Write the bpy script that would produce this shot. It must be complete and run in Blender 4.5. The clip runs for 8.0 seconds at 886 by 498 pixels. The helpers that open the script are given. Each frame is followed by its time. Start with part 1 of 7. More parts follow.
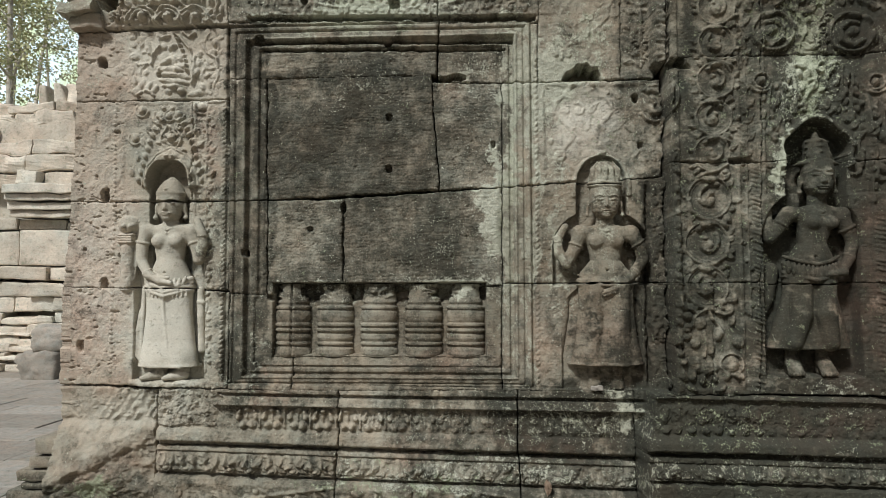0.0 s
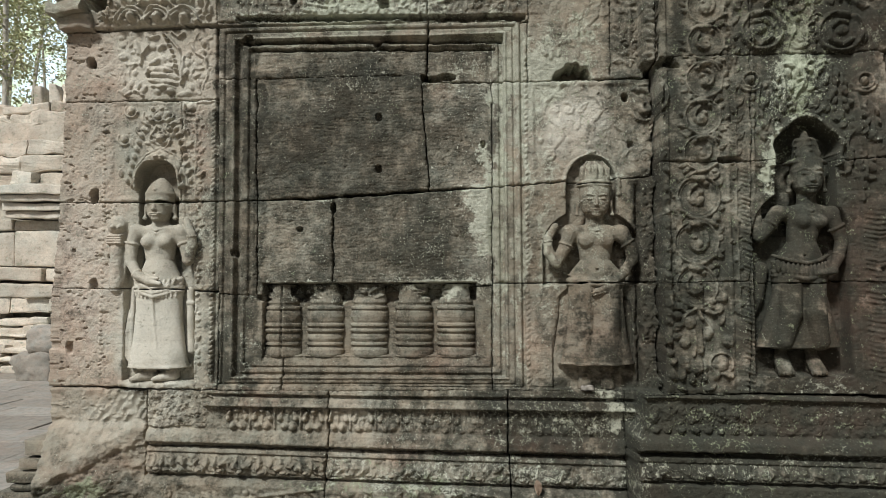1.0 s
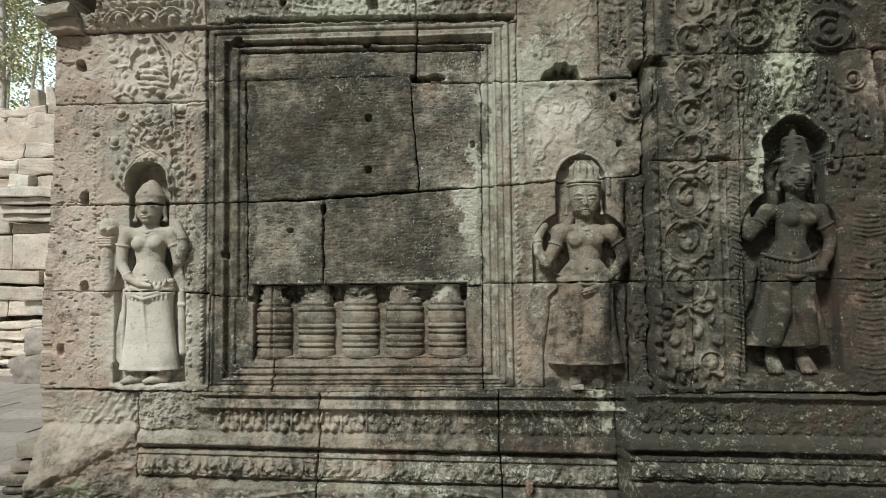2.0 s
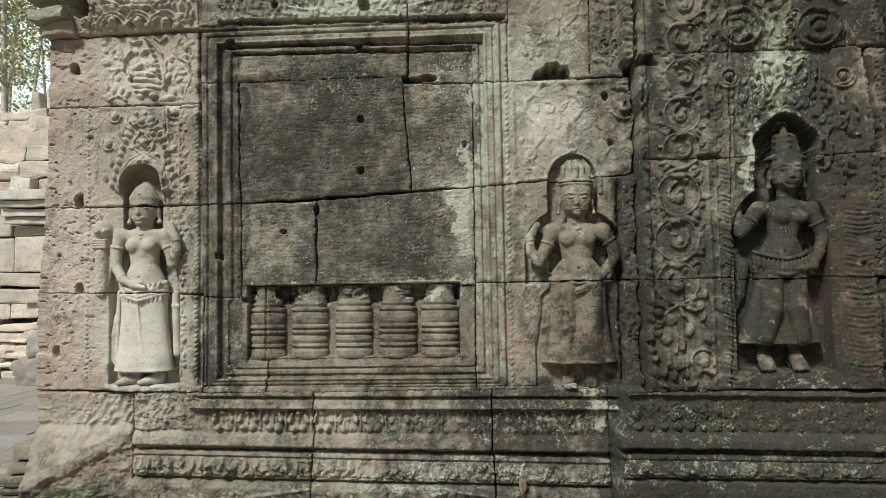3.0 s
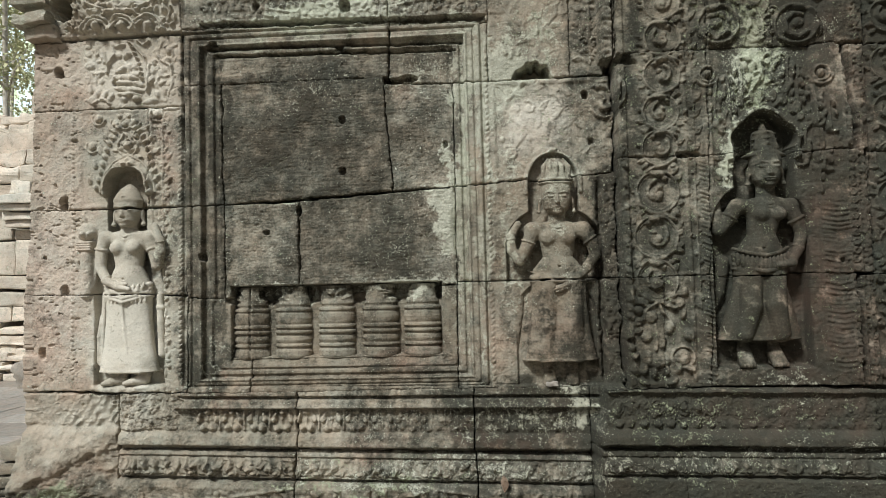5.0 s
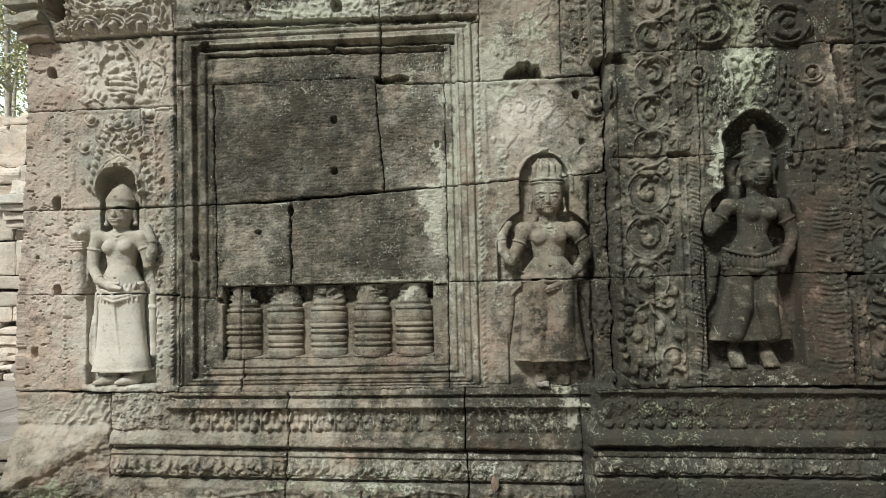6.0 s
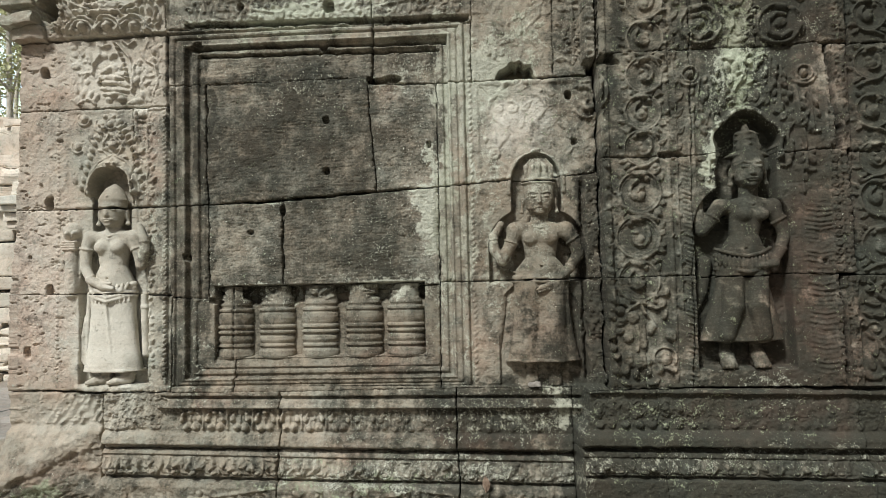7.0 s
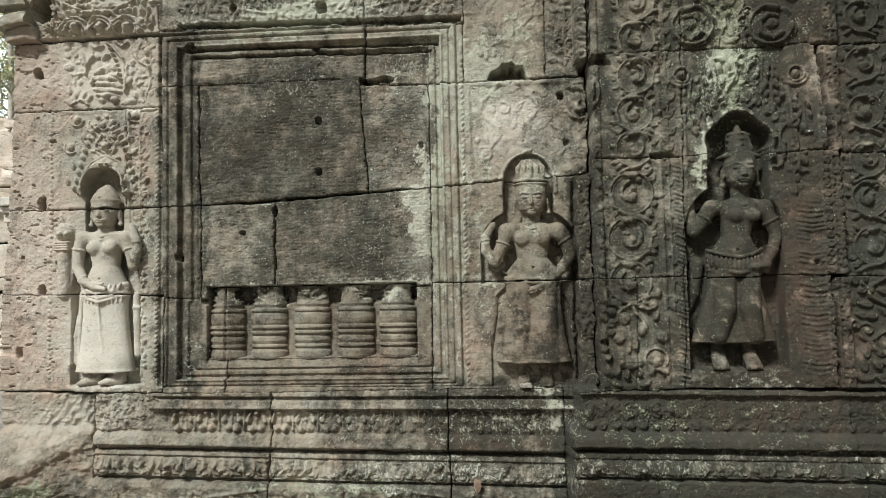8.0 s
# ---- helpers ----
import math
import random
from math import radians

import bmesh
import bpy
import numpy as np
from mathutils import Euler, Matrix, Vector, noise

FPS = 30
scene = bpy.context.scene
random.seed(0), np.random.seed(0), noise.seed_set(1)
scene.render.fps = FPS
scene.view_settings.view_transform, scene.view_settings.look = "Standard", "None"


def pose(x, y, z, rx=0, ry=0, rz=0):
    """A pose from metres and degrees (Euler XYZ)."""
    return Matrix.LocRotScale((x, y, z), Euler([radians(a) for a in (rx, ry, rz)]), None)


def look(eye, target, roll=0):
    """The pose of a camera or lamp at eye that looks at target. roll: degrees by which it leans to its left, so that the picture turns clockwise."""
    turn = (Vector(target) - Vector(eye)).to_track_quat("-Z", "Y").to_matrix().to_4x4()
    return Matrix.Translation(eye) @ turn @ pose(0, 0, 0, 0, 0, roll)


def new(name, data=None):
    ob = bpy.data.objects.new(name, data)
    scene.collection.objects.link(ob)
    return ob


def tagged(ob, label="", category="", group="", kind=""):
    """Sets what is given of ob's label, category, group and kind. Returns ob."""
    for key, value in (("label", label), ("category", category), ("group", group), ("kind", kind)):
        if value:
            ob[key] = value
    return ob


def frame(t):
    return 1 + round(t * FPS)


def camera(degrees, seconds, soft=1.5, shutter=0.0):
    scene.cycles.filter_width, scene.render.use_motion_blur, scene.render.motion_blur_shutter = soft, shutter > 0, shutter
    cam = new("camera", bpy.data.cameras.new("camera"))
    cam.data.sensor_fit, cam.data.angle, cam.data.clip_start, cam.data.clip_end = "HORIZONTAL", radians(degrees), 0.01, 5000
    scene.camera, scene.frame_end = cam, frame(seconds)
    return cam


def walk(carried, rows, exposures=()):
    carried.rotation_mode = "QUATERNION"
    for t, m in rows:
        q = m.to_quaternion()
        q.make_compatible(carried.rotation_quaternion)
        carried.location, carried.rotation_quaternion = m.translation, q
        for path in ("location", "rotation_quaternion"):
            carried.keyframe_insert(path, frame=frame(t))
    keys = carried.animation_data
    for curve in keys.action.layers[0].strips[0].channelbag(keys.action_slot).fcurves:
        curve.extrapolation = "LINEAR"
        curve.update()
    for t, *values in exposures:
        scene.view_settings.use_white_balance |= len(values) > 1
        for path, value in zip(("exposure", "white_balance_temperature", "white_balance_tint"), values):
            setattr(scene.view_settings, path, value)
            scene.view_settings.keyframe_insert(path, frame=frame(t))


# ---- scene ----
cam = camera(65.6, 8.0, 0.65)
METRES, EYE, TILT, LEAN, TURN = 0.4, 1.6, 0.0, 0.0, 3.3
ROWS = [
    (0.0, 0.0, 0.0, 0.0, 0.01, 3.0, 0.11),
    (0.5, 0.0493, 0.0085, -0.0022, -0.06, 3.0, 0.16),
    (1.0, 0.0985, 0.0123, 0.0009, -0.13, 2.99, 0.27),
    (1.5, 0.1565, 0.0126, 0.0001, -0.16, 3.02, 0.44),
    (3.0, 0.3397, -0.0197, -0.0043, 0.15, 3.02, 0.99),
    (3.5, 0.4067, -0.0347, -0.0073, 0.3, 3.0, 1.18),
    (4.0, 0.4697, -0.0452, -0.0121, 0.39, 3.01, 1.33),
    (4.5, 0.5406, -0.0519, -0.0144, 0.45, 3.01, 1.41),
    (6.0, 0.7442, -0.057, -0.0288, 0.72, 3.07, 1.37),
    (6.5, 0.8116, -0.0536, -0.0384, 0.83, 3.13, 1.34),
    (7.0, 0.8686, -0.0492, -0.0481, 0.9, 3.21, 1.31),
    (7.5, 0.9326, -0.0441, -0.0588, 0.99, 3.3, 1.27),
    (8.0, 0.9887, -0.0391, -0.0642, 1.06, 3.38, 1.23),
]
walk(cam, [(t, pose(0, 0, EYE, TILT, LEAN, TURN) @ pose(METRES * x, METRES * y, METRES * z, 90 + pitch, roll, yaw)) for t, x, y, z, yaw, pitch, roll in ROWS],
     exposures=[(0.0, -0.11, 6190, 8.5), (1.5, -0.03, 6190, 8.5), (4.0, 0.08, 6190, 8.5), (8.0, 0.20, 6190, 8.5)])

# ---- daylight ----
SUN_EL, SUN_AZ = 47.0, -153.4     # where the sun stands: its height, and its bearing from +y
world = bpy.data.worlds.new("sky")
scene.world = world
world.use_nodes = True
wn = world.node_tree
sky = wn.nodes.new("ShaderNodeTexSky")
sky.sky_type = "NISHITA"
sky.sun_disc = False
sky.sun_elevation = radians(SUN_EL)
sky.sun_rotation = radians(SUN_AZ)
sky.air_density, sky.dust_density = 1.0, 4.0
wn.links.new(sky.outputs[0], wn.nodes["Background"].inputs[0])
wn.nodes["Background"].inputs[1].default_value = 0.055
sun_data = bpy.data.lights.new("sun", "SUN")
sun_data.energy, sun_data.angle, sun_data.color = 4.3, radians(9), (1.0, 0.99, 0.96)
sun = new("sun", sun_data)
sun.matrix_world = look((-2.5, -1.8, 7.5), (0.0, 3.2, 1.5))

# ---- materials ----
def nodes_of(name):
    m = bpy.data.materials.new(name)
    m.use_nodes = True
    return m, m.node_tree, m.node_tree.nodes["Principled BSDF"]


class Net:
    """Short hand for a node tree."""

    def __init__(self, tree):
        self.t = tree

    def add(self, kind, **inputs):
        n = self.t.nodes.new("ShaderNode" + kind)
        for key, v in inputs.items():
            self.put(n.inputs[key.replace("_", " ")], v)
        return n

    def put(self, socket, v):
        if isinstance(v, bpy.types.NodeSocket):
            self.t.links.new(v, socket)
        else:
            socket.default_value = v

    def math(self, op, a, b=0.0, c=0.0, clamp=False):
        n = self.t.nodes.new("ShaderNodeMath")
        n.operation, n.use_clamp = op, clamp
        for i, v in enumerate((a, b, c)):
            self.put(n.inputs[i], v)
        return n.outputs[0]

    def mix(self, fac, a, b, blend="MIX"):
        n = self.t.nodes.new("ShaderNodeMix")
        n.data_type, n.blend_type = "RGBA", blend
        self.put(n.inputs[0], fac)
        self.put(n.inputs[6], a)
        self.put(n.inputs[7], b)
        return n.outputs[2]

    def noise(self, vec, scale, detail=4.0, rough=0.6, seed=0.0):
        n = self.add("TexNoise", Scale=scale, Detail=detail, Roughness=rough)
        n.noise_dimensions = "4D"
        self.put(n.inputs["Vector"], vec)
        n.inputs["W"].default_value = seed
        return n.outputs[0]

    def ramp(self, v, lo, hi):
        n = self.add("MapRange")
        n.interpolation_type = "SMOOTHSTEP"
        self.put(n.inputs[0], v)
        self.put(n.inputs[1], lo)
        self.put(n.inputs[2], hi)
        return n.outputs[0]


def rgb(r, g, b):
    return (r, g, b, 1.0)


def sandstone(name, stains=True, buff=(0.308, 0.298, 0.242), pink=(0.37, 0.285, 0.23), crust=(0.0185, 0.0195, 0.0155), bump=0.60, wall=(0.25, 0.2, 0.1, 0.2, 0.1), size=1.0):
    """Weathered sandstone. With stains, the crust, lichen, algae and bare red stone follow the stone's own marks; else they are even (wall)."""
    m, tree, bsdf = nodes_of(name)
    k = Net(tree)
    p = k.add("NewGeometry").outputs["Position"]
    if size != 1.0:
        sc = k.add("VectorMath")
        sc.operation = "SCALE"
        k.put(sc.inputs[0], p)
        sc.inputs["Scale"].default_value = 1.0 / size
        p = sc.outputs[0]
    wide = lambda v: k.math("MULTIPLY_ADD", v, 2.6, -0.8, clamp=True)      # spreads a noise over 0 to 1
    big = wide(k.noise(p, 2.2, 3, 0.55, 1))
    mid = wide(k.noise(p, 16.0, 6, 0.65, 2))
    fine = wide(k.noise(p, 95.0, 5, 0.7, 3))
    grain = wide(k.noise(p, 480.0, 2, 0.6, 4))
    stretch = k.add("Mapping")
    k.put(stretch.inputs["Vector"], p)
    stretch.inputs["Scale"].default_value = (14.0, 14.0, 110.0)
    bed = wide(k.noise(stretch.outputs[0], 1.0, 5, 0.65, 5))
    blotch = wide(k.noise(p, 8.0, 5, 0.65, 12))
    if stains:
        a = k.add("Attribute")
        a.attribute_name = "stain_shade"
        s = k.add("SeparateColor")
        k.put(s.inputs[0], a.outputs["Color"])
        dark, white, green = s.outputs
        b = k.add("Attribute")
        b.attribute_name = "tint"
        s2 = k.add("SeparateColor")
        k.put(s2.inputs[0], b.outputs["Color"])
        red, pale, _ = s2.outputs
    else:
        dark, white, green, red, pale = wall
    col = k.mix(big, rgb(*buff), rgb(buff[0] * 0.80, buff[1] * 0.81, buff[2] * 0.80))
    col = k.mix(k.math("MULTIPLY", red, k.math("MULTIPLY_ADD", mid, 0.7, 0.5), clamp=True), col, k.mix(mid, rgb(*pink), rgb(pink[0] * 0.85, pink[1] * 0.72, pink[2] * 0.66)))
    col = k.mix(k.math("MULTIPLY", pale, k.math("MULTIPLY_ADD", mid, 0.25, 0.78), clamp=True), col, rgb(0.53, 0.515, 0.45))
    # bedding streaks and grain
    col = k.mix(k.math("MULTIPLY_ADD", pale, -0.5, 0.45, clamp=True), col, k.mix(bed, rgb(0.62, 0.6, 0.58), rgb(1.2, 1.2, 1.2)), "MULTIPLY")
    col = k.mix(k.math("MULTIPLY_ADD", pale, -0.4, 0.6, clamp=True), col, k.mix(fine, rgb(0.55, 0.55, 0.55), rgb(1.3, 1.3, 1.3)), "MULTIPLY")
    col = k.mix(0.35, col, k.mix(grain, rgb(0.5, 0.5, 0.5), rgb(1.35, 1.35, 1.35)), "MULTIPLY")
    # dark crust, broken up at three scales
    t = k.math("ADD", k.math("MULTIPLY_ADD", mid, 0.46, -0.23), k.math("MULTIPLY_ADD", fine, 0.60, -0.30))
    t = k.math("ADD", t, k.math("MULTIPLY_ADD", bed, 0.24, -0.12))
    t = k.math("ADD", dark, k.math("MULTIPLY", t, k.math("MULTIPLY_ADD", dark, -0.75, 1.45)))       # an old thick crust is the more even
    col = k.mix(k.math("MULTIPLY", k.ramp(t, 0.06, 0.96), 0.96), col, k.mix(k.math("MULTIPLY", fine, grain), rgb(*crust), rgb(crust[0] * 3.6, crust[1] * 3.5, crust[2] * 3.2)) if not stains else k.mix(k.math("MULTIPLY", red, k.math("MULTIPLY_ADD", blotch, 1.6, -0.4), clamp=True), k.mix(k.math("MULTIPLY", fine, grain), rgb(*crust), rgb(crust[0] * 3.6, crust[1] * 3.5, crust[2] * 3.2)), rgb(0.062, 0.046, 0.035)))
    # warm and cool mottling
    hue = wide(k.noise(p, 6.5, 5, 0.7, 11))
    col = k.mix(k.math("MULTIPLY_ADD", pale, -0.6, 0.8, clamp=True), col, k.mix(hue, rgb(1.12, 1.0, 0.92), rgb(0.85, 0.95, 0.98)), "MULTIPLY")
    # green algae
    g = k.math("ADD", green, k.math("ADD", k.math("MULTIPLY_ADD", mid, 0.7, -0.35), k.math("MULTIPLY_ADD", fine, 0.7, -0.35)))
    col = k.mix(k.math("MULTIPLY", k.ramp(g, 0.3, 0.62), 0.8), col, k.mix(fine, rgb(0.085, 0.098, 0.06), rgb(0.31, 0.345, 0.235)))
    # pale lichen: crusts, and specks of three sizes in clusters
    raw, flake = white, wide(k.noise(p, 150.0, 4, 0.8, 9))
    blot = wide(k.noise(p, 36.0, 5, 0.7, 10))
    white = k.math("MULTIPLY", k.math("MULTIPLY", white, k.math("MULTIPLY_ADD", mid, 1.9, 0.0)), k.math("MULTIPLY_ADD", blotch, 1.7, 0.15))
    film = k.ramp(k.math("ADD", k.math("ADD", raw, k.math("MULTIPLY_ADD", mid, 0.3, -0.15)), k.math("ADD", k.math("MULTIPLY_ADD", blot, 0.55, -0.275), k.math("MULTIPLY_ADD", flake, 0.75, -0.375))), 0.44, 0.54)
    lich = k.math("MULTIPLY", film, 0.85)
    for scale, share, reach in ((55.0, 0.34, 0.4), (130.0, 0.55, 0.55), (250.0, 0.42, 0.62), (26.0, 0.30, 0.30)):
        spots = k.add("TexVoronoi", Scale=scale)
        k.put(spots.inputs["Vector"], p)
        keep = k.add("SeparateColor")
        k.put(keep.inputs[0], spots.outputs["Color"])
        on = k.math("LESS_THAN", keep.outputs[0], k.math("MULTIPLY", white, share))
        size = k.math("MULTIPLY", k.math("MULTIPLY_ADD", keep.outputs[1], 0.7, 0.3), reach)
        dist = k.math("ADD", spots.outputs["Distance"], k.math("MULTIPLY_ADD", fine, 0.75, -0.3))
        lich = k.math("MAXIMUM", lich, k.math("MULTIPLY", on, k.ramp(k.math("SUBTRACT", size, dist), 0.0, 0.16)))
    tone = k.mix(k.math("MULTIPLY", grain, k.math("MULTIPLY_ADD", blot, 0.8, 0.4)), rgb(0.17, 0.18, 0.14), rgb(0.60, 0.61, 0.51))
    col = k.mix(lich, col, k.mix(k.math("MULTIPLY", green, 0.8, clamp=True), tone, k.mix(grain, rgb(0.16, 0.19, 0.12), rgb(0.36, 0.40, 0.28))))
    if size != 1.0:                              # stones of a far wall differ from one another
        rnd = k.add("ObjectInfo").outputs["Random"]
        col = k.mix(0.85, col, k.mix(rnd, rgb(0.84, 0.80, 0.75), rgb(1.2, 1.2, 1.18)), "MULTIPLY")
    k.put(bsdf.inputs["Base Color"], col)
    bsdf.inputs["Roughness"].default_value = 0.92
    bsdf.inputs["Specular IOR Level"].default_value = 0.2
    hgt = k.math("ADD", k.math("MULTIPLY", fine, 0.7), k.math("MULTIPLY", grain, 0.3))
    hgt = k.math("ADD", hgt, k.math("MULTIPLY", bed, 0.45))
    hgt = k.math("ADD", hgt, k.math("MULTIPLY", lich, 0.25))
    bp = k.add("Bump", Distance=0.0042)
    k.put(bp.inputs["Strength"], k.math("MULTIPLY_ADD", pale, -0.62 * bump, bump, clamp=True))
    k.put(bp.inputs["Height"], hgt)
    k.put(bsdf.inputs["Normal"], bp.outputs[0])
    return m


STONE = sandstone("weathered_sandstone")
# far stone paler than the wall's: the sunlight there is put in its colour
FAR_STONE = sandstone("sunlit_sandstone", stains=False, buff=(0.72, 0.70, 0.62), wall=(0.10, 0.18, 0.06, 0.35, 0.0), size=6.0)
PAVING = sandstone("worn_paving", stains=False, buff=(0.36, 0.34, 0.31), pink=(0.3, 0.25, 0.2), wall=(0.12, 0.02, 0.0, 0.25, 0.1))


def plain_material(name, a, b, scale, rough=0.8):
    m, tree, bsdf = nodes_of(name)
    k = Net(tree)
    p = k.add("NewGeometry").outputs["Position"]
    k.put(bsdf.inputs["Base Color"], k.mix(k.ramp(k.noise(p, scale, 5, 0.6, 7), 0.3, 0.7), rgb(*a), rgb(*b)))
    bsdf.inputs["Roughness"].default_value = rough
    bp = k.add("Bump", Strength=0.5, Distance=0.02)
    k.put(bp.inputs["Height"], k.noise(p, scale * 4, 4, 0.6, 8))
    k.put(bsdf.inputs["Normal"], bp.outputs[0])
    return m


EARTH = plain_material("packed_earth", (0.20, 0.165, 0.125), (0.33, 0.29, 0.23), 1.5, 0.95)
BARK = plain_material("pale_bark", (0.36, 0.32, 0.26), (0.60, 0.56, 0.48), 6.0, 0.9)
LEAF = plain_material("leaf_green", (0.26, 0.29, 0.13), (0.58, 0.56, 0.32), 3.0, 0.6)
PALE_CHIP = plain_material("broken_sandstone", (0.20, 0.18, 0.155), (0.34, 0.315, 0.27), 60.0, 0.9)
DRY_LEAF = plain_material("dead_leaf", (0.22, 0.15, 0.10), (0.36, 0.27, 0.19), 40.0, 0.7)

# a far sheet that glows of itself, painted as bright haze and leaves
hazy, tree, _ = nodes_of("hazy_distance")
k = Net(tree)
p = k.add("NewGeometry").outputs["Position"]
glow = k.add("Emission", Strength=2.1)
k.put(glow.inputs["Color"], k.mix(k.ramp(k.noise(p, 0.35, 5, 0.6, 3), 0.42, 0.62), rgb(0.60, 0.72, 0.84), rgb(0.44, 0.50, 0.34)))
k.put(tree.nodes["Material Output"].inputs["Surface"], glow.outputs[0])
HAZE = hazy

# ---- the relief: a height map of the whole carved wall, in metres ----
Y0 = 3.27                       # plane of the main wall; heights count from it towards the courtyard
STEP = 0.0025
RX0, RX1, RZ0, RZ1 = -2.02, 2.62, 0.42, 3.32
NX, NZ = int((RX1 - RX0) / STEP) + 1, int((RZ1 - RZ0) / STEP) + 1
GX, GZ = RX0 + STEP * np.arange(NX), RZ0 + STEP * np.arange(NZ)
XX, ZZ = np.meshgrid(GX, GZ)
KX, KZ = np.meshgrid(np.fft.rfftfreq(NX, STEP), np.fft.fftfreq(NZ, STEP))


def field(seed, size, slope=2.4, sx=1.0, sz=1.0):
    """Smooth random field, mean 0, deviation 1; size in metres."""
    w = np.fft.rfft2(np.random.default_rng(seed).standard_normal((NZ, NX)))
    f = np.fft.irfft2(w / (1 + (np.hypot(KX * sx, KZ * sz) * size) ** 2) ** (slope / 2), (NZ, NX))
    return (f - f.mean()) / f.std()


def blur(a, s):
    return np.fft.irfft2(np.fft.rfft2(a) * np.exp(-2 * (math.pi * s) ** 2 * (KX ** 2 + KZ ** 2)), (NZ, NX))


def sst(a, b, x):
    t = np.clip((x - a) / (b - a), 0, 1)
    return t * t * (3 - 2 * t)


def win(x0, x1, z0, z1):
    i0, i1 = max(0, int((z0 - RZ0) / STEP)), min(NZ, int((z1 - RZ0) / STEP) + 2)
    j0, j1 = max(0, int((x0 - RX0) / STEP)), min(NX, int((x1 - RX0) / STEP) + 2)
    return slice(i0, max(i0, i1)), slice(j0, max(j0, j1))


def sample(a, x, z):
    u, v = np.clip((x - RX0) / STEP, 0, NX - 1.001), np.clip((z - RZ0) / STEP, 0, NZ - 1.001)
    j, i = u.astype(int), v.astype(int)
    u, v = u - j, v - i
    return (a[i, j] * (1 - u) + a[i, j + 1] * u) * (1 - v) + (a[i + 1, j] * (1 - u) + a[i + 1, j + 1] * u) * v


N_BIG, N_MID, N_FINE = field(1, 0.5), field(2, 0.08), field(3, 0.012, 2.0)
N_BED = field(4, 0.05, 2.2, 2.4, 0.4)
N_PIT = field(5, 0.02, 3.0)


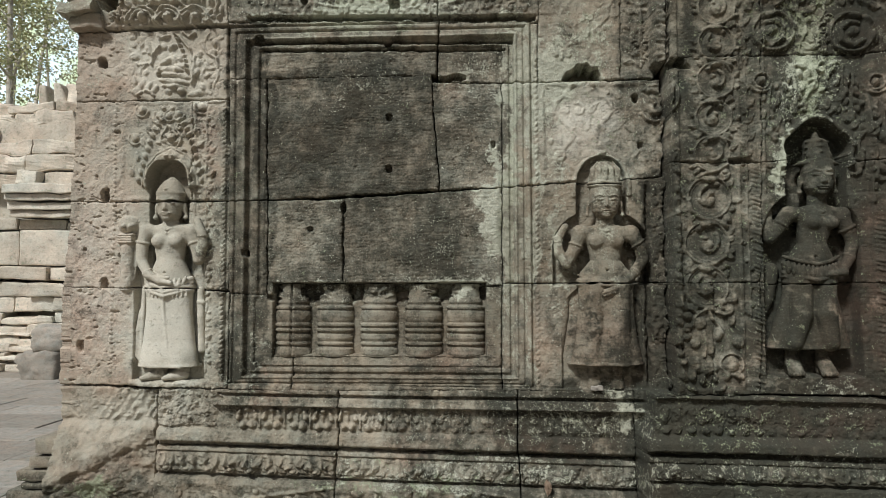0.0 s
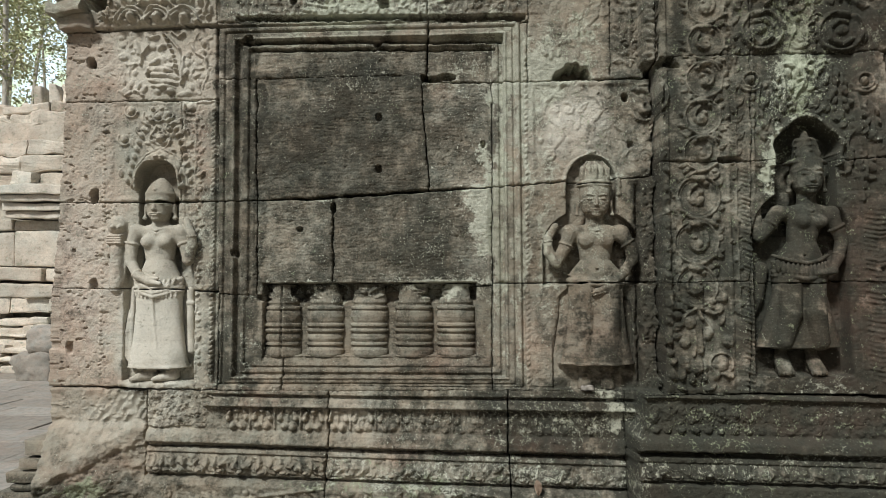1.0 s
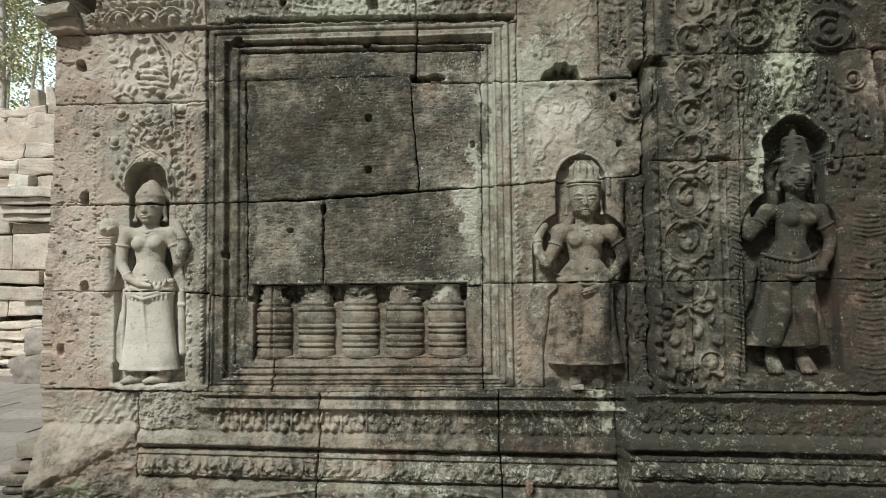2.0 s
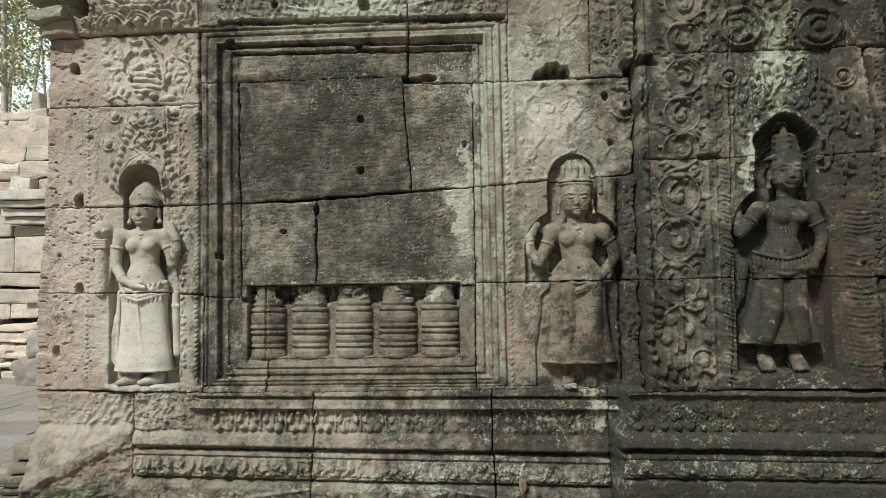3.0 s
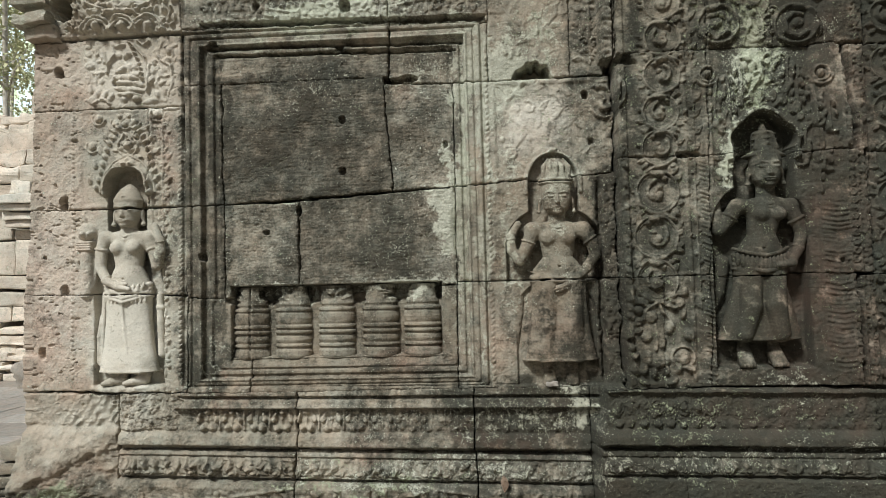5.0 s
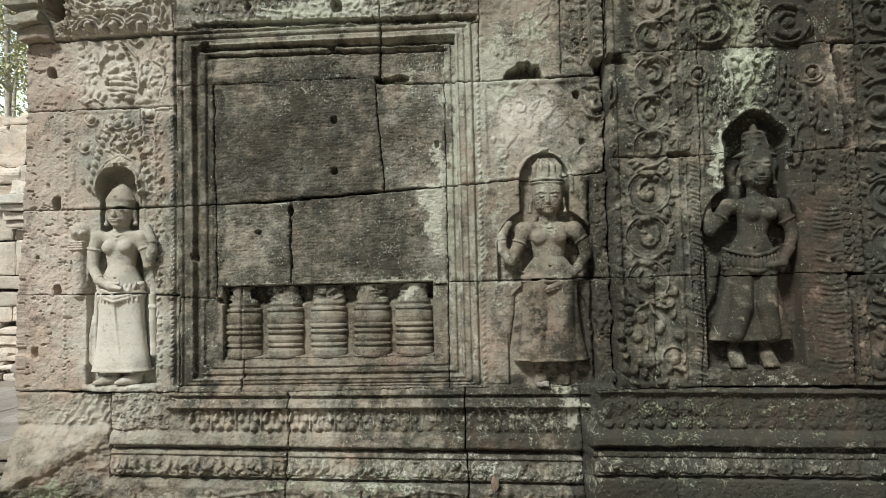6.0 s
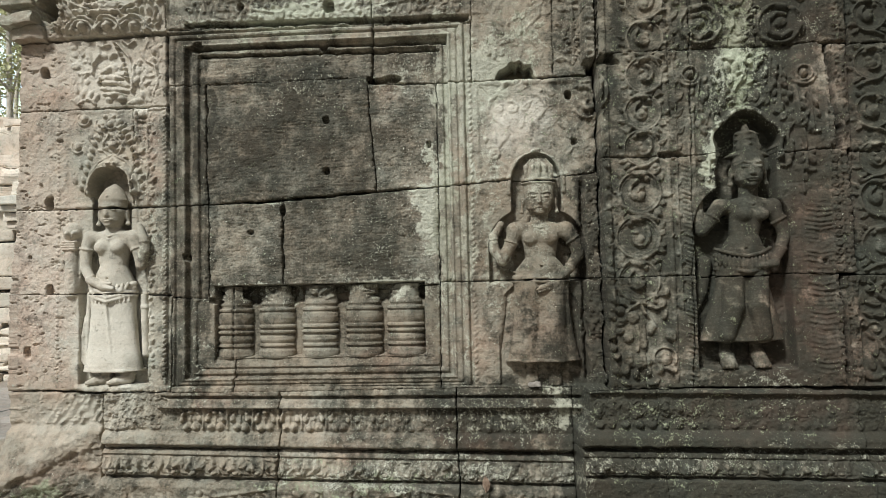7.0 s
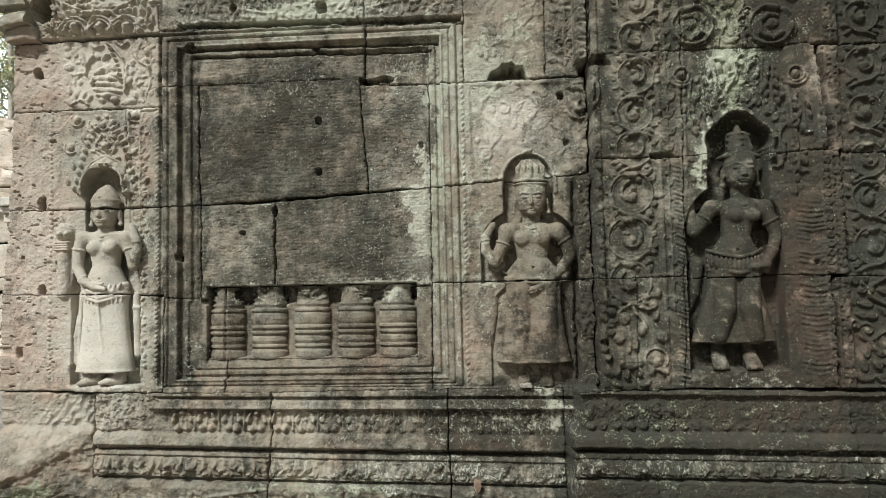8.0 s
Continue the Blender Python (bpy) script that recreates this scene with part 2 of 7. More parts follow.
class Carving:
    """Relief layers: bumps laid over one another, each by its own maximum."""

    def __init__(self):
        self.a = np.zeros((NZ, NX))

    def lay(self, s, h):
        self.a[s] = np.maximum(self.a[s], h)

    def dome(self, x, z, rx, rz, h, turn=0.0, power=0.5):
        r = max(rx, rz)
        s = win(x - r, x + r, z - r, z + r)
        dx, dz = XX[s] - x, ZZ[s] - z
        c, n = math.cos(turn), math.sin(turn)
        q = ((dx * c + dz * n) / rx) ** 2 + ((dz * c - dx * n) / rz) ** 2
        self.lay(s, h * np.clip(1 - q, 0, 1) ** power)

    def ring(self, x, z, r, w, h, squash=1.0):
        s = win(x - r - w, x + r + w, z - (r + w) * squash, z + (r + w) * squash)
        d = np.abs(np.hypot(XX[s] - x, (ZZ[s] - z) / squash) - r) / w
        self.lay(s, h * np.clip(1 - d * d, 0, 1) ** 0.5)

    def leaf(self, x, z, length, width, turn, h):
        """A pointed leaf from (x, z) along turn, with a groove down its middle."""
        s = win(x - length, x + length, z - length, z + length)
        dx, dz = XX[s] - x, ZZ[s] - z
        u = (dx * math.cos(turn) + dz * math.sin(turn)) / length
        v = (dz * math.cos(turn) - dx * math.sin(turn)) / width
        wid = np.clip(np.sin(np.clip(u, 0, 1) ** 0.7 * math.pi), 1e-4, 1)
        q = np.abs(v) / wid
        self.lay(s, h * np.where((u > 0) & (u < 1), 1, 0) * np.clip(1 - q ** 2, 0, 1) ** 0.55 * (0.66 + 0.34 * np.clip(q * 2.5, 0, 1)) * (0.75 + 0.4 * u))

    def stroke(self, pts, w, h):
        """A rounded ridge along a line of points."""
        for (xa, za), (xb, zb) in zip(pts, pts[1:]):
            s = win(min(xa, xb) - w, max(xa, xb) + w, min(za, zb) - w, max(za, zb) + w)
            dx, dz = XX[s] - xa, ZZ[s] - za
            ll = (xb - xa) ** 2 + (zb - za) ** 2 + 1e-9
            t = np.clip((dx * (xb - xa) + dz * (zb - za)) / ll, 0, 1)
            d = np.hypot(dx - t * (xb - xa), dz - t * (zb - za)) / w
            self.lay(s, h * np.clip(1 - d * d, 0, 1) ** 0.5)

    def curl(self, x, z, r, h, start, hand, w=0.22):
        """A short worn scroll: a hooked ridge with a bud in its eye."""
        pts = [(x + r * (1 - 0.075 * i) * math.cos(start + hand * 0.5 * i), z + r * (1 - 0.075 * i) * math.sin(start + hand * 0.5 * i)) for i in range(9)]
        self.stroke(pts, r * w, h * 0.85)
        self.dome(x, z, r * 0.36, r * 0.40, h * 1.1, start)

    def foliage(self, x0, x1, z0, z1, size, h, seed, curl=0.35, fill=1.0):
        """Worn leafwork over a rectangle: rounded lobes that follow swirling stems, mirrored about the middle. curl: share of scrolls; fill: how dense."""
        r = random.Random(seed)
        step = size * 0.62 / math.sqrt(fill)
        nx, nz = max(1, round((x1 - x0) / step)), max(1, round((z1 - z0) / (step * 1.1)))
        dx, dz = (x1 - x0) / nx, (z1 - z0) / nz
        xm, ph, wave = (x0 + x1) / 2, r.uniform(0, 6.3), 2 * math.pi / (size * 4.2)
        for j in range(nz):
            for i in range(nx):
                x, z = x0 + (i + 0.5 + (0.25 if j % 2 else -0.25) + r.uniform(-0.15, 0.15)) * dx, z0 + (j + 0.5 + r.uniform(-0.22, 0.22)) * dz
                sd = 1 if x > xm else -1
                turn = math.pi / 2 - sd * (0.75 + 0.75 * math.sin(z * wave + ph + abs(x - xm) * wave)) + r.uniform(-0.3, 0.3)
                g, k = size * r.uniform(0.8, 1.15), h * r.uniform(0.6, 1.0)
                t = r.random()
                if t < curl * 0.30:
                    self.curl(x, z, g * 0.46, h, turn, sd)
                elif t < curl * 0.30 + 0.12:
                    self.dome(x, z, g * 0.24, g * 0.25, k * 1.15)
                elif t < 0.72:
                    self.leaf(x - 0.4 * g * math.cos(turn), z - 0.4 * g * math.sin(turn), g * r.uniform(0.75, 1.05), g * r.uniform(0.22, 0.3), turn, k)
                elif t < 0.94:
                    self.dome(x, z, g * r.uniform(0.34, 0.46), g * r.uniform(0.15, 0.2), k * 0.9, turn)
        n = max(2, int((z1 - z0) / (size * 0.5)))
        for sd in ((-1, 1) if x1 - x0 > size * 2.2 else (1,)):       # the stems
            pts = [(xm + sd * (x1 - x0) * (0.26 + 0.13 * math.sin(ph + z0 * wave + i * 1.05)) * (1 if x1 - x0 > size * 2.2 else 0.3), z0 + (z1 - z0) * i / n) for i in range(n + 1)]
            self.stroke(pts, size * 0.13, h * 0.8)


def rect_in(x0, x1, z0, z1):
    return np.minimum(np.minimum(XX - x0, x1 - XX), np.minimum(ZZ - z0, z1 - ZZ))

# ---- main wall: surface, false window, mouldings ----
H = 0.0011 * N_MID + 0.0022 * N_BIG
BAY_X = 0.853                      # left edge of the projecting bay
BAY = 0.15
on_bay = sst(BAY_X - 0.012, BAY_X + 0.002, XX)

# the moulded surround of the false window, in nested steps
WX0, WZ1 = -1.247, 2.876
WX1, WZ0 = 0.242, 1.104
IX0, IZ1 = -1.072, 2.742
IX1, IZ0 = 0.077, 1.219
dn = np.minimum(np.minimum((XX - WX0) / (IX0 - WX0), (WX1 - XX) / (WX1 - IX1)), np.minimum((WZ1 - ZZ) / (WZ1 - IZ1), (ZZ - WZ0) / (IZ0 - WZ0)))
profile = np.interp(dn, [-0.05, 0.0, 0.04, 0.08, 0.11, 0.20, 0.23, 0.26, 0.30, 0.44, 0.47, 0.51, 0.535, 0.56, 0.67, 0.69, 0.73, 0.83, 0.865, 0.88, 0.965, 0.99],
                    [0.0, -0.014, -0.012, 0.004, 0.006, 0.004, -0.008, -0.008, 0.001, 0.001, 0.008, 0.008, -0.002, -0.026, -0.026, -0.016, -0.014, -0.014, -0.017, -0.030, -0.030, -0.026])
H += np.where(dn > -0.06, profile, 0)
# deep drip grooves: under the course over the window, and twice in the head of its surround
gz = 2.891
LINTEL_GROOVES = ((-1.151, 2.913, 0.258, 2.889, 0.0104, 0.075), (-1.122, 2.800, 0.147, 2.774, 0.0076, 0.060), (-1.084, 2.762, 0.111, 2.737, 0.0052, 0.045))
for xa, za, xb, zb, half, deep in LINTEL_GROOVES:
    t = (XX - xa) / (xb - xa)
    off = np.abs(ZZ - za - (zb - za) * t - 0.0015 * N_MID)
    H -= deep * sst(half * 1.25, half * 0.75, off) * sst(-0.004, 0.002, t) * sst(1.004, 0.998, t)

# rough dressed panel of the false window
panel = sst(1.0, 1.06, dn)
H += panel * (0.0007 * N_BED + 0.0005 * field(14, 0.018, 2.2, 3.2, 0.6) + 0.0003 * N_FINE + 0.004 * np.clip(N_BIG, -1, 1))

# recess behind the balusters
BZ1, BZ0 = 1.613, 1.259
BX0, BX1 = -1.021, 0.019
rec = rect_in(BX0, BX1, BZ0, BZ1)
neck = sst(1.515, 1.545, ZZ + 0.006 * N_MID)              # behind the broken necks the recess is deep, below it is filled between the shafts
H = np.where(rec > 0, -0.030 - (0.058 + 0.055 * neck) * sst(0, 0.010, rec), H)
sill = (ZZ < BZ0) & (ZZ > BZ0 - 0.045) & (XX > IX0) & (XX < IX1)
H = np.where(sill, -0.045 + 0.6 * np.clip(BZ0 - ZZ, 0, 0.04), H)
ledge = rect_in(-1.108, BX0, BZ0 - 0.03, 1.538)
H = np.where(ledge > 0, -0.026, H)
H = np.where(rect_in(BX1, 0.089, BZ0 - 0.03, 1.599) > 0, -0.028, H)

# base mouldings, read downwards as height against level
bz = [1.130, 1.122, 1.084, 1.078, 1.068, 1.064, 1.045, 1.032, 1.026, 1.020, 0.912, 0.905, 0.895,
      0.858, 0.850, 0.840, 0.826, 0.818, 0.804, 0.797, 0.712, 0.704, 0.699, 0.690, 0.684, 0.660, 0.612, 0.555]
bh = [-0.012, 0.014, 0.020, -0.006, -0.006, 0.018, 0.026, 0.042, 0.036, 0.004, 0.006, 0.020, 0.030,
      0.042, 0.040, 0.002, 0.002, 0.018, 0.028, 0.014, 0.034, 0.036, 0.010, 0.012, 0.052, 0.062, 0.050, 0.05]


def settle(x, z):
    """How far the base has sunk at x: more so the lower courses."""
    return (x + 0.86) * (0.009 + 0.014 * np.clip((1.03 - z) / 0.25, 0, 1))


ZB = ZZ + settle(XX, ZZ) - 0.0015 * np.sin(XX * 3.1)
base = np.interp(ZB, bz[::-1], bh[::-1])
BASE_X0 = -1.565
# the first stretch beside the corner is knocked off
brk0 = sst(-1.225, -1.285, XX + 0.03 * N_MID) * sst(0.926, 0.940, ZZ + 0.006 * N_MID)
base = base * (1 - brk0) + brk0 * (0.010 + 0.003 * N_MID + 0.004 * np.abs(field(35, 0.03)))
in_base = (ZB < bz[0]) & (XX > BASE_X0) & (XX < BAY_X)
N_ROUGH = field(36, 0.03, 2.6)
H = np.where(in_base, base + 0.0018 * N_MID + 0.0012 * N_ROUGH, H)

# base of the bay
qz = [1.117, 1.111, 1.098, 1.090, 1.080, 0.935, 0.915, 0.905, 0.876, 0.870, 0.860,
      0.846, 0.840, 0.820, 0.815, 0.755, 0.748, 0.742, 0.734, 0.728, 0.685, 0.630]
qh = [-0.02, 0.022, 0.028, 0.006, 0.004, 0.004, 0.034, 0.044, 0.047, 0.044, -0.004,
      -0.004, 0.022, 0.026, 0.014, 0.042, 0.048, 0.026, 0.028, 0.060, 0.058, 0.05]
QBASE_X = 0.714
foot = sst(QBASE_X - 0.015, QBASE_X + 0.01, XX + 0.6 * np.clip(qz[6] - ZZ, -0.06, 0.0))
ZQ = ZZ + (XX - 1.07) * 0.018
carved_band = sst(qz[5], qz[5] + 0.02, ZQ) * sst(qz[3], qz[4], ZQ) + sst(qz[15], qz[15] + 0.01, ZQ) * (ZQ < qz[12])
H = np.where((ZZ < qz[0]) & (foot > 0), H * (1 - foot) + (BAY + np.interp(ZQ + 0.001 * N_MID, qz[::-1], qh[::-1]) + 0.0015 * N_MID + (0.0006 + 0.0008 * carved_band) * N_ROUGH) * foot, H)
# the bay itself
up = ZZ >= qz[0]
H = np.where(up, H * (1 - on_bay) + (BAY + 0.002 * N_MID + 0.003 * N_BIG) * on_bay, H)

C = Carving()
G = np.zeros((NZ, NX))            # ground sunk between the carving


def sink(x0, x1, z0, z1, depth, soft=0.006):
    s = win(x0 - 0.03, x1 + 0.03, z0 - 0.03, z1 + 0.03)
    d = np.minimum(np.minimum(XX[s] - x0, x1 - XX[s]), np.minimum(ZZ[s] - z0, z1 - ZZ[s]))
    G[s] = np.minimum(G[s], -depth * sst(0, soft, d))


# frieze of lotus buds under the window: bells on stems, with drops and balls hung in pairs
r = random.Random(4)
xb = -1.126
while xb < 0.66:
    zo = -settle(xb, 0.97)
    k = 1.0 - 0.62 * sst(-0.70, -0.25, xb)
    o = lambda: r.uniform(-0.003, 0.003)
    C.dome(xb + o(), 1.006 + zo, 0.017, 0.012, 0.016 * k)
    C.leaf(xb, 0.992 + zo, 0.028, 0.010, math.pi / 2, 0.018 * k)
    C.stroke([(xb, 0.990 + zo), (xb + o(), 0.930 + zo)], 0.006, 0.010 * k)
    C.stroke([(xb + 0.061, 1.018 + zo), (xb + 0.061 + o(), 0.925 + zo)], 0.006, 0.012 * k)
    for sd in (-1, 1):
        x = xb + sd * 0.041 + o()
        C.dome(x, 0.972 + zo + o(), 0.0135, 0.017, 0.023 * k, sd * 0.2)
        C.leaf(x - sd * 0.001, 0.976 + zo, 0.036, 0.010, math.pi / 2 + sd * 0.35, 0.019 * k)
        C.dome(xb + sd * 0.021 + o(), 0.932 + zo + o(), 0.0165, 0.0165, 0.025 * k)
        C.ring(xb + sd * 0.021, 0.932 + zo, 0.0175, 0.003, 0.010 * k)
    xb += 0.122 + r.uniform(-0.004, 0.004)


def running_leaves(x0, x1, pitch, za, zb, turn_at, h0, h1):
    """A moulding of overlapping leaves that lean over, each with a curled eye at its foot; past turn_at they lean the other way."""
    win_s = win(x0, x1, za - 0.03, zb + 0.03)
    X, Z = XX[win_s], ZZ[win_s]
    zo = -settle(X, za) if x1 < 1 else -(X - 1.07) * 0.018
    v = np.clip((Z - zo - za) / (zb - za), 0, 1)                    # 0 at the foot, 1 at the head
    sd = np.where(X < turn_at, 1.0, -1.0)
    run = X * sd - 0.55 * pitch * ((1 - v) ** 1.3) + 0.10 * pitch * np.sin(v * 6.0) + 0.05 * pitch * N_MID[win_s]
    lobe = run / (0.5 * pitch)
    ph = lobe - np.floor(lobe)
    even = np.where(np.floor(lobe) % 2 > 0.5, 1.0, 0.78)
    body = (0.18 + 0.82 * ph ** 0.8) * sst(1.0, 0.90, ph) * even * (0.85 + 0.25 * np.sin(v * 9.0 + even * 4))
    edge = sst(0.0, 0.10, v) * sst(1.0, 0.86, v) * (v > 0) * (v < 1)
    C.lay(win_s, np.where(X < turn_at, h0, h1) * body * edge * np.clip(1 + 0.18 * N_MID[win_s], 0.5, 1.4))
    x = x0 + 0.4 * pitch
    while x < x1 - 0.02:
        k = (h0 if x < turn_at else h1) * r.uniform(0.8, 1.1)
        ez = za + 0.15 * (zb - za) - (settle(x, za) if x1 < 1 else (x - 1.07) * 0.018)
        C.dome(x, ez, 0.19 * pitch, 0.11 * (zb - za), k * 1.05)
        C.ring(x, ez, 0.24 * pitch, 0.004, k * 0.7, 0.6)
        x += pitch * r.uniform(0.97, 1.03)


running_leaves(-1.545, 0.69, 0.102, 0.714, 0.797, -0.70, 0.034, 0.020)
running_leaves(0.75, 2.6, 0.092, 0.757, 0.816, 1.15, 0.030, 0.026)
# worn buds in two rows on the frieze of the bay
x = 0.800
while x < 2.6:
    zo = -(x - 1.07) * 0.018
    k = (0.8 - 0.5 * sst(1.05, 1.35, x)) * r.uniform(0.6, 1.1)
    C.dome(x, 1.030 + zo, 0.019, 0.028, 0.020 * k, r.uniform(-0.3, 0.3))
    C.ring(x, 1.030 + zo, 0.024, 0.004, 0.012 * k, 1.3)
    C.dome(x + r.uniform(-0.004, 0.004), 0.957 + zo, 0.018, 0.017, 0.024 * k)
    C.leaf(x + 0.029, 1.065 + zo, 0.08, 0.008, -math.pi / 2, 0.012 * k)
    C.leaf(x - 0.01, 0.985 + zo, 0.03, 0.012, r.uniform(0, 6.3), 0.010 * k)
    x += 0.058 + r.uniform(-0.004, 0.004)
# faint leaves on the lowest band in view
C.foliage(-1.45, 0.66, 0.580, 0.655, 0.075, 0.014, 11, 0.1)

# corner pilaster: pitted plain strip, carved strip over the niche, leaf border beside the window
sink(-1.755, -1.274, 2.531, 2.855, 0.002, 0.02)
q = random.Random(21)
mx0, mz0 = -1.519, 2.674             # a seated knot of forms under an arch of beads, sprays of leaves at its sides
SEATED = ((0.010, 0.058, 0.037, 0.039, 0.0), (-0.043, 0.034, 0.039, 0.015, 0.6), (0.029, 0.014, 0.035, 0.015, -0.3), (-0.019, -0.005, 0.068, 0.017, -0.1), (-0.029, -0.031, 0.056, 0.014, 0.1), (0.046, -0.039, 0.042, 0.014, -0.2), (0.000, -0.066, 0.079, 0.015, 0.0), (0.000, -0.092, 0.064, 0.013, 0.0), (-0.029, -0.116, 0.021, 0.017, 0.0), (0.039, -0.114, 0.023, 0.017, 0.0), (-0.010, 0.106, 0.025, 0.015, 0.5), (-0.058, 0.111, 0.021, 0.015, -0.6))
SPRAY_A = ((-0.198, 0.066, 0.033, 0.021, 0.3), (-0.135, 0.106, 0.015, 0.041, 0.3), (-0.212, 0.124, 0.019, 0.021, 0.0), (-0.174, 0.147, 0.025, 0.017, 0.2), (-0.201, -0.058, 0.014, 0.031, 0.1), (-0.145, -0.021, 0.017, 0.014, 0.0), (-0.164, -0.077, 0.015, 0.033, -0.5), (-0.130, -0.092, 0.015, 0.031, -0.5), (-0.096, -0.106, 0.014, 0.029, -0.5), (-0.193, -0.116, 0.019, 0.023, 0.0), (-0.154, 0.024, 0.029, 0.009, 0.0), (-0.217, -0.010, 0.014, 0.027, 0.2))
SPRAY_B = ((0.140, 0.116, 0.014, 0.026, 0.2), (0.130, 0.066, 0.014, 0.019, 0.0), (0.193, 0.072, 0.025, 0.020, 0.0), (0.121, 0.027, 0.014, 0.025, 0.1), (0.164, 0.008, 0.014, 0.023, 0.4), (0.116, -0.024, 0.014, 0.025, -0.1), (0.140, -0.050, 0.014, 0.019, 0.6), (0.169, -0.041, 0.021, 0.012, 0.3), (0.179, -0.082, 0.014, 0.027, 0.2), (0.145, -0.098, 0.014, 0.025, 0.4), (0.125, -0.127, 0.058, 0.015, 0.1), (0.207, 0.124, 0.019, 0.025, -0.3))
for spray, h in ((SEATED, 0.021), (SPRAY_A, 0.014), (SPRAY_B, 0.016)):
    for ox, oz, rx, rz, turn in spray:
        C.dome(mx0 + ox, mz0 + oz, rx, rz, h * q.uniform(0.55, 1.1), turn + q.uniform(-0.15, 0.15))
for i in range(8):
    C.dome(mx0 + 0.000965 * (5 + 62 * math.sin(0.2 * i)), mz0 + 0.000965 * (172 - 26 * i), 0.0085, 0.0085, 0.026)
for pts in ([(mx0 + 0.019, mz0 + 0.164), (mx0 + 0.077, mz0 + 0.096), (mx0 + 0.098, mz0 + 0.010), (mx0 + 0.092, mz0 + -0.077)],
            [(mx0 + -0.092, mz0 + 0.174), (mx0 + -0.072, mz0 + 0.116), (mx0 + -0.111, mz0 + 0.068), (mx0 + -0.116, mz0 + 0.024)],
            [(mx0 + -0.092, mz0 + 0.179), (mx0 + -0.068, mz0 + 0.154), (mx0 + -0.029, mz0 + 0.164)], [(mx0 + 0.043, mz0 + 0.179), (mx0 + 0.072, mz0 + 0.156), (mx0 + 0.101, mz0 + 0.174)],
            [(mx0 + 0.135, mz0 + 0.125), (mx0 + 0.166, mz0 + 0.072), (mx0 + 0.214, mz0 + 0.046), (mx0 + 0.224, mz0 + 0.000)], [(mx0 + 0.104, mz0 + 0.058), (mx0 + 0.098, mz0 + -0.068)],
            [(mx0 + -0.183, mz0 + -0.135), (mx0 + -0.164, mz0 + -0.114), (mx0 + -0.130, mz0 + -0.108), (mx0 + -0.101, mz0 + -0.135)]):
    C.stroke(pts, 0.007, 0.017)
C.foliage(-1.741, -1.655, 2.536, 2.850, 0.045, 0.008, 27, 0.3, 0.7)
C.foliage(-1.388, -1.282, 2.536, 2.844, 0.045, 0.008, 28, 0.4, 0.7)
sink(-1.775, -1.426, 2.025, 2.502, 0.004, 0.02)
for xc, zc, rr in ((-1.588, 2.438, 0.022), (-1.539, 2.435, 0.020), (-1.494, 2.442, 0.022), (-1.566, 2.472, 0.015),
                   (-1.523, 2.474, 0.015), (-1.678, 2.465, 0.024), (-1.375, 2.477, 0.026), (-1.709, 2.327, 0.024),
                   (-1.526, 2.327, 0.026)):
    C.dome(xc, zc, rr * 0.9, rr * 0.9, 0.022)
    C.stroke([(xc + rr * 1.35 * math.cos(2.6 + 0.5 * i), zc + rr * 1.35 * math.sin(2.6 + 0.5 * i)) for i in range(8)], 0.006, 0.009)
for sx in (-1, 1):                        # bud chains that fall to the arch, with a spray of leaves at the middle
    for i in range(10):
        t = i / 9
        C.dome(-1.532 + sx * (0.045 + 0.115 * t ** 0.8), 2.418 - 0.30 * t ** 1.25, 0.011, 0.018, 0.019, -sx * (0.9 - 0.6 * t))
        if i % 2:
            C.leaf(-1.532 + sx * (0.065 + 0.125 * t), 2.418 - 0.28 * t ** 1.25, 0.045, 0.013, 1.2 - sx * 0.6, 0.014)
C.foliage(-1.595, -1.463, 2.221, 2.389, 0.042, 0.016, 22, 0.2, 0.8)
# pointed arch over the corner figure's niche
ax, az = -1.528, 2.120
C.stroke([(ax - 0.118, az - 0.03), (ax - 0.10, az + 0.05), (ax - 0.055, az + 0.105), (ax, az + 0.135), (ax + 0.055, az + 0.105), (ax + 0.10, az + 0.05), (ax + 0.118, az - 0.03)], 0.017, 0.022)
C.stroke([(ax - 0.142, az - 0.03), (ax - 0.122, az + 0.062), (ax - 0.068, az + 0.125), (ax, az + 0.160), (ax + 0.068, az + 0.125), (ax + 0.122, az + 0.062), (ax + 0.142, az - 0.03)], 0.007, 0.014)
sink(-1.406, -1.255, 1.602, 2.502, 0.008)
C.foliage(-1.397, -1.318, 1.179, 2.494, 0.04, 0.010, 24, 0.3, 0.8)
for i in range(58):
    C.leaf(-1.271, 1.180 + i * 0.0232, 0.026, 0.009, 0.9, 0.010)
    C.leaf(-1.806, 1.177 + i * 0.0232, 0.022, 0.008, 2.2, 0.006)

# cornice over the corner pilaster, with broken carving
corn = sst(-1.228, -1.251, XX) * sst(2.866, 2.889, ZZ)
H += corn * (0.016 + 0.022 * sst(2.906, 3.021, ZZ))
C.foliage(-1.825, -1.263, 2.901, 3.194, 0.05, 0.022, 25, 0.2, 0.8)
for xx in (-1.670, -1.540, -1.411):       # a row of arched hoods with knots in them
    for rr, hh in ((0.075, 0.032), (0.058, 0.026)):
        C.stroke([(xx + rr * math.cos(a), 2.895 + rr * math.sin(a)) for a in (0.1, 0.5, 0.9, 1.3, 1.7, 2.1, 2.5, 3.0)], 0.009, hh)
    C.dome(xx, 2.924, 0.026, 0.026, 0.034)
C.dome(-1.551, 3.021, 0.06, 0.03, 0.036)
C.dome(-1.550, 2.992, 0.085, 0.016, 0.034)
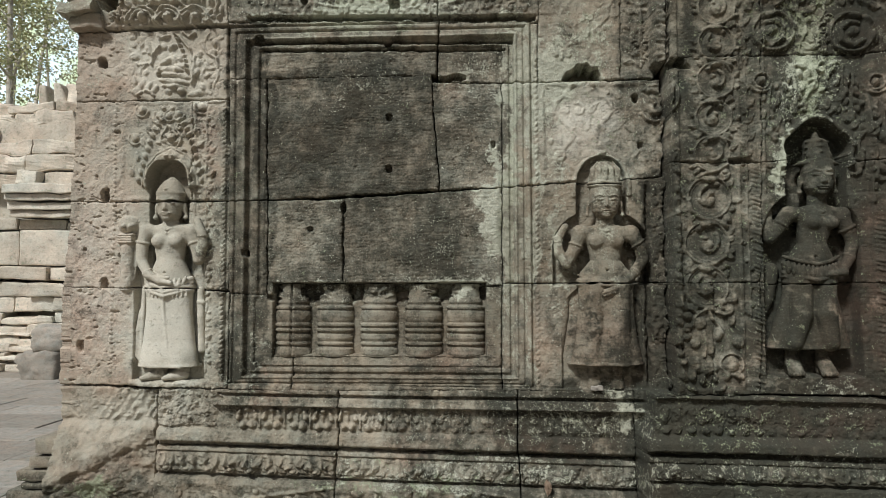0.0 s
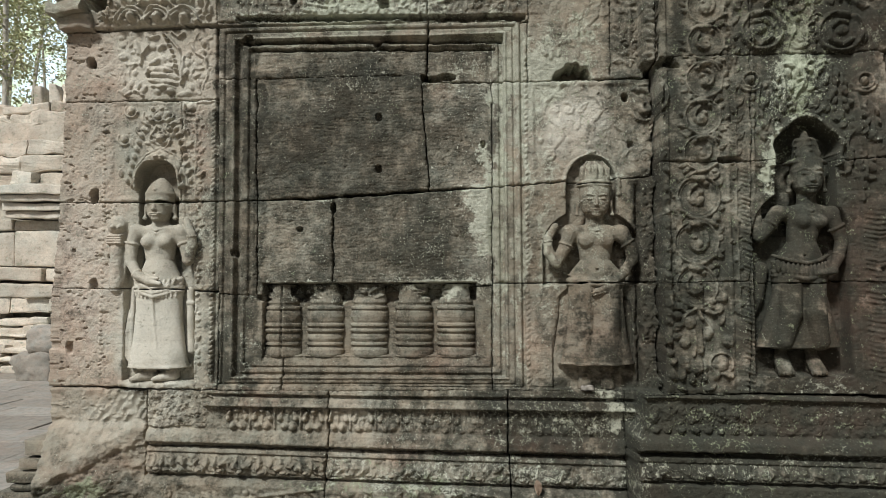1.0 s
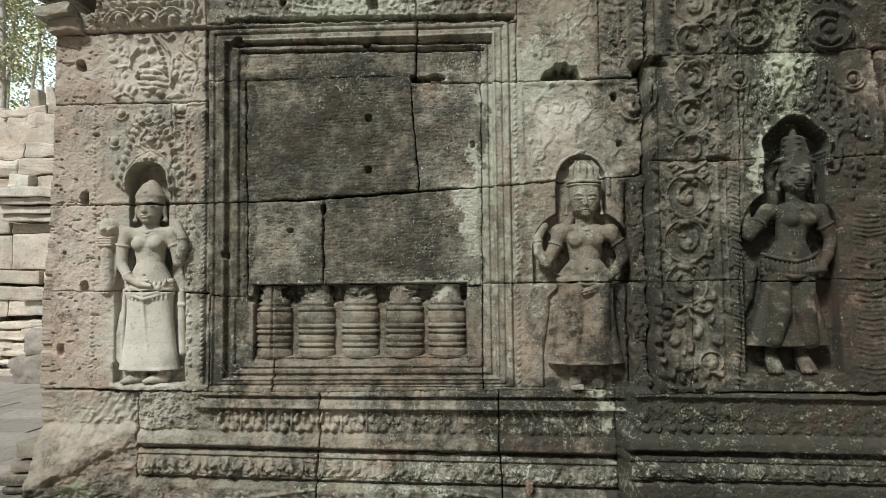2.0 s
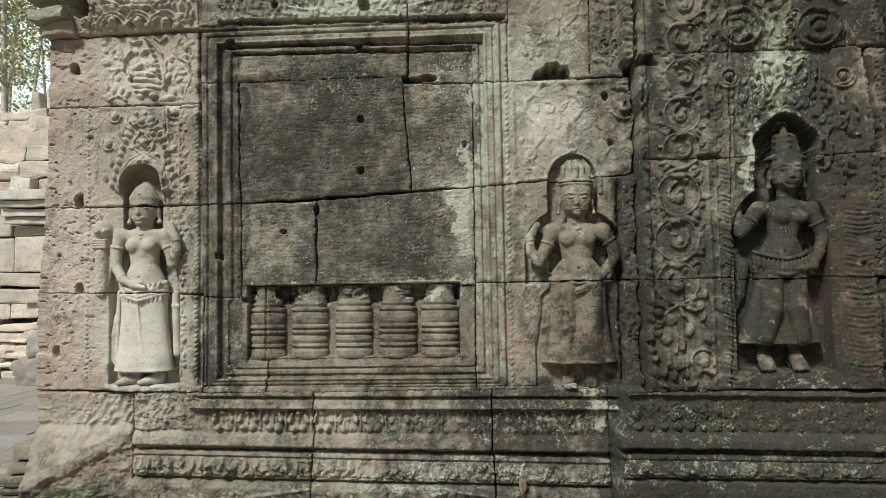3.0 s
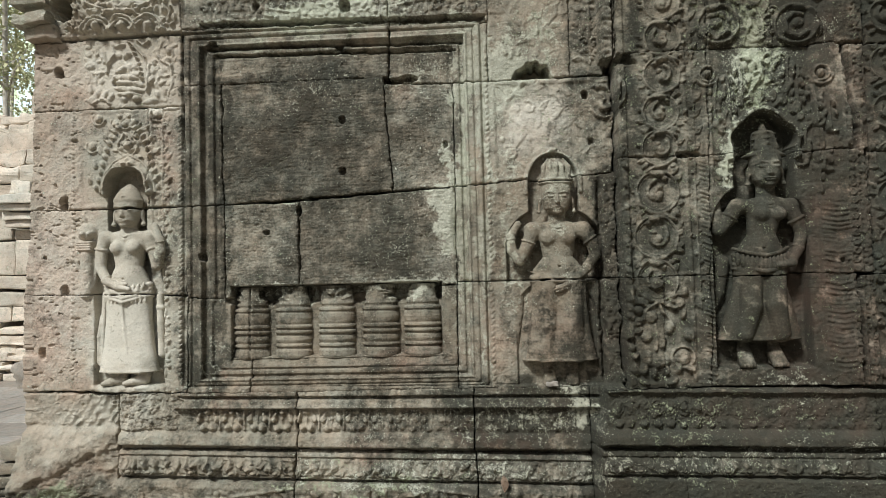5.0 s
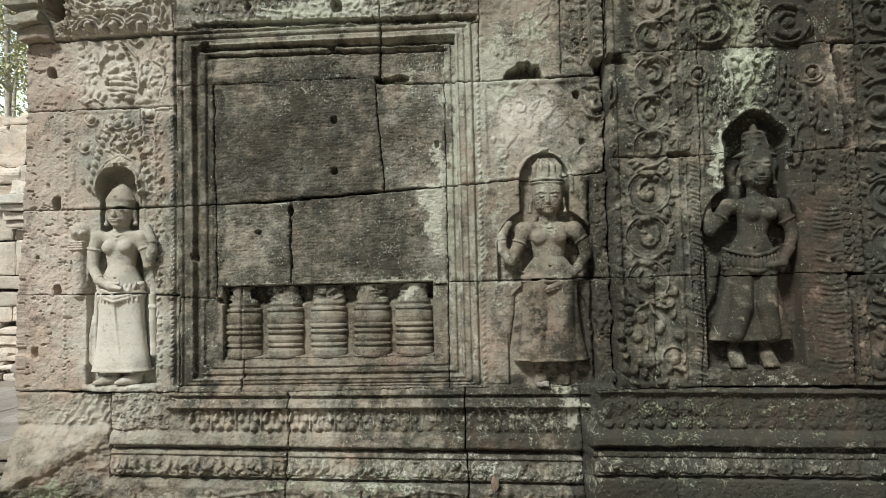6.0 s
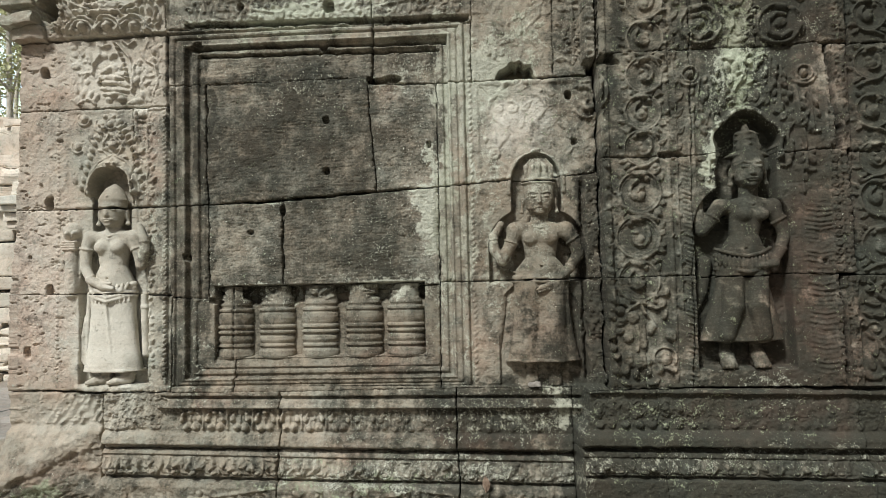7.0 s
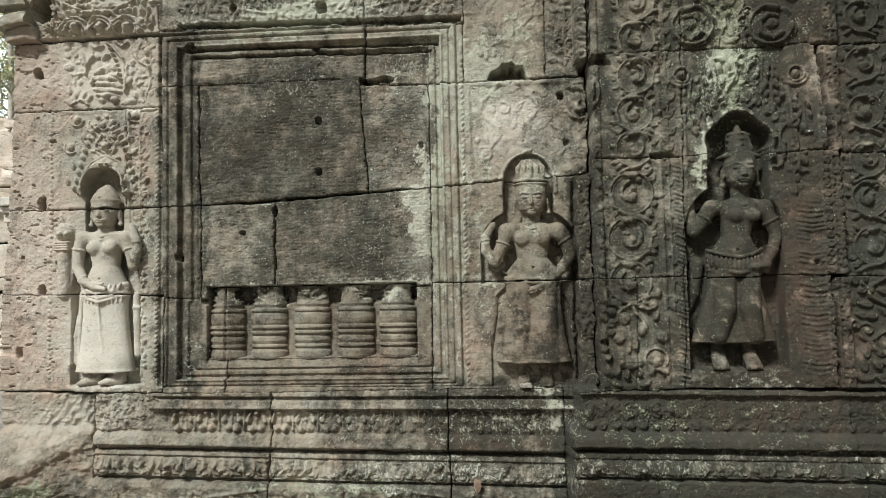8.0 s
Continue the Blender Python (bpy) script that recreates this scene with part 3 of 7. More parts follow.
# band over the window
C.foliage(-1.149, 0.239, 2.922, 3.169, 0.05, 0.010, 26, 0.1, 0.8)
H += 0.008 * sst(gz + 0.002, gz + 0.016, ZZ) * sst(WX0 - 0.02, WX0 + 0.03, XX) * sst(WX1 + 0.2, WX1, XX)

# strip between window and bay: worn foliage
sink(0.289, 0.768, 2.094, 2.556, 0.008, 0.02)
C.foliage(0.302, 0.662, 2.088, 2.556, 0.085, 0.006, 31, 0.35, 0.5)
C.foliage(0.346, 0.641, 2.680, 3.137, 0.07, 0.006, 32, 0.2, 0.7)
C.foliage(0.270, 0.402, 1.110, 2.040, 0.05, 0.003, 33, 0.2, 0.7)
sink(0.683, 0.894, 2.112, 2.551, 0.003, 0.02)
C.foliage(0.687, 0.885, 2.118, 2.365, 0.06, 0.007, 34, 0.5, 0.7)
sxx, szz = 0.815, 2.455                    # a large open scroll with a leaf hooked over it
C.stroke([(sxx + 0.072 * math.cos(a), szz + 0.088 * math.sin(a)) for a in (2.3, 1.9, 1.4, 0.9, 0.4, -0.1, -0.6, -1.1, -1.6, -2.1, -2.6)], 0.008, 0.013)
C.stroke([(sxx - 0.030, szz + 0.062), (sxx + 0.012, szz + 0.066), (sxx + 0.040, szz + 0.035), (sxx + 0.040, szz - 0.015), (sxx + 0.014, szz - 0.045), (sxx - 0.014, szz - 0.040), (sxx - 0.018, szz - 0.015)], 0.014, 0.020)
C.dome(sxx - 0.008, szz + 0.018, 0.018, 0.030, 0.014, 0.3)
C.dome(sxx - 0.004, szz + 0.086, 0.034, 0.012, 0.020)
for i in range(7):
    C.leaf(sxx + 0.02 - 0.02 * (i % 2), szz - 0.115 - 0.032 * i, 0.045, 0.012, 1.2 + 0.7 * (i % 2), 0.010)
C.foliage(0.689, 0.801, 2.633, 3.129, 0.06, 0.012, 35, 0.4)
for i in range(60):
    C.leaf(0.249 + 0.002, 1.109 + i * 0.0265, 0.03, 0.008, 1.0, 0.006)

# medallion pilaster of the bay
sink(0.885, 1.138, 1.137, 3.2, 0.009)
sink(1.153, 1.237, 1.137, 3.2, 0.008)


def medallion(x, z, r, h, seed, hand=1):
    """A roundel: a thin double stem that winds in from below on a crouching knot, a leaf hooked over its crown, lobes at its sides."""
    q = random.Random(seed)
    C.ring(x, z, r, r * 0.07, h * 0.7)
    C.ring(x, z, r * 0.86, r * 0.04, h * 0.35)
    a0 = q.uniform(1.6, 2.6)
    pts = [(x + hand * r * (0.60 - 0.055 * i) * math.cos(a0 + 0.55 * i), z + r * (0.60 - 0.055 * i) * math.sin(a0 + 0.55 * i)) for i in range(8)]
    C.stroke(pts, r * 0.12, h * 0.8)
    C.dome(x - hand * r * 0.04, z - r * 0.08, r * q.uniform(0.26, 0.36), r * q.uniform(0.28, 0.4), h * 1.15, q.uniform(-0.6, 0.6), 0.6)
    C.dome(x + hand * r * 0.10, z + r * 0.22, r * 0.18, r * 0.16, h * 1.2)
    C.dome(x - hand * r * 0.02, z + r * 0.88, r * 0.44, r * 0.17, h * 1.25, -0.15 * hand)
    C.dome(x + hand * r * 0.36, z + r * 0.66, r * 0.16, r * 0.14, h * 0.9)
    C.stroke([(x - hand * r * 0.98, z - r * 0.1), (x - hand * r * 0.86, z - r * 0.62), (x - hand * r * 0.35, z - r * 0.98), (x + hand * r * 0.35, z - r * 1.12), (x + hand * r * 0.8, z - r * 1.35)], r * 0.11, h * 0.85)
    for sd in (-1, 1):
        for i in range(5):
            a = q.uniform(-0.25, 0.25) + (-0.85 + 0.42 * i)
            xx, zz = x + sd * r * 1.06 * math.cos(a), z + r * 1.06 * math.sin(a)
            C.leaf(xx, zz, r * q.uniform(0.34, 0.55), r * q.uniform(0.11, 0.17), (a if sd > 0 else math.pi - a) + sd * q.uniform(0.2, 0.9), h * q.uniform(0.5, 0.85))
        for i in (0, 1):
            C.leaf(x + sd * r * 0.66, z + r * (0.86 if i else -0.86), r * 0.5, r * 0.15, (1 if i else -1) * (math.pi / 2 - sd * 0.9), h * 0.75)


for i, (xc, zc, rr) in enumerate(((1.000, 1.786, 0.094), (1.014, 1.988, 0.094), (1.029, 2.187, 0.078), (1.040, 2.350, 0.080), (1.051, 2.520, 0.080),
                                  (1.060, 2.691, 0.080), (1.063, 2.860, 0.080), (1.067, 3.033, 0.080))):
    medallion(xc, zc, rr, 0.019, i, 1 if i % 2 else -1)
bx, bz0 = 0.989, 1.382                # the foot of the pilaster: a bulb on its stem, broad leaf pads, a crouching beast with a curled tail
PADS = ((-0.102, 0.124, 0.020, 0.030, 0.5), (-0.082, 0.077, 0.026, 0.022, -0.5), (-0.082, 0.025, 0.022, 0.018, 0.4), (-0.106, 0.159, 0.016, 0.024, 0.2), (-0.028, 0.048, 0.031, 0.030, 0.0), (0.053, 0.000, 0.019, 0.034, -0.2), (-0.050, -0.042, 0.026, 0.024, 0.3), (0.017, -0.062, 0.020, 0.034, 0.0), (-0.084, -0.015, 0.020, 0.014, 0.3), (0.124, 0.159, 0.016, 0.026, 0.0), (0.102, 0.109, 0.022, 0.022, 0.5), (0.114, 0.058, 0.013, 0.024, -0.3), (0.074, 0.139, 0.018, 0.014, 0.4), (0.134, -0.035, 0.024, 0.030, 0.4))
BEAST = ((0.000, -0.149, 0.056, 0.034, 0.1), (-0.047, -0.137, 0.028, 0.034, 0.3), (0.106, -0.134, 0.036, 0.036, 0.0), (-0.065, -0.184, 0.018, 0.026, -0.3), (-0.023, -0.199, 0.015, 0.030, 0.0), (0.033, -0.191, 0.015, 0.026, 0.2), (0.084, -0.184, 0.016, 0.024, -0.3), (0.136, -0.184, 0.026, 0.016, -0.5), (-0.102, -0.124, 0.020, 0.014, 0.5), (-0.099, -0.184, 0.014, 0.030, 0.3), (-0.074, -0.238, 0.030, 0.012, -0.4), (0.055, -0.238, 0.030, 0.014, 0.3))
for group, h in ((PADS, 0.019), (BEAST, 0.023)):
    for ox, oz, rx, rz, turn in group:
        C.dome(bx + ox, bz0 + oz, rx, rz, h, turn)
C.ring(bx + 0.106, bz0 + -0.134, 0.047, 0.006, 0.013)
for pts in ([(bx + 0.010, bz0 + 0.109), (bx + 0.025, bz0 + 0.070), (bx + 0.053, bz0 + 0.038), (bx + 0.071, bz0 + 0.000)], [(bx + -0.035, bz0 + 0.094), (bx + -0.055, bz0 + 0.065), (bx + -0.059, bz0 + 0.035)], [(bx + -0.010, bz0 + 0.010), (bx + 0.000, bz0 + -0.040), (bx + -0.010, bz0 + -0.099)],
            [(bx + -0.065, bz0 + 0.109), (bx + -0.035, bz0 + 0.087), (bx + 0.000, bz0 + 0.109)], [(bx + 0.040, bz0 + 0.099), (bx + 0.074, bz0 + 0.084), (bx + 0.104, bz0 + 0.094)]):
    C.stroke(pts, 0.008, 0.017)
medallion(0.996, 1.590, 0.090, 0.018, 9, 1)
# side borders of the pilaster: worn leafwork, slanting ribs, and a jagged row of lumps at the bay's edge
C.foliage(1.158, 1.200, 1.460, 3.2, 0.042, 0.011, 43, 0.3, 0.6)
r = random.Random(17)
z = 1.150
while z < 2.13:
    C.stroke([(1.206, z + 0.006 + r.uniform(-0.003, 0.003)), (1.236, z - 0.006)], 0.0066, 0.008 * r.uniform(0.1, 1.2))
    z += r.uniform(0.015, 0.024)
z = 1.150
while z < 2.115:
    C.dome(BAY_X + 0.020 + r.uniform(-0.004, 0.006), z, r.uniform(0.012, 0.024), r.uniform(0.014, 0.03), 0.014 * r.uniform(0.2, 1.2), r.uniform(-0.9, 0.9))
    z += r.uniform(0.036, 0.056)
for i in range(26):
    z = 2.17 + 0.038 * i
    C.leaf(1.185 + r.uniform(-0.008, 0.008), z, 0.05, 0.014, 1.57 + (0.7 if i % 2 else -0.7), 0.014 * r.uniform(0.6, 1.1))

# hanging leafwork over the bay's niche: roundels, discs on stems, drooping sprays that hook at their ends
sink(1.261, 1.769, 1.996, 3.2, 0.010, 0.012)


def spray(x, z, length, sway, h, seed, hook=1):
    """A drooping stem with drops on both sides and a hooked end."""
    q = random.Random(seed)
    n = max(5, int(length / 0.034))
    pts = [(x + sway * math.sin(2.6 * i / n), z - length * i / n) for i in range(n + 1)]
    xe, ze = pts[-1]
    pts += [(xe + hook * 0.014, ze - 0.014), (xe + hook * 0.032, ze - 0.010)]
    C.stroke(pts, 0.0085, h * 0.75)
    for i in range(1, n):
        px, pz = pts[i]
        for sd in (-1, 1):
            if q.random() < 0.72:
                C.dome(px + sd * q.uniform(0.016, 0.026), pz + q.uniform(-0.01, 0.01), q.uniform(0.010, 0.015), q.uniform(0.017, 0.027), h * q.uniform(0.7, 1.1), sd * q.uniform(0.1, 0.5))
    C.dome(xe, ze + 0.01, 0.015, 0.026, h)


for i, (x, z, length, sway, hook) in enumerate(((1.292, 2.48, 0.20, -0.012, 1), (1.338, 2.52, 0.25, 0.010, 1), (1.390, 2.58, 0.17, 0.012, 1), (1.652, 2.53, 0.19, -0.010, -1), (1.700, 2.44, 0.17, 0.012, 1),
                                                (1.610, 2.58, 0.15, -0.010, -1), (1.676, 2.26, 0.16, -0.014, -1), (1.752, 2.42, 0.18, 0.010, 1), (1.726, 2.24, 0.17, 0.010, 1))):
    spray(x, z, length, sway, 0.019, 60 + i, hook)
for x, z, rr in ((1.252, 2.512, 0.034), (1.742, 2.495, 0.034)):
    C.dome(x, z, rr * 0.6, rr * 0.6, 0.022)
    C.ring(x, z, rr, 0.007, 0.016)
    C.stroke([(x + 0.05 * math.cos(a), z + 0.05 * math.sin(a)) for a in (3.4, 3.9, 4.4, 4.9, 5.4, 5.9)], 0.008, 0.014)
C.foliage(1.420, 1.600, 2.360, 2.600, 0.058, 0.017, 51, 0.5, 0.8)
C.foliage(1.270, 1.360, 2.030, 2.150, 0.055, 0.014, 56, 0.5, 0.7)
C.foliage(1.267, 1.790, 2.860, 3.2, 0.066, 0.018, 52, 0.5, 0.8)
C.foliage(1.400, 1.560, 2.640, 2.860, 0.062, 0.016, 57, 0.5, 0.8)
for i, (x, z) in enumerate(((1.25, 2.655), (1.745, 2.665), (1.22, 2.84), (1.77, 2.83))):
    C.leaf(x, z, 0.075, 0.022, 1.3 + 0.5 * i, 0.018)
    C.leaf(x, z + 0.03, 0.065, 0.020, 2.2 - 0.4 * i, 0.018)
for xx, zz in ((1.309, 2.740), (1.647, 2.724)):
    C.dome(xx, zz, 0.084, 0.084, 0.009, 0.0, 0.25)
    C.ring(xx, zz, 0.088, 0.010, 0.022)
    sd = 1 if xx < 1.5 else -1
    C.stroke([(xx - sd * 0.048, zz - 0.04), (xx - sd * 0.01, zz - 0.060), (xx + sd * 0.042, zz - 0.035), (xx + sd * 0.046, zz + 0.02), (xx + sd * 0.01, zz + 0.045), (xx - sd * 0.03, zz + 0.04)], 0.014, 0.025)
    C.dome(xx - sd * 0.01, zz + 0.005, 0.032, 0.026, 0.028, 0.4)
    C.dome(xx - sd * 0.02, zz + 0.075, 0.042, 0.017, 0.028, 0.3 * sd)
ax, az = 1.489, 2.191
for i in range(11):
    a = math.pi * (i + 0.5) / 11
    C.leaf(ax + 0.165 * math.cos(a), az + 0.165 * math.sin(a) + 0.03, 0.060, 0.018, a + 0.5 * math.cos(a), 0.015)
# broad border of slanting ribs and rosettes, and the next pilaster of medallions
hx0 = 1.699
H += 0.02 * sst(hx0, hx0 + 0.015, XX) * up
r = random.Random(29)
z = 1.175
while z < 1.93:                            # slanting ribs, worn away in places
    C.stroke([(1.717, z + 0.012), (1.773, z), (1.823, z + 0.006 + r.uniform(-0.006, 0.006))], 0.0060, 0.0048 * r.uniform(0.1, 1.2))
    z += r.uniform(0.018, 0.025)
z = 1.150
while z < 2.62:                            # a column of small rosettes, and a leafy edge beside it
    C.ring(1.849, z, 0.0125, 0.0045, 0.010 * r.uniform(0.4, 1.1))
    C.dome(1.849, z, 0.008, 0.008, 0.011 * r.uniform(0.4, 1.1))
    C.leaf(1.901, z + 0.012, 0.036, 0.011, 1.57 + r.uniform(-0.5, 0.5), 0.012 * r.uniform(0.4, 1.1))
    z += r.uniform(0.034, 0.040)
for xx in (1.829, 1.869):
    C.stroke([(xx, 1.150), (xx, 2.6)], 0.004, 0.008)
m2x = 2.031
sink(1.923, 2.6, 1.122, 3.2, 0.014)
for i, (zc, rr) in enumerate(((1.724, 0.08), (1.931, 0.078), (2.103, 0.074), (2.314, 0.074), (2.526, 0.074), (2.740, 0.07))):
    medallion(m2x, zc, rr, 0.018, i + 20, 1 if i % 2 else -1)
C.foliage(1.927, 2.5, 1.134, 1.614, 0.07, 0.020, 53, 0.4, 0.85)
C.foliage(1.871, 1.909, 1.134, 3.2, 0.03, 0.010, 54, 0.2)
C.foliage(1.690, 1.735, 1.96, 2.18, 0.05, 0.012, 55, 0.3, 0.7)

carve = blur(C.a, 0.0016) + blur(G, 0.002)
H += carve * np.clip(1.12 + 0.2 * N_MID, 0.5, 1.5)

# ---- niches with their lobed arches ----
NICHE, RIM = np.zeros((NZ, NX)), np.zeros((NZ, NX))


def niche(cx, zf, zs, zt, half, depth, rim=0.018, rim_h=0.02, lobes=()):
    """A recess from the floor zf to the crown zt, springing at zs, with a raised rim."""
    rise = zt - zs
    d_low = half - np.abs(XX - cx)
    t = np.clip((ZZ - zs) / rise, 0, 1)
    edge = half * np.sqrt(np.clip(1 - t ** 2, 0, 1))
    d_top = np.minimum(edge - np.abs(XX - cx), zt - ZZ)
    d = np.where(ZZ > zs, d_top, d_low)
    if lobes:                            # a crown of round lobes in place of the plain arch
        d = np.where(ZZ > zs, -1.0, d)
        for ox, oz, rr in lobes:
            d = np.maximum(d, rr - np.hypot(XX - cx - ox, ZZ - zs - oz))
    d = np.minimum(d, ZZ - zf)
    global H
    m = (ZZ > zs - 0.05) & (d < 0)
    H = np.where(m, np.maximum(H, H + rim_h * np.clip(1 - ((-d - rim * 0.6) / rim) ** 2, 0, 1) ** 0.5), H)
    np.maximum(RIM, np.where(ZZ > zs - 0.12, np.exp(-((d + 0.008) / 0.010) ** 2), 0) * (rim_h > 0.015), out=RIM)
    k = sst(-0.002, 0.008, d)
    ground_h = BAY * on_bay - depth + 0.002 * N_MID
    H = H * (1 - k) + np.minimum(H, ground_h) * k
    np.maximum(NICHE, k, out=NICHE)
    return d


NF2, NF3 = 1.112, 1.194
niche(-1.533, 1.231, 2.123, 2.219, 0.099, 0.085, 0.014, 0.022)
niche(-1.523, 1.138, 1.560, 1.949, 0.178, 0.046, 0.006, 0.0)
niche(0.562, 1.598, 2.065, 2.211, 0.118, 0.05, 0.014, 0.012)
niche(0.557, 1.598, 1.771, 1.958, 0.226, 0.045, 0.01, 0.0)
niche(0.557, NF2, 1.453, 1.611, 0.188, 0.018, 0.01, 0.0)
niche(1.486, 1.808, 2.170, 2.338, 0.134, 0.105, 0.016, 0.024, ((0.0, 0.075, 0.092), (-0.072, 0.040, 0.070), (0.072, 0.040, 0.070), (0.0, 0.02, 0.13)))
niche(1.453, NF3, 1.808, 2.022, 0.210, 0.095, 0.01, 0.0)

# colonnette with bulb and ringed capital beside the corner figure
K = Carving()
cx0 = -1.738
K.stroke([(cx0, 1.602), (cx0, 1.805)], 0.034, 0.030)
for i in range(4):
    K.stroke([(cx0 - 0.034, 1.811 + 0.012 * i), (cx0 + 0.034, 1.811 + 0.012 * i)], 0.008, 0.042)
for sx in (-1, 1):
    K.dome(cx0 + 0.010 + sx * 0.018, 1.889, 0.019, 0.019, 0.050)
K.dome(cx0, 1.901, 0.05, 0.045, 0.032)
K.leaf(cx0 - 0.01, 1.935, 0.06, 0.016, 1.8, 0.018)
H += blur(K.a, 0.0022)

# ---- wear: putlog holes, chips, pits, settled edges ----


def hole(x, z, rx, rz, depth, floor=None):
    s = win(x - 2.5 * rx, x + 2.5 * rx, z - 2.5 * rz, z + 2.5 * rz)
    dx, dz = (XX[s] - x) / rx, (ZZ[s] - z) / rz
    dx, dz = dx + 0.18 * dz, dz - 0.12 * dx
    q = (np.abs(dx) ** 2.9 + np.abs(dz) ** 2.9) ** (1 / 2.9) + 0.09 * N_MID[s]
    if floor is not None:
        q = np.where(ZZ[s] < floor, 9.0, q)
    H[s] -= depth * sst(1.08, 0.8, q)


HOLES_CORNER = ((-1.888, 2.708, 0.024, 0.034, 0.1), (-1.86, 2.045, 0.022, 0.034, 0.1), (-1.595, 2.645, 0.015, 0.015, 0.05), (-1.853, 1.616, 0.018, 0.024, 0.04),
    (-1.965, 1.302, 0.018, 0.03, 0.03), (-1.846, 3.034, 0.052, 0.068, 0.16), (-1.776, 1.749, 0.01, 0.012, 0.02), (-1.954, 1.778, 0.01, 0.012, 0.02))
HOLES_WINDOW = ((-1.09, 2.805, 0.022, 0.024, 0.05), (-0.454, 2.773, 0.02, 0.014, 0.04), (-0.453, 2.417, 0.016, 0.018, 0.03), (-0.453, 2.163, 0.017, 0.02, 0.04),
    (0.053, 2.277, 0.011, 0.016, 0.03), (-0.675, 1.973, 0.012, 0.028, 0.04), (-0.84, 1.873, 0.016, 0.013, 0.03), (-1.158, 1.76, 0.015, 0.02, 0.04),
    (-0.193, 2.598, 0.055, 0.016, 0.07), (-0.122, 2.608, 0.045, 0.017, 0.06), (-1.025, 1.541, 0.026, 0.017, 0.05), (-0.865, 1.549, 0.02, 0.012, 0.05),
    (-0.866, 2.992, 0.015, 0.02, 0.05), (-0.424, 2.969, 0.026, 0.03, 0.06))
HOLES_SIDE = ((0.727, 2.487, 0.016, 0.02, 0.06), (0.749, 2.259, 0.014, 0.016, 0.03))
HOLES_BAY = ((1.152, 2.154, 0.05, 0.012, 0.05), (0.877, 1.317, 0.018, 0.02, 0.03), (1.793, 1.656, 0.012, 0.012, 0.02))
HOLES_BASE = ((-1.871, 0.992, 0.03, 0.012, 0.02),)
for x, z, rx, rz, dp in HOLES_CORNER + HOLES_WINDOW + HOLES_SIDE + HOLES_BAY + HOLES_BASE:
    hole(x, z, rx, rz, dp)
arch = np.hypot((XX - 0.482) / (0.090 + 0.004 * N_MID), (ZZ - 2.574) / (0.074 + 0.005 * N_MID))
H -= 0.20 * sst(1.03, 0.90, arch) * (ZZ > 2.574)
hole(0.876, 2.580, 0.06, 0.05, 0.08, 2.580)
# pits over the corner pilaster, chisel roughness elsewhere
strip = sst(-1.749, -1.786, XX) * (ZZ > 1.133)
gouge = field(16, 0.026, 3.2, 1.7, 0.9)
H -= strip * (0.011 * sst(1.25, 2.1, gouge) + 0.0012 * np.clip(-N_MID, 0, 2))
H += strip * 0.0007 * field(6, 0.03, 3.0)
H += 0.0007 * N_FINE * (1 - 0.5 * NICHE)
H -= 0.004 * sst(1.7, 2.6, N_PIT) * (1 - strip)
# large sloping break at the corner's foot
fx = -1.565
brk = (XX < fx) & (ZZ < 1.107)
lip = 0.950
tool = 0.0034 * np.clip(0.9 + 0.6 * N_BIG + 0.4 * N_MID, 0.1, 1.6) * np.sin(2 * math.pi * ((XX * 0.8 - ZZ * 0.6) * 27) + 0.8 * N_MID) * sst(-1.878, -1.765, XX)
upper = 0.004 + 0.0025 * N_MID + tool + 0.006 * np.clip(-gouge - 1, 0, 1)
line = 0.819 + (XX + 1.752) * 0.50 + 0.010 * N_BIG + 0.006 * N_MID           # a slanting edge: a worn slope above it, split away below
N_LUMP = field(7, 0.10, 2.6)
slope = 0.62 * np.clip(lip - np.maximum(ZZ, line), 0, 1) + 0.012 * sst(lip + 0.02, lip - 0.03, ZZ)
slope = slope - 0.010 * np.exp(-((ZZ - line) / 0.02) ** 2)
split = sst(0.0, 0.05, line - ZZ)
bulge = slope - split * (0.020 + 0.010 * N_LUMP) + 0.0022 * N_MID + 0.004 * N_LUMP - 0.004 * split * np.clip(gouge, 0, 2)
H = np.where(brk, upper + (bulge - upper) * sst(lip + 0.03, lip - 0.01, ZZ + 0.006 * N_MID), H)
# ledge under the corner figure's feet
led = sst(-1.725, -1.694, XX) * sst(-1.313, -1.341, XX) * sst(1.092, 1.106, ZZ) * sst(1.146, 1.130, ZZ)
H = np.where(led > 0, np.maximum(H, 0.02 * led + 0.004 * N_MID), H)
# upright curved slab at the head of the bay's edge, feathered on its left, broken off below
ovx0, ovx1 = 0.790, BAY_X + 0.004
u = np.clip((XX - ovx0) / (ovx1 - ovx0), 0, 1)
ovz = 2.596 + 0.03 * (1 - u) + 0.006 * N_MID
over = (XX > ovx0) * (XX < ovx1) * sst(ovz, ovz + 0.020, ZZ)
slab = 0.030 + 0.115 * u ** 0.8 + 0.004 * N_MID + 0.007 * np.sin(2 * math.pi * (ZZ * 30 + XX * 26) + N_MID) * sst(0.85, 0.7, u) * sst(0.3, 0.4, u) + 0.010 * np.abs(N_MID) * sst(0.45, 0.2, u) - 0.13 * sst(0.93, 0.97, u)
H = np.where(over > 0, H * (1 - over) + over * slab, H)
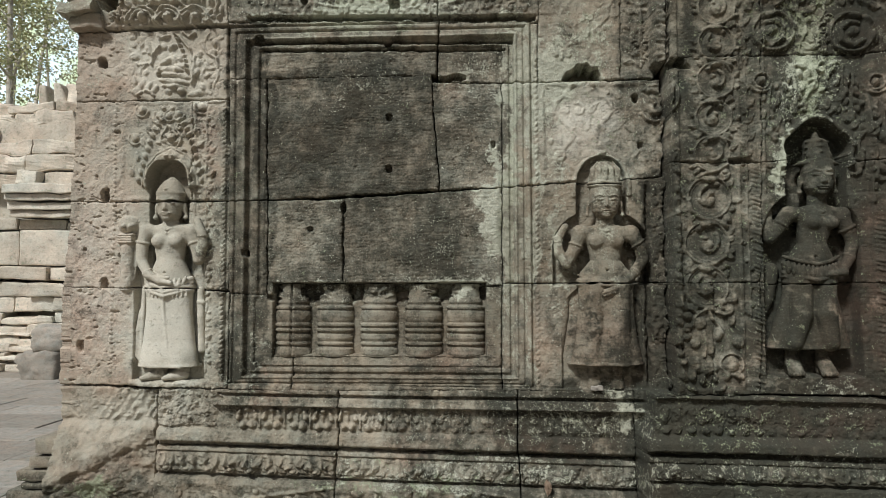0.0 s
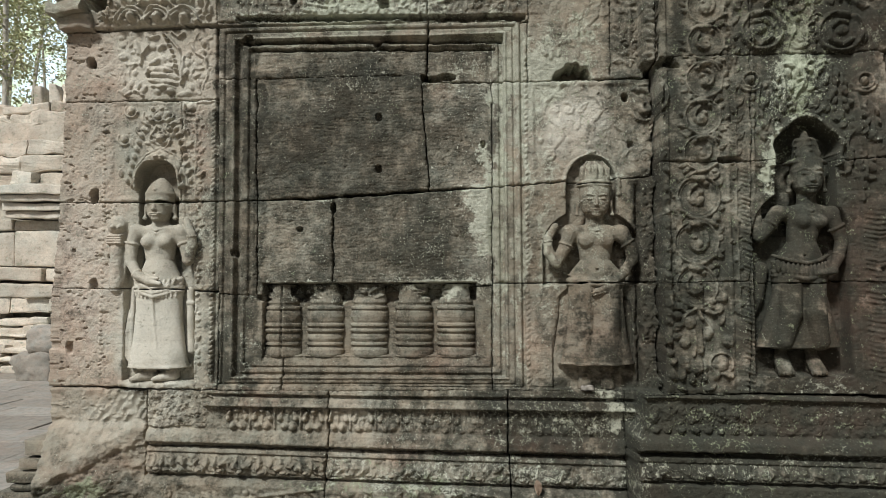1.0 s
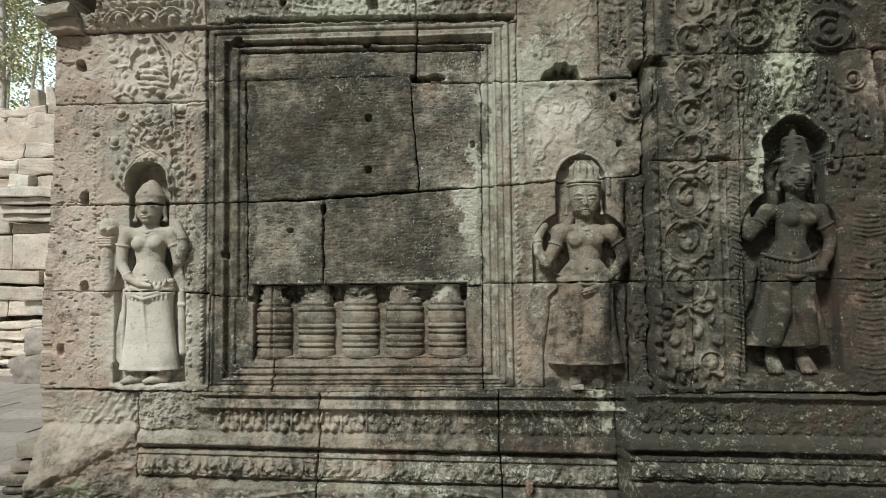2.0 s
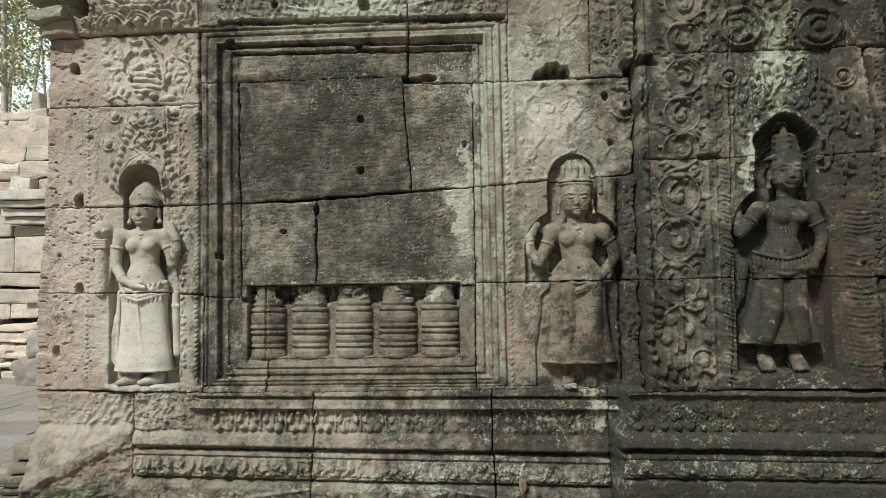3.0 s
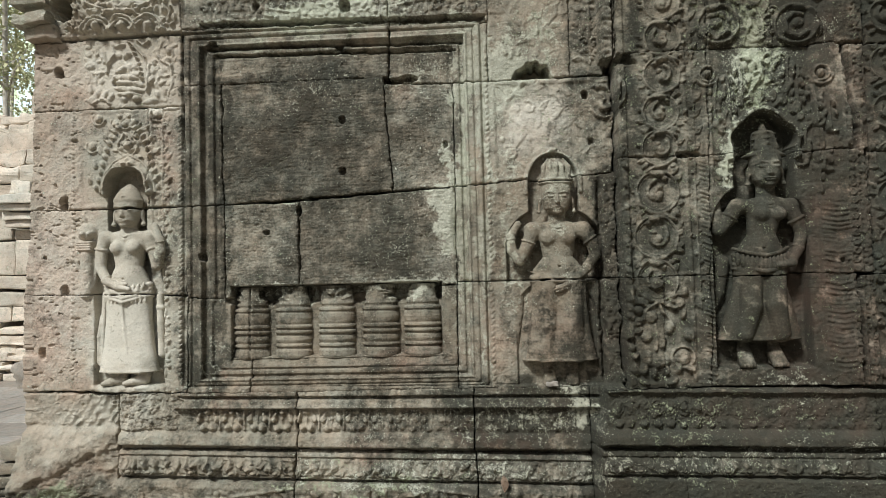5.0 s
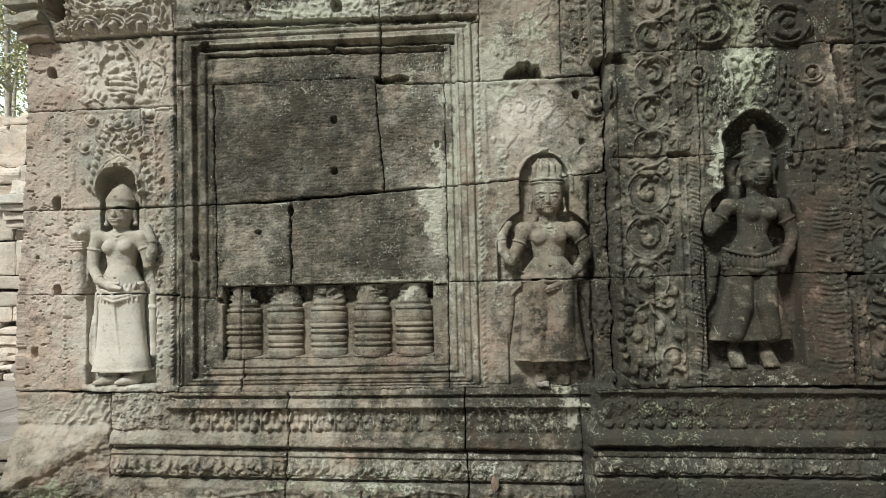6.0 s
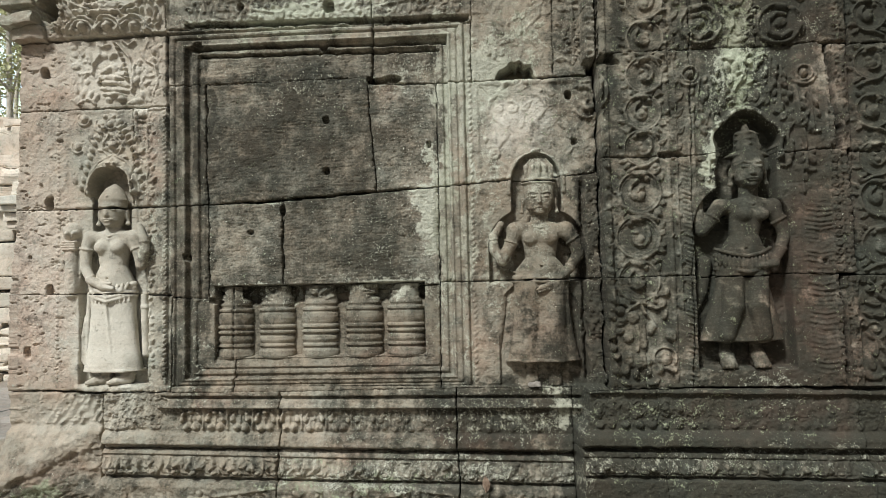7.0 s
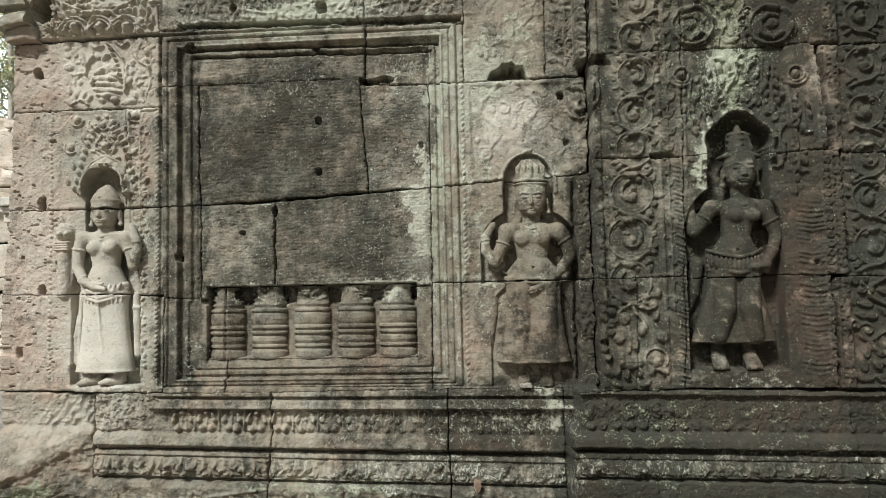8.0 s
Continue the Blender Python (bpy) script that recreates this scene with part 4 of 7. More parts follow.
# the joint where the wall meets the bay
seam = np.exp(-((XX - 0.772 - 0.004 * N_MID) / 0.010) ** 2) * sst(1.113, 1.165, ZZ) * sst(2.095, 2.036, ZZ)
H -= 0.035 * seam
for xa, za, xb, zb, half, deep in ((1.845, 2.629, 1.878, 2.148, 0.008, 0.075), (1.914, 2.148, 1.925, 1.607, 0.006, 0.06), (1.854, 1.607, 1.858, 1.130, 0.005, 0.05)):
    t = (ZZ - za) / (zb - za)
    H -= deep * sst(half * 1.5, half * 0.6, np.abs(XX - xa - (xb - xa) * t - 0.003 * N_MID)) * (t > 0) * (t < 1)
rough = sst(0.780, 0.796, XX) * (XX < BAY_X - 0.01) * (ZZ > qz[0]) * (ZZ < 2.090)
H += rough * (0.012 + 0.003 * N_MID + 0.002 * np.abs(gouge))

# ---- stains and growth that mark the stone, with light and shade painted among them ----
S_DARK, S_WHITE, S_GREEN = np.full((NZ, NX), 0.30), np.full((NZ, NX), 0.05), np.zeros((NZ, NX))
T_RED, T_PALE = np.full((NZ, NX), 0.17), np.zeros((NZ, NX))
WOB_X, WOB_Z = field(8, 0.25) * 0.03 + field(18, 0.04) * 0.008, field(9, 0.25) * 0.03 + field(19, 0.04) * 0.008


def splash(a, x, z, rx, rz, amount, hard=2.0):
    """A blotch round (x, z)."""
    q = ((XX + WOB_X - x) / rx) ** 2 + ((ZZ + WOB_Z - z) / rz) ** 2
    a += amount * np.exp(-q ** (hard / 2))


def patch(a, x0, z1, x1, z0, amount, soft=0.04):
    """An even area from its upper left to its lower right corner, with a ragged soft edge."""
    d = np.minimum(np.minimum(XX + WOB_X - x0, x1 - XX - WOB_X), np.minimum(ZZ + WOB_Z - z0, z1 - ZZ - WOB_Z))
    a += amount * sst(-soft, soft, d)


# dark crust: slab of the false window, jambs, the whole bay (its shade painted in), the foot of the wall
CRUST_AREAS_WINDOW = ((-1.082, 2.646, -0.232, 2.024, 0.37, 0.03), (-0.231, 2.568, 0.087, 2.07, 0.24, 0.03), (-1.064, 2.021, -0.678, 1.614, 0.33, 0.03),
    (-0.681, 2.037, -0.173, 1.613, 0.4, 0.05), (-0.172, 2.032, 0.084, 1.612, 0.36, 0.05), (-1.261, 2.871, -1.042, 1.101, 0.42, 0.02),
    (-1.073, 2.759, 0.101, 2.603, 0.16, 0.02), (-1.267, 3.243, 0.252, 2.874, 0.22, 0.03), (-0.868, 3.231, 0.264, 2.614, 0.1, 0.04),
    (-1.059, 1.615, 0.082, 1.24, 0.12, 0.03), (-1.237, 1.234, 0.118, 1.025, 0.14, 0.03))
CRUST_AREAS_CORNER = ((-2.141, 3.27, -1.256, 2.865, 0.15, 0.03), (-2.041, 2.867, -1.256, 2.503, -0.44, 0.03), (-2.052, 3.267, -1.256, 2.871, -0.32, 0.03),
    (-2.119, 2.518, -1.724, 1.096, -0.1, 0.03), (-1.412, 2.506, -1.243, 2.028, 0.18, 0.03))
# the 0.55 strip beside the bay is crust plus shade of its recess
CRUST_SHADING_AREAS_SIDE = ((0.647, 3.185, 0.918, 2.546, 0.34, 0.03), (0.677, 2.551, 0.909, 2.088, 0.24, 0.03), (0.731, 2.117, 0.889, 1.088, 0.55, 0.03),
    (0.092, 1.108, 0.899, 1.057, 0.15, 0.02), (0.347, 1.598, 0.9, 1.088, 0.12, 0.05))
# crust, deepened for shade over the bay and the shadow right of its figure
CRUST_SHADING_AREAS_BAY = ((0.858, 2.092, 1.232, 1.46, 0.1, 0.08), (0.845, 1.46, 1.224, 1.114, 0.24, 0.05), (0.867, 3.105, 2.521, 1.124, 0.32, 0.02),
    (1.274, 3.093, 1.711, 1.707, 0.28, 0.05), (1.239, 1.734, 1.696, 1.264, 0.34, 0.05), (0.84, 1.46, 1.224, 1.114, -0.1, 0.05), (1.731, 3.027, 2.783, 1.079, 0.06, 0.03),
    (1.926, 3.016, 2.783, 1.079, 0.26, 0.02), (1.613, 2.033, 1.916, 1.143, 0.16, 0.03), (1.227, 1.262, 1.727, 1.142, 0.15, 0.03),
    (1.299, 3.092, 2.522, 1.147, 0.04, 0.03), (0.877, 3.105, 1.232, 1.46, 0.08, 0.03))
# crust; the bay's foot is darkened for shade, its fillet lightened as lit
CRUST_SHADING_AREAS_BASE = ((1.922, 1.112, 3.164, 0.487, 0.2, 0.03), (0.678, 1.141, 2.9, 0.438, 0.98, 0.02), (0.091, 1.111, 0.881, 0.429, 0.22, 0.06),
    (0.723, 0.920, 2.925, 0.880, -0.16, 0.006), (0.721, 0.844, 2.919, 0.784, -0.2, 0.01), (0.065, 1.046, 1.144, 0.889, 0.45, 0.08),
    (-0.413, 1.042, 1.133, 0.434, 0.34, 0.12), (-1.582, 0.805, -0.571, 0.401, 0.2, 0.03), (-2.124, 0.7, -1.549, 0.375, 0.36, 0.05),
    (-1.553, 1.033, -0.412, 0.819, 0.08, 0.03))
for x0, z1, x1, z0, v, soft in CRUST_AREAS_WINDOW + CRUST_AREAS_CORNER + CRUST_SHADING_AREAS_SIDE + CRUST_SHADING_AREAS_BAY + CRUST_SHADING_AREAS_BASE:
    patch(S_DARK, x0, z1, x1, z0, v, soft)
# the second is shade painted along the head of the baluster recess
CRUST_SHADING_BLOTCHES_WINDOW = ((-0.693, 2.299, 0.25, 0.2, 0.12), (-0.498, 1.586, 0.55, 0.03, 0.4), (0.03, 1.949, 0.08, 0.2, -0.2))
# light pool and skirt-fold shade painted in; the flank blotch is crust and shade
CRUST_SHADING_BLOTCHES_SIDE = ((0.454, 2.802, 0.06, 0.15, 0.18), (0.269, 1.745, 0.05, 0.5, 0.16), (0.792, 2.278, 0.04, 0.2, 0.2), (0.449, 2.364, 0.1, 0.2, -0.22),
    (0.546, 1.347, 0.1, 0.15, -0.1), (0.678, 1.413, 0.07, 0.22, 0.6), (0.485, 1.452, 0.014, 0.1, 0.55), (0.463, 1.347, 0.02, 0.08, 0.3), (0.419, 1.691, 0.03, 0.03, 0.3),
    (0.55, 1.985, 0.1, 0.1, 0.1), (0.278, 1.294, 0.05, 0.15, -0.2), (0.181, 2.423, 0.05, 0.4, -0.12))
# light painted on the dark figure's face, torso and legs, shade between the legs
CRUST_SHADING_BLOTCHES_BAY = ((1.362, 1.759, 0.12, 0.18, 0.2), (1.45, 1.448, 0.035, 0.13, 0.5), (1.351, 1.361, 0.05, 0.05, 0.3), (1.633, 2.668, 0.12, 0.2, 0.2),
    # the tall strip at x 1.694 paints the shadow of the niche's edge
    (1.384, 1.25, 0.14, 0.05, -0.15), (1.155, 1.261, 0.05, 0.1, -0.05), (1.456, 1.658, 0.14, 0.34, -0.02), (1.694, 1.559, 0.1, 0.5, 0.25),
    (1.758, 1.426, 0.09, 0.5, -0.12), (1.98, 1.23, 0.12, 0.12, -0.25), (1.473, 1.833, 0.12, 0.14, -0.2), (1.487, 2.054, 0.06, 0.06, -0.34),
    (1.297, 1.885, 0.04, 0.1, -0.2), (1.385, 1.522, 0.025, 0.13, -0.35), (1.515, 1.522, 0.028, 0.13, -0.3))
# the patch at x -0.574 paints sunlight falling on the base
CRUST_SHADING_BLOTCHES_BASE = ((-0.682, 1.059, 0.6, 0.012, 0.2), (0.821, 1.02, 0.15, 0.2, 0.2), (-1.5, 0.886, 0.25, 0.03, -0.15), (-0.574, 1.028, 0.12, 0.1, -0.22),
    (-1.791, 0.96, 0.25, 0.09, -0.22))
CRUST_BLOTCHES_CORNER = ((-1.558, 1.45, 0.2, 0.3, -0.3), (-1.701, 1.949, 0.38, 0.95, -0.24))
for x, z, rx, rz, v in CRUST_SHADING_BLOTCHES_WINDOW + CRUST_SHADING_BLOTCHES_SIDE + CRUST_SHADING_BLOTCHES_BAY + CRUST_SHADING_BLOTCHES_BASE + CRUST_BLOTCHES_CORNER:
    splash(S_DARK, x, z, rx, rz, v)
LICHEN_AREAS_BASE = ((0.117, 1.054, 0.737, 0.874, 0.24, 0.05), (-0.574, 1.022, 0.116, 0.909, 0.22, 0.08), (-0.68, 0.803, 0.733, 0.675, 0.3, 0.02),
    (0.722, 0.859, 2.917, 0.751, 0.2, 0.01), (0.746, 0.845, 2.921, 0.811, 0.12, 0.01), (1.088, 1.1, 2.927, 0.923, 0.08, 0.04),
    (-1.551, 0.673, -0.679, 0.659, 0.25, 0.006))
LICHEN_AREAS_BAY = ((0.751, 1.146, 2.937, 1.114, 0.15, 0.01), (0.867, 3.105, 1.212, 1.139, -0.03, 0.02), (1.318, 1.935, 1.588, 1.263, -0.06, 0.02),
    (1.372, 2.302, 1.621, 1.907, -0.1, 0.02), (1.743, 3.026, 2.785, 1.102, -0.05, 0.02))
LICHEN_AREAS_SIDE = ((0.399, 1.545, 0.721, 1.217, -0.06, 0.02), (0.074, 2.617, 0.884, 1.61, 0.09, 0.06), (0.295, 3.084, 0.624, 2.566, 0.16, 0.04),
    (0.238, 2.807, 0.418, 2.067, 0.22, 0.05), (0.069, 2.562, 0.135, 1.24, 0.3, 0.02), (0.2, 2.808, 0.255, 1.11, 0.24, 0.02))
LICHEN_AREAS_WINDOW = ((-1.266, 3.186, 0.291, 2.613, 0.06, 0.03), (-1.258, 2.644, -1.042, 1.101, 0.06, 0.02), (-0.723, 2.633, -0.144, 2.484, 0.06, 0.04),
    (-1.048, 1.642, 0.068, 1.532, 0.18, 0.02), (0.017, 2.071, 0.1, 1.612, 0.15, 0.02), (-1.069, 2.5, -0.232, 2.024, -0.045, 0.02),
    (-0.868, 3.174, -0.143, 2.889, 0.22, 0.03), (-0.418, 2.856, 0.252, 2.779, 0.2, 0.02))
LICHEN_AREAS_CORNER = ((-1.427, 2.506, -1.224, 1.1, 0.13, 0.02), (-1.667, 1.922, -1.384, 1.177, -0.3, 0.02))
for x0, z1, x1, z0, v, soft in LICHEN_AREAS_BASE + LICHEN_AREAS_BAY + LICHEN_AREAS_SIDE + LICHEN_AREAS_WINDOW + LICHEN_AREAS_CORNER:
    patch(S_WHITE, x0, z1, x1, z0, v, soft)
LICHEN_BLOTCHES_WINDOW = ((0.038, 1.949, 0.045, 0.13, 0.75), (0.093, 2.206, 0.022, 0.7, 0.45), (-0.641, 2.851, 0.28, 0.05, 0.5), (-0.308, 2.944, 0.25, 0.04, 0.35),
    (-0.446, 2.936, 0.1, 0.05, 0.5), (-0.664, 2.042, 0.06, 0.025, 0.6), (-0.656, 1.546, 0.03, 0.05, 0.7), (-0.267, 1.573, 0.12, 0.03, 0.5),
    (-0.071, 1.572, 0.1, 0.03, 0.45), (-0.118, 1.855, 0.2, 0.2, 0.12), (-0.611, 2.547, 0.2, 0.08, 0.16), (-0.021, 2.592, 0.12, 0.05, 0.3),
    (-1.099, 1.235, 0.03, 0.3, 0.2), (-1.12, 2.896, 0.05, 0.04, 0.2))
LICHEN_BLOTCHES_SIDE = ((0.205, 2.069, 0.03, 0.7, 0.22), (0.183, 2.643, 0.09, 0.14, 0.4), (0.357, 2.584, 0.12, 0.1, 0.36), (0.349, 1.772, 0.04, 0.3, 0.34),
    (0.565, 2.114, 0.09, 0.07, 0.5), (0.588, 1.864, 0.05, 0.06, 0.55), (0.368, 1.798, 0.022, 0.2, 0.55), (0.583, 1.712, 0.04, 0.05, 0.4),
    (0.61, 1.579, 0.06, 0.035, 0.5), (0.577, 2.011, 0.08, 0.06, 0.35), (0.534, 2.801, 0.1, 0.1, 0.4), (0.228, 1.612, 0.04, 0.6, 0.18), (0.596, 1.505, 0.04, 0.03, 0.4),
    (0.412, 1.545, 0.05, 0.05, 0.35), (0.517, 1.093, 0.03, 0.015, 0.4))
LICHEN_BLOTCHES_BASE = ((0.66, 0.992, 0.09, 0.09, 0.40), (0.403, 0.971, 0.12, 0.05, 0.12), (1.505, 0.763, 0.7, 0.02, 0.1), (1.598, 1.042, 0.1, 0.03, 0.18))
LICHEN_BLOTCHES_CORNER = ((-1.303, 1.89, 0.05, 0.2, 0.34), (-1.918, 2.6, 0.12, 0.05, 0.35), (-1.72, 2.825, 0.06, 0.06, 0.3), (-2.043, 2.918, 0.05, 0.05, 0.3))
LICHEN_BLOTCHES_BAY = ((1.447, 2.595, 0.14, 0.3, 0.36), (1.79, 2.655, 0.05, 0.06, 0.40), (1.337, 2.188, 0.05, 0.1, 0.3), (1.335, 2.571, 0.06, 0.12, 0.25),
    (1.348, 2.137, 0.05, 0.12, 0.6), (1.563, 1.111, 0.1, 0.03, 0.3), (1.22, 1.46, 0.015, 0.4, 0.3))
for x, z, rx, rz, v in LICHEN_BLOTCHES_WINDOW + LICHEN_BLOTCHES_SIDE + LICHEN_BLOTCHES_BASE + LICHEN_BLOTCHES_CORNER + LICHEN_BLOTCHES_BAY:
    splash(S_WHITE, x, z, rx, rz, v)
for x, z, rx, rz, v in ((1.425, 2.698, 0.11, 0.24, 0.36), (1.479, 2.440, 0.10, 0.14, 0.34), (-0.585, 2.939, 0.35, 0.05, 0.36), (-0.253, 2.791, 0.4, 0.04, 0.22), (-1.826, 0.650, 0.14, 0.045, 0.75),
                        (0.583, 2.471, 0.2, 0.14, 0.10), (-0.412, 0.668, 0.9, 0.02, 0.42), (0.403, 0.984, 0.3, 0.1, 0.12), (1.080, 0.757, 0.8, 0.02, 0.16), (1.348, 2.137, 0.07, 0.1, 0.3),
                        (0.569, 2.232, 0.1, 0.02, 0.35), (0.481, 2.802, 0.14, 0.2, 0.24), (1.126, 2.114, 0.5, 1.2, 0.10), (1.084, 0.926, 0.6, 0.2, 0.06), (-1.165, 2.027, 0.05, 0.6, 0.2), (-0.412, 0.804, 0.6, 0.012, 0.3), (0.112, 2.206, 0.03, 0.6, 0.3), (-0.585, 2.855, 0.4, 0.05, 0.3)):
    splash(S_GREEN, x, z, rx, rz, v)
RED_BLOTCHES_CORNER = ((-1.921, 1.616, 0.15, 0.45, 0.8), (-1.861, 2.656, 0.22, 0.18, 0.6), (-1.431, 2.733, 0.2, 0.12, 0.5), (-1.338, 2.308, 0.06, 0.3, 0.5))
RED_BLOTCHES_BAY = ((1.077, 2.115, 0.2, 1.0, 0.12), (1.592, 1.362, 0.12, 0.3, 0.6), (1.203, 1.262, 0.1, 0.12, 0.25), (1.765, 1.571, 0.1, 0.8, 0.6),
    (1.96, 1.278, 0.15, 0.15, 0.35), (1.601, 1.658, 0.1, 0.3, 0.3), (1.777, 2.613, 0.08, 0.5, 0.4))
RED_BLOTCHES_SIDE = ((0.279, 1.347, 0.08, 0.2, 0.3), (0.542, 1.373, 0.14, 0.15, 0.4), (0.799, 1.243, 0.1, 0.2, 0.3))
RED_BLOTCHES_BASE = ((-0.306, 0.873, 0.12, 0.05, 0.5), (0.272, 0.866, 0.2, 0.03, 0.6), (1.157, 0.999, 0.2, 0.1, 0.4), (1.559, 0.979, 0.2, 0.1, 0.4),
    (-1.786, 0.744, 0.2, 0.1, 0.4), (1.372, 1.025, 0.25, 0.1, 0.6))
RED_BLOTCHES_WINDOW = ((-0.147, 1.239, 0.25, 0.05, 0.45), (-0.987, 1.115, 0.1, 0.03, 0.6), (-0.144, 2.511, 0.08, 0.06, 0.4))
for x, z, rx, rz, v in RED_BLOTCHES_CORNER + RED_BLOTCHES_BAY + RED_BLOTCHES_SIDE + RED_BLOTCHES_BASE + RED_BLOTCHES_WINDOW:
    splash(T_RED, x, z, rx, rz, v)
# pale stone; pools of sunlight on wall and base and corner light painted in
for x, z, rx, rz, v in ((-1.528, 1.381, 0.16, 0.24, 1.6), (-1.551, 1.810, 0.16, 0.16, 0.5), (-1.898, 1.839, 0.22, 0.7, 0.5), (0.462, 2.405, 0.15, 0.18, 0.8), (-1.679, 0.961, 0.3, 0.08, 0.4), (-0.573, 0.975, 0.10, 0.10, 0.35),
                        (0.030, 1.908, 0.06, 0.2, 0.3), (1.348, 1.250, 0.1, 0.04, 0.4), (-0.669, 2.829, 0.5, 0.05, 0.2), (-1.538, 2.367, 0.18, 0.2, 0.35), (-1.659, 2.681, 0.40, 0.15, 0.8)):
    splash(T_PALE, x, z, rx, rz, v)
S_DARK += 0.08 * N_BIG + (0.10 - 0.06 * panel) * N_MID + 0.03 * N_BED + 0.022 * field(20, 0.06, 2.2, 0.7, 6.0)      # the last: rain streaks
S_WHITE += 0.03 * N_BIG + np.where(XX > BAY_X, 0.30, 0.1) * RIM * (0.8 + 0.4 * N_MID)
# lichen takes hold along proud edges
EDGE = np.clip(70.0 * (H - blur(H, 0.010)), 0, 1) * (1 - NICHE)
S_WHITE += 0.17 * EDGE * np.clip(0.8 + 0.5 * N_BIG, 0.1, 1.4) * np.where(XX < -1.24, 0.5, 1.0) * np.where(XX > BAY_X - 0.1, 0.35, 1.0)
# proud faces of the carving lose crust, as wear and as painted highlights
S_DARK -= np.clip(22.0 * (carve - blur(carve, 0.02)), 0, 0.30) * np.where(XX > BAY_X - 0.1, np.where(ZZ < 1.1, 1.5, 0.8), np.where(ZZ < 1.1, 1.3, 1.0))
patch(T_PALE, -1.76, 3.2, -1.26, 2.53, 0.35, 0.04)
patch(S_DARK, 1.66, 2.95, 1.84, 1.98, 0.14, 0.05)
splash(S_WHITE, 1.47, 2.60, 0.20, 0.30, 0.17)
splash(S_GREEN, 1.47, 2.62, 0.17, 0.30, 0.08)
splash(S_WHITE, 1.33, 2.13, 0.06, 0.12, 0.30)
splash(S_WHITE, 0.20, 2.62, 0.16, 0.16, 0.30)
splash(S_WHITE, -0.60, 2.93, 0.45, 0.06, 0.22)
splash(S_WHITE, -1.96, 2.96, 0.12, 0.10, 0.40)
splash(T_RED, 0.45, 2.33, 0.16, 0.16, 0.40)
patch(S_DARK, 0.72, 0.832, 2.9, 0.752, -0.10, 0.012)
patch(S_DARK, 0.69, 2.54, 0.84, 2.12, -0.14, 0.03)
patch(T_RED, 0.70, 1.11, 1.33, 0.86, -0.5, 0.04)
patch(S_GREEN, 0.72, 1.09, 2.9, 0.93, 0.06, 0.03)
patch(S_DARK, 0.72, 1.09, 2.9, 0.93, 0.15, 0.03)
patch(S_WHITE, 0.74, 1.09, 2.9, 0.85, -0.05, 0.03)
patch(S_DARK, 1.25, 3.1, 2.6, 1.12, 0.07, 0.05)
patch(T_RED, -2.2, 2.86, -1.72, 1.12, 0.30, 0.04)
patch(T_RED, 1.60, 1.95, 1.86, 1.15, 0.30, 0.05)
patch(T_RED, 1.86, 2.75, 1.97, 1.15, 0.45, 0.03)
patch(T_PALE, -1.68, 1.58, -1.37, 1.20, 0.08, 0.02)
patch(S_DARK, -1.68, 1.58, -1.37, 1.20, -0.25, 0.02)
T_RED = np.where(XX > BAY_X, T_RED - 0.16, T_RED)
S_GREEN = np.where(XX > BAY_X, S_GREEN + 0.05, S_GREEN)
S_WHITE = np.where(XX > BAY_X, np.clip(S_WHITE - 0.035, 0, 1), S_WHITE)
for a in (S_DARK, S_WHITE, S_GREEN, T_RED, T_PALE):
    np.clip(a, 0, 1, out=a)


def marks(me, x, z, lighten=0.0):
    """Writes the stains at the wall places (x, z), painted light and shade among them, into a mesh's attributes. The
    last argument takes off crust, which paints a figure as lit against its niche.
    """
    for key, maps in (("stain_shade", (S_DARK, S_WHITE, S_GREEN)), ("tint", (T_RED, T_PALE))):
        at = me.attributes.new(key, "FLOAT_COLOR", "POINT")
        buf = np.ones((len(x), 4), np.float32)
        for i, a in enumerate(maps):
            buf[:, i] = sample(a, x, z)
        if key == "stain_shade":
            buf[:, 0] = np.clip(buf[:, 0] - lighten, 0, 1)
        at.data.foreach_set("color", buf.ravel())

# ---- building helpers ----
def mesh_of(name, verts, quads, smooth=True):
    me = bpy.data.meshes.new(name)
    verts, quads = np.asarray(verts, np.float32), np.asarray(quads, np.int32)
    me.vertices.add(len(verts))
    me.vertices.foreach_set("co", verts.ravel())
    me.loops.add(quads.size)
    me.loops.foreach_set("vertex_index", quads.ravel())
    me.polygons.add(len(quads))
    me.polygons.foreach_set("loop_start", np.arange(len(quads), dtype=np.int32) * quads.shape[1])
    if smooth:
        me.polygons.foreach_set("use_smooth", np.ones(len(quads), bool))
    me.update(calc_edges=True)
    me.validate()
    return me


def finish(name, bm, material, parent=None, label="", smooth=False):
    me = bpy.data.meshes.new(name)
    bmesh.ops.recalc_face_normals(bm, faces=bm.faces)
    bm.to_mesh(me)
    bm.free()
    if smooth:
        for f in me.polygons:
            f.use_smooth = True
    me.materials.append(material)
    ob = new(name, me)
    if parent:
        ob.parent = parent
    if label:
        tagged(ob, label)
    return ob


def box_bm(x0, x1, y0, y1, z0, z1, bevel=0.0):
    bm = bmesh.new()
    bmesh.ops.create_cube(bm, size=1.0, matrix=Matrix.Translation(((x0 + x1) / 2, (y0 + y1) / 2, (z0 + z1) / 2)) @ Matrix.Diagonal((x1 - x0, y1 - y0, z1 - z0, 1)))
    if bevel:
        bmesh.ops.bevel(bm, geom=bm.edges, offset=bevel, segments=2, affect="EDGES", profile=0.6)
    return bm


GRID = 0.0034
stone_seed = random.Random(77)
EDGE_X, EDGE_Z = 0.0018 * field(31, 0.15) + 0.0007 * field(32, 0.03), 0.0016 * field(33, 0.15) + 0.0007 * field(34, 0.03)      # how the joints wander


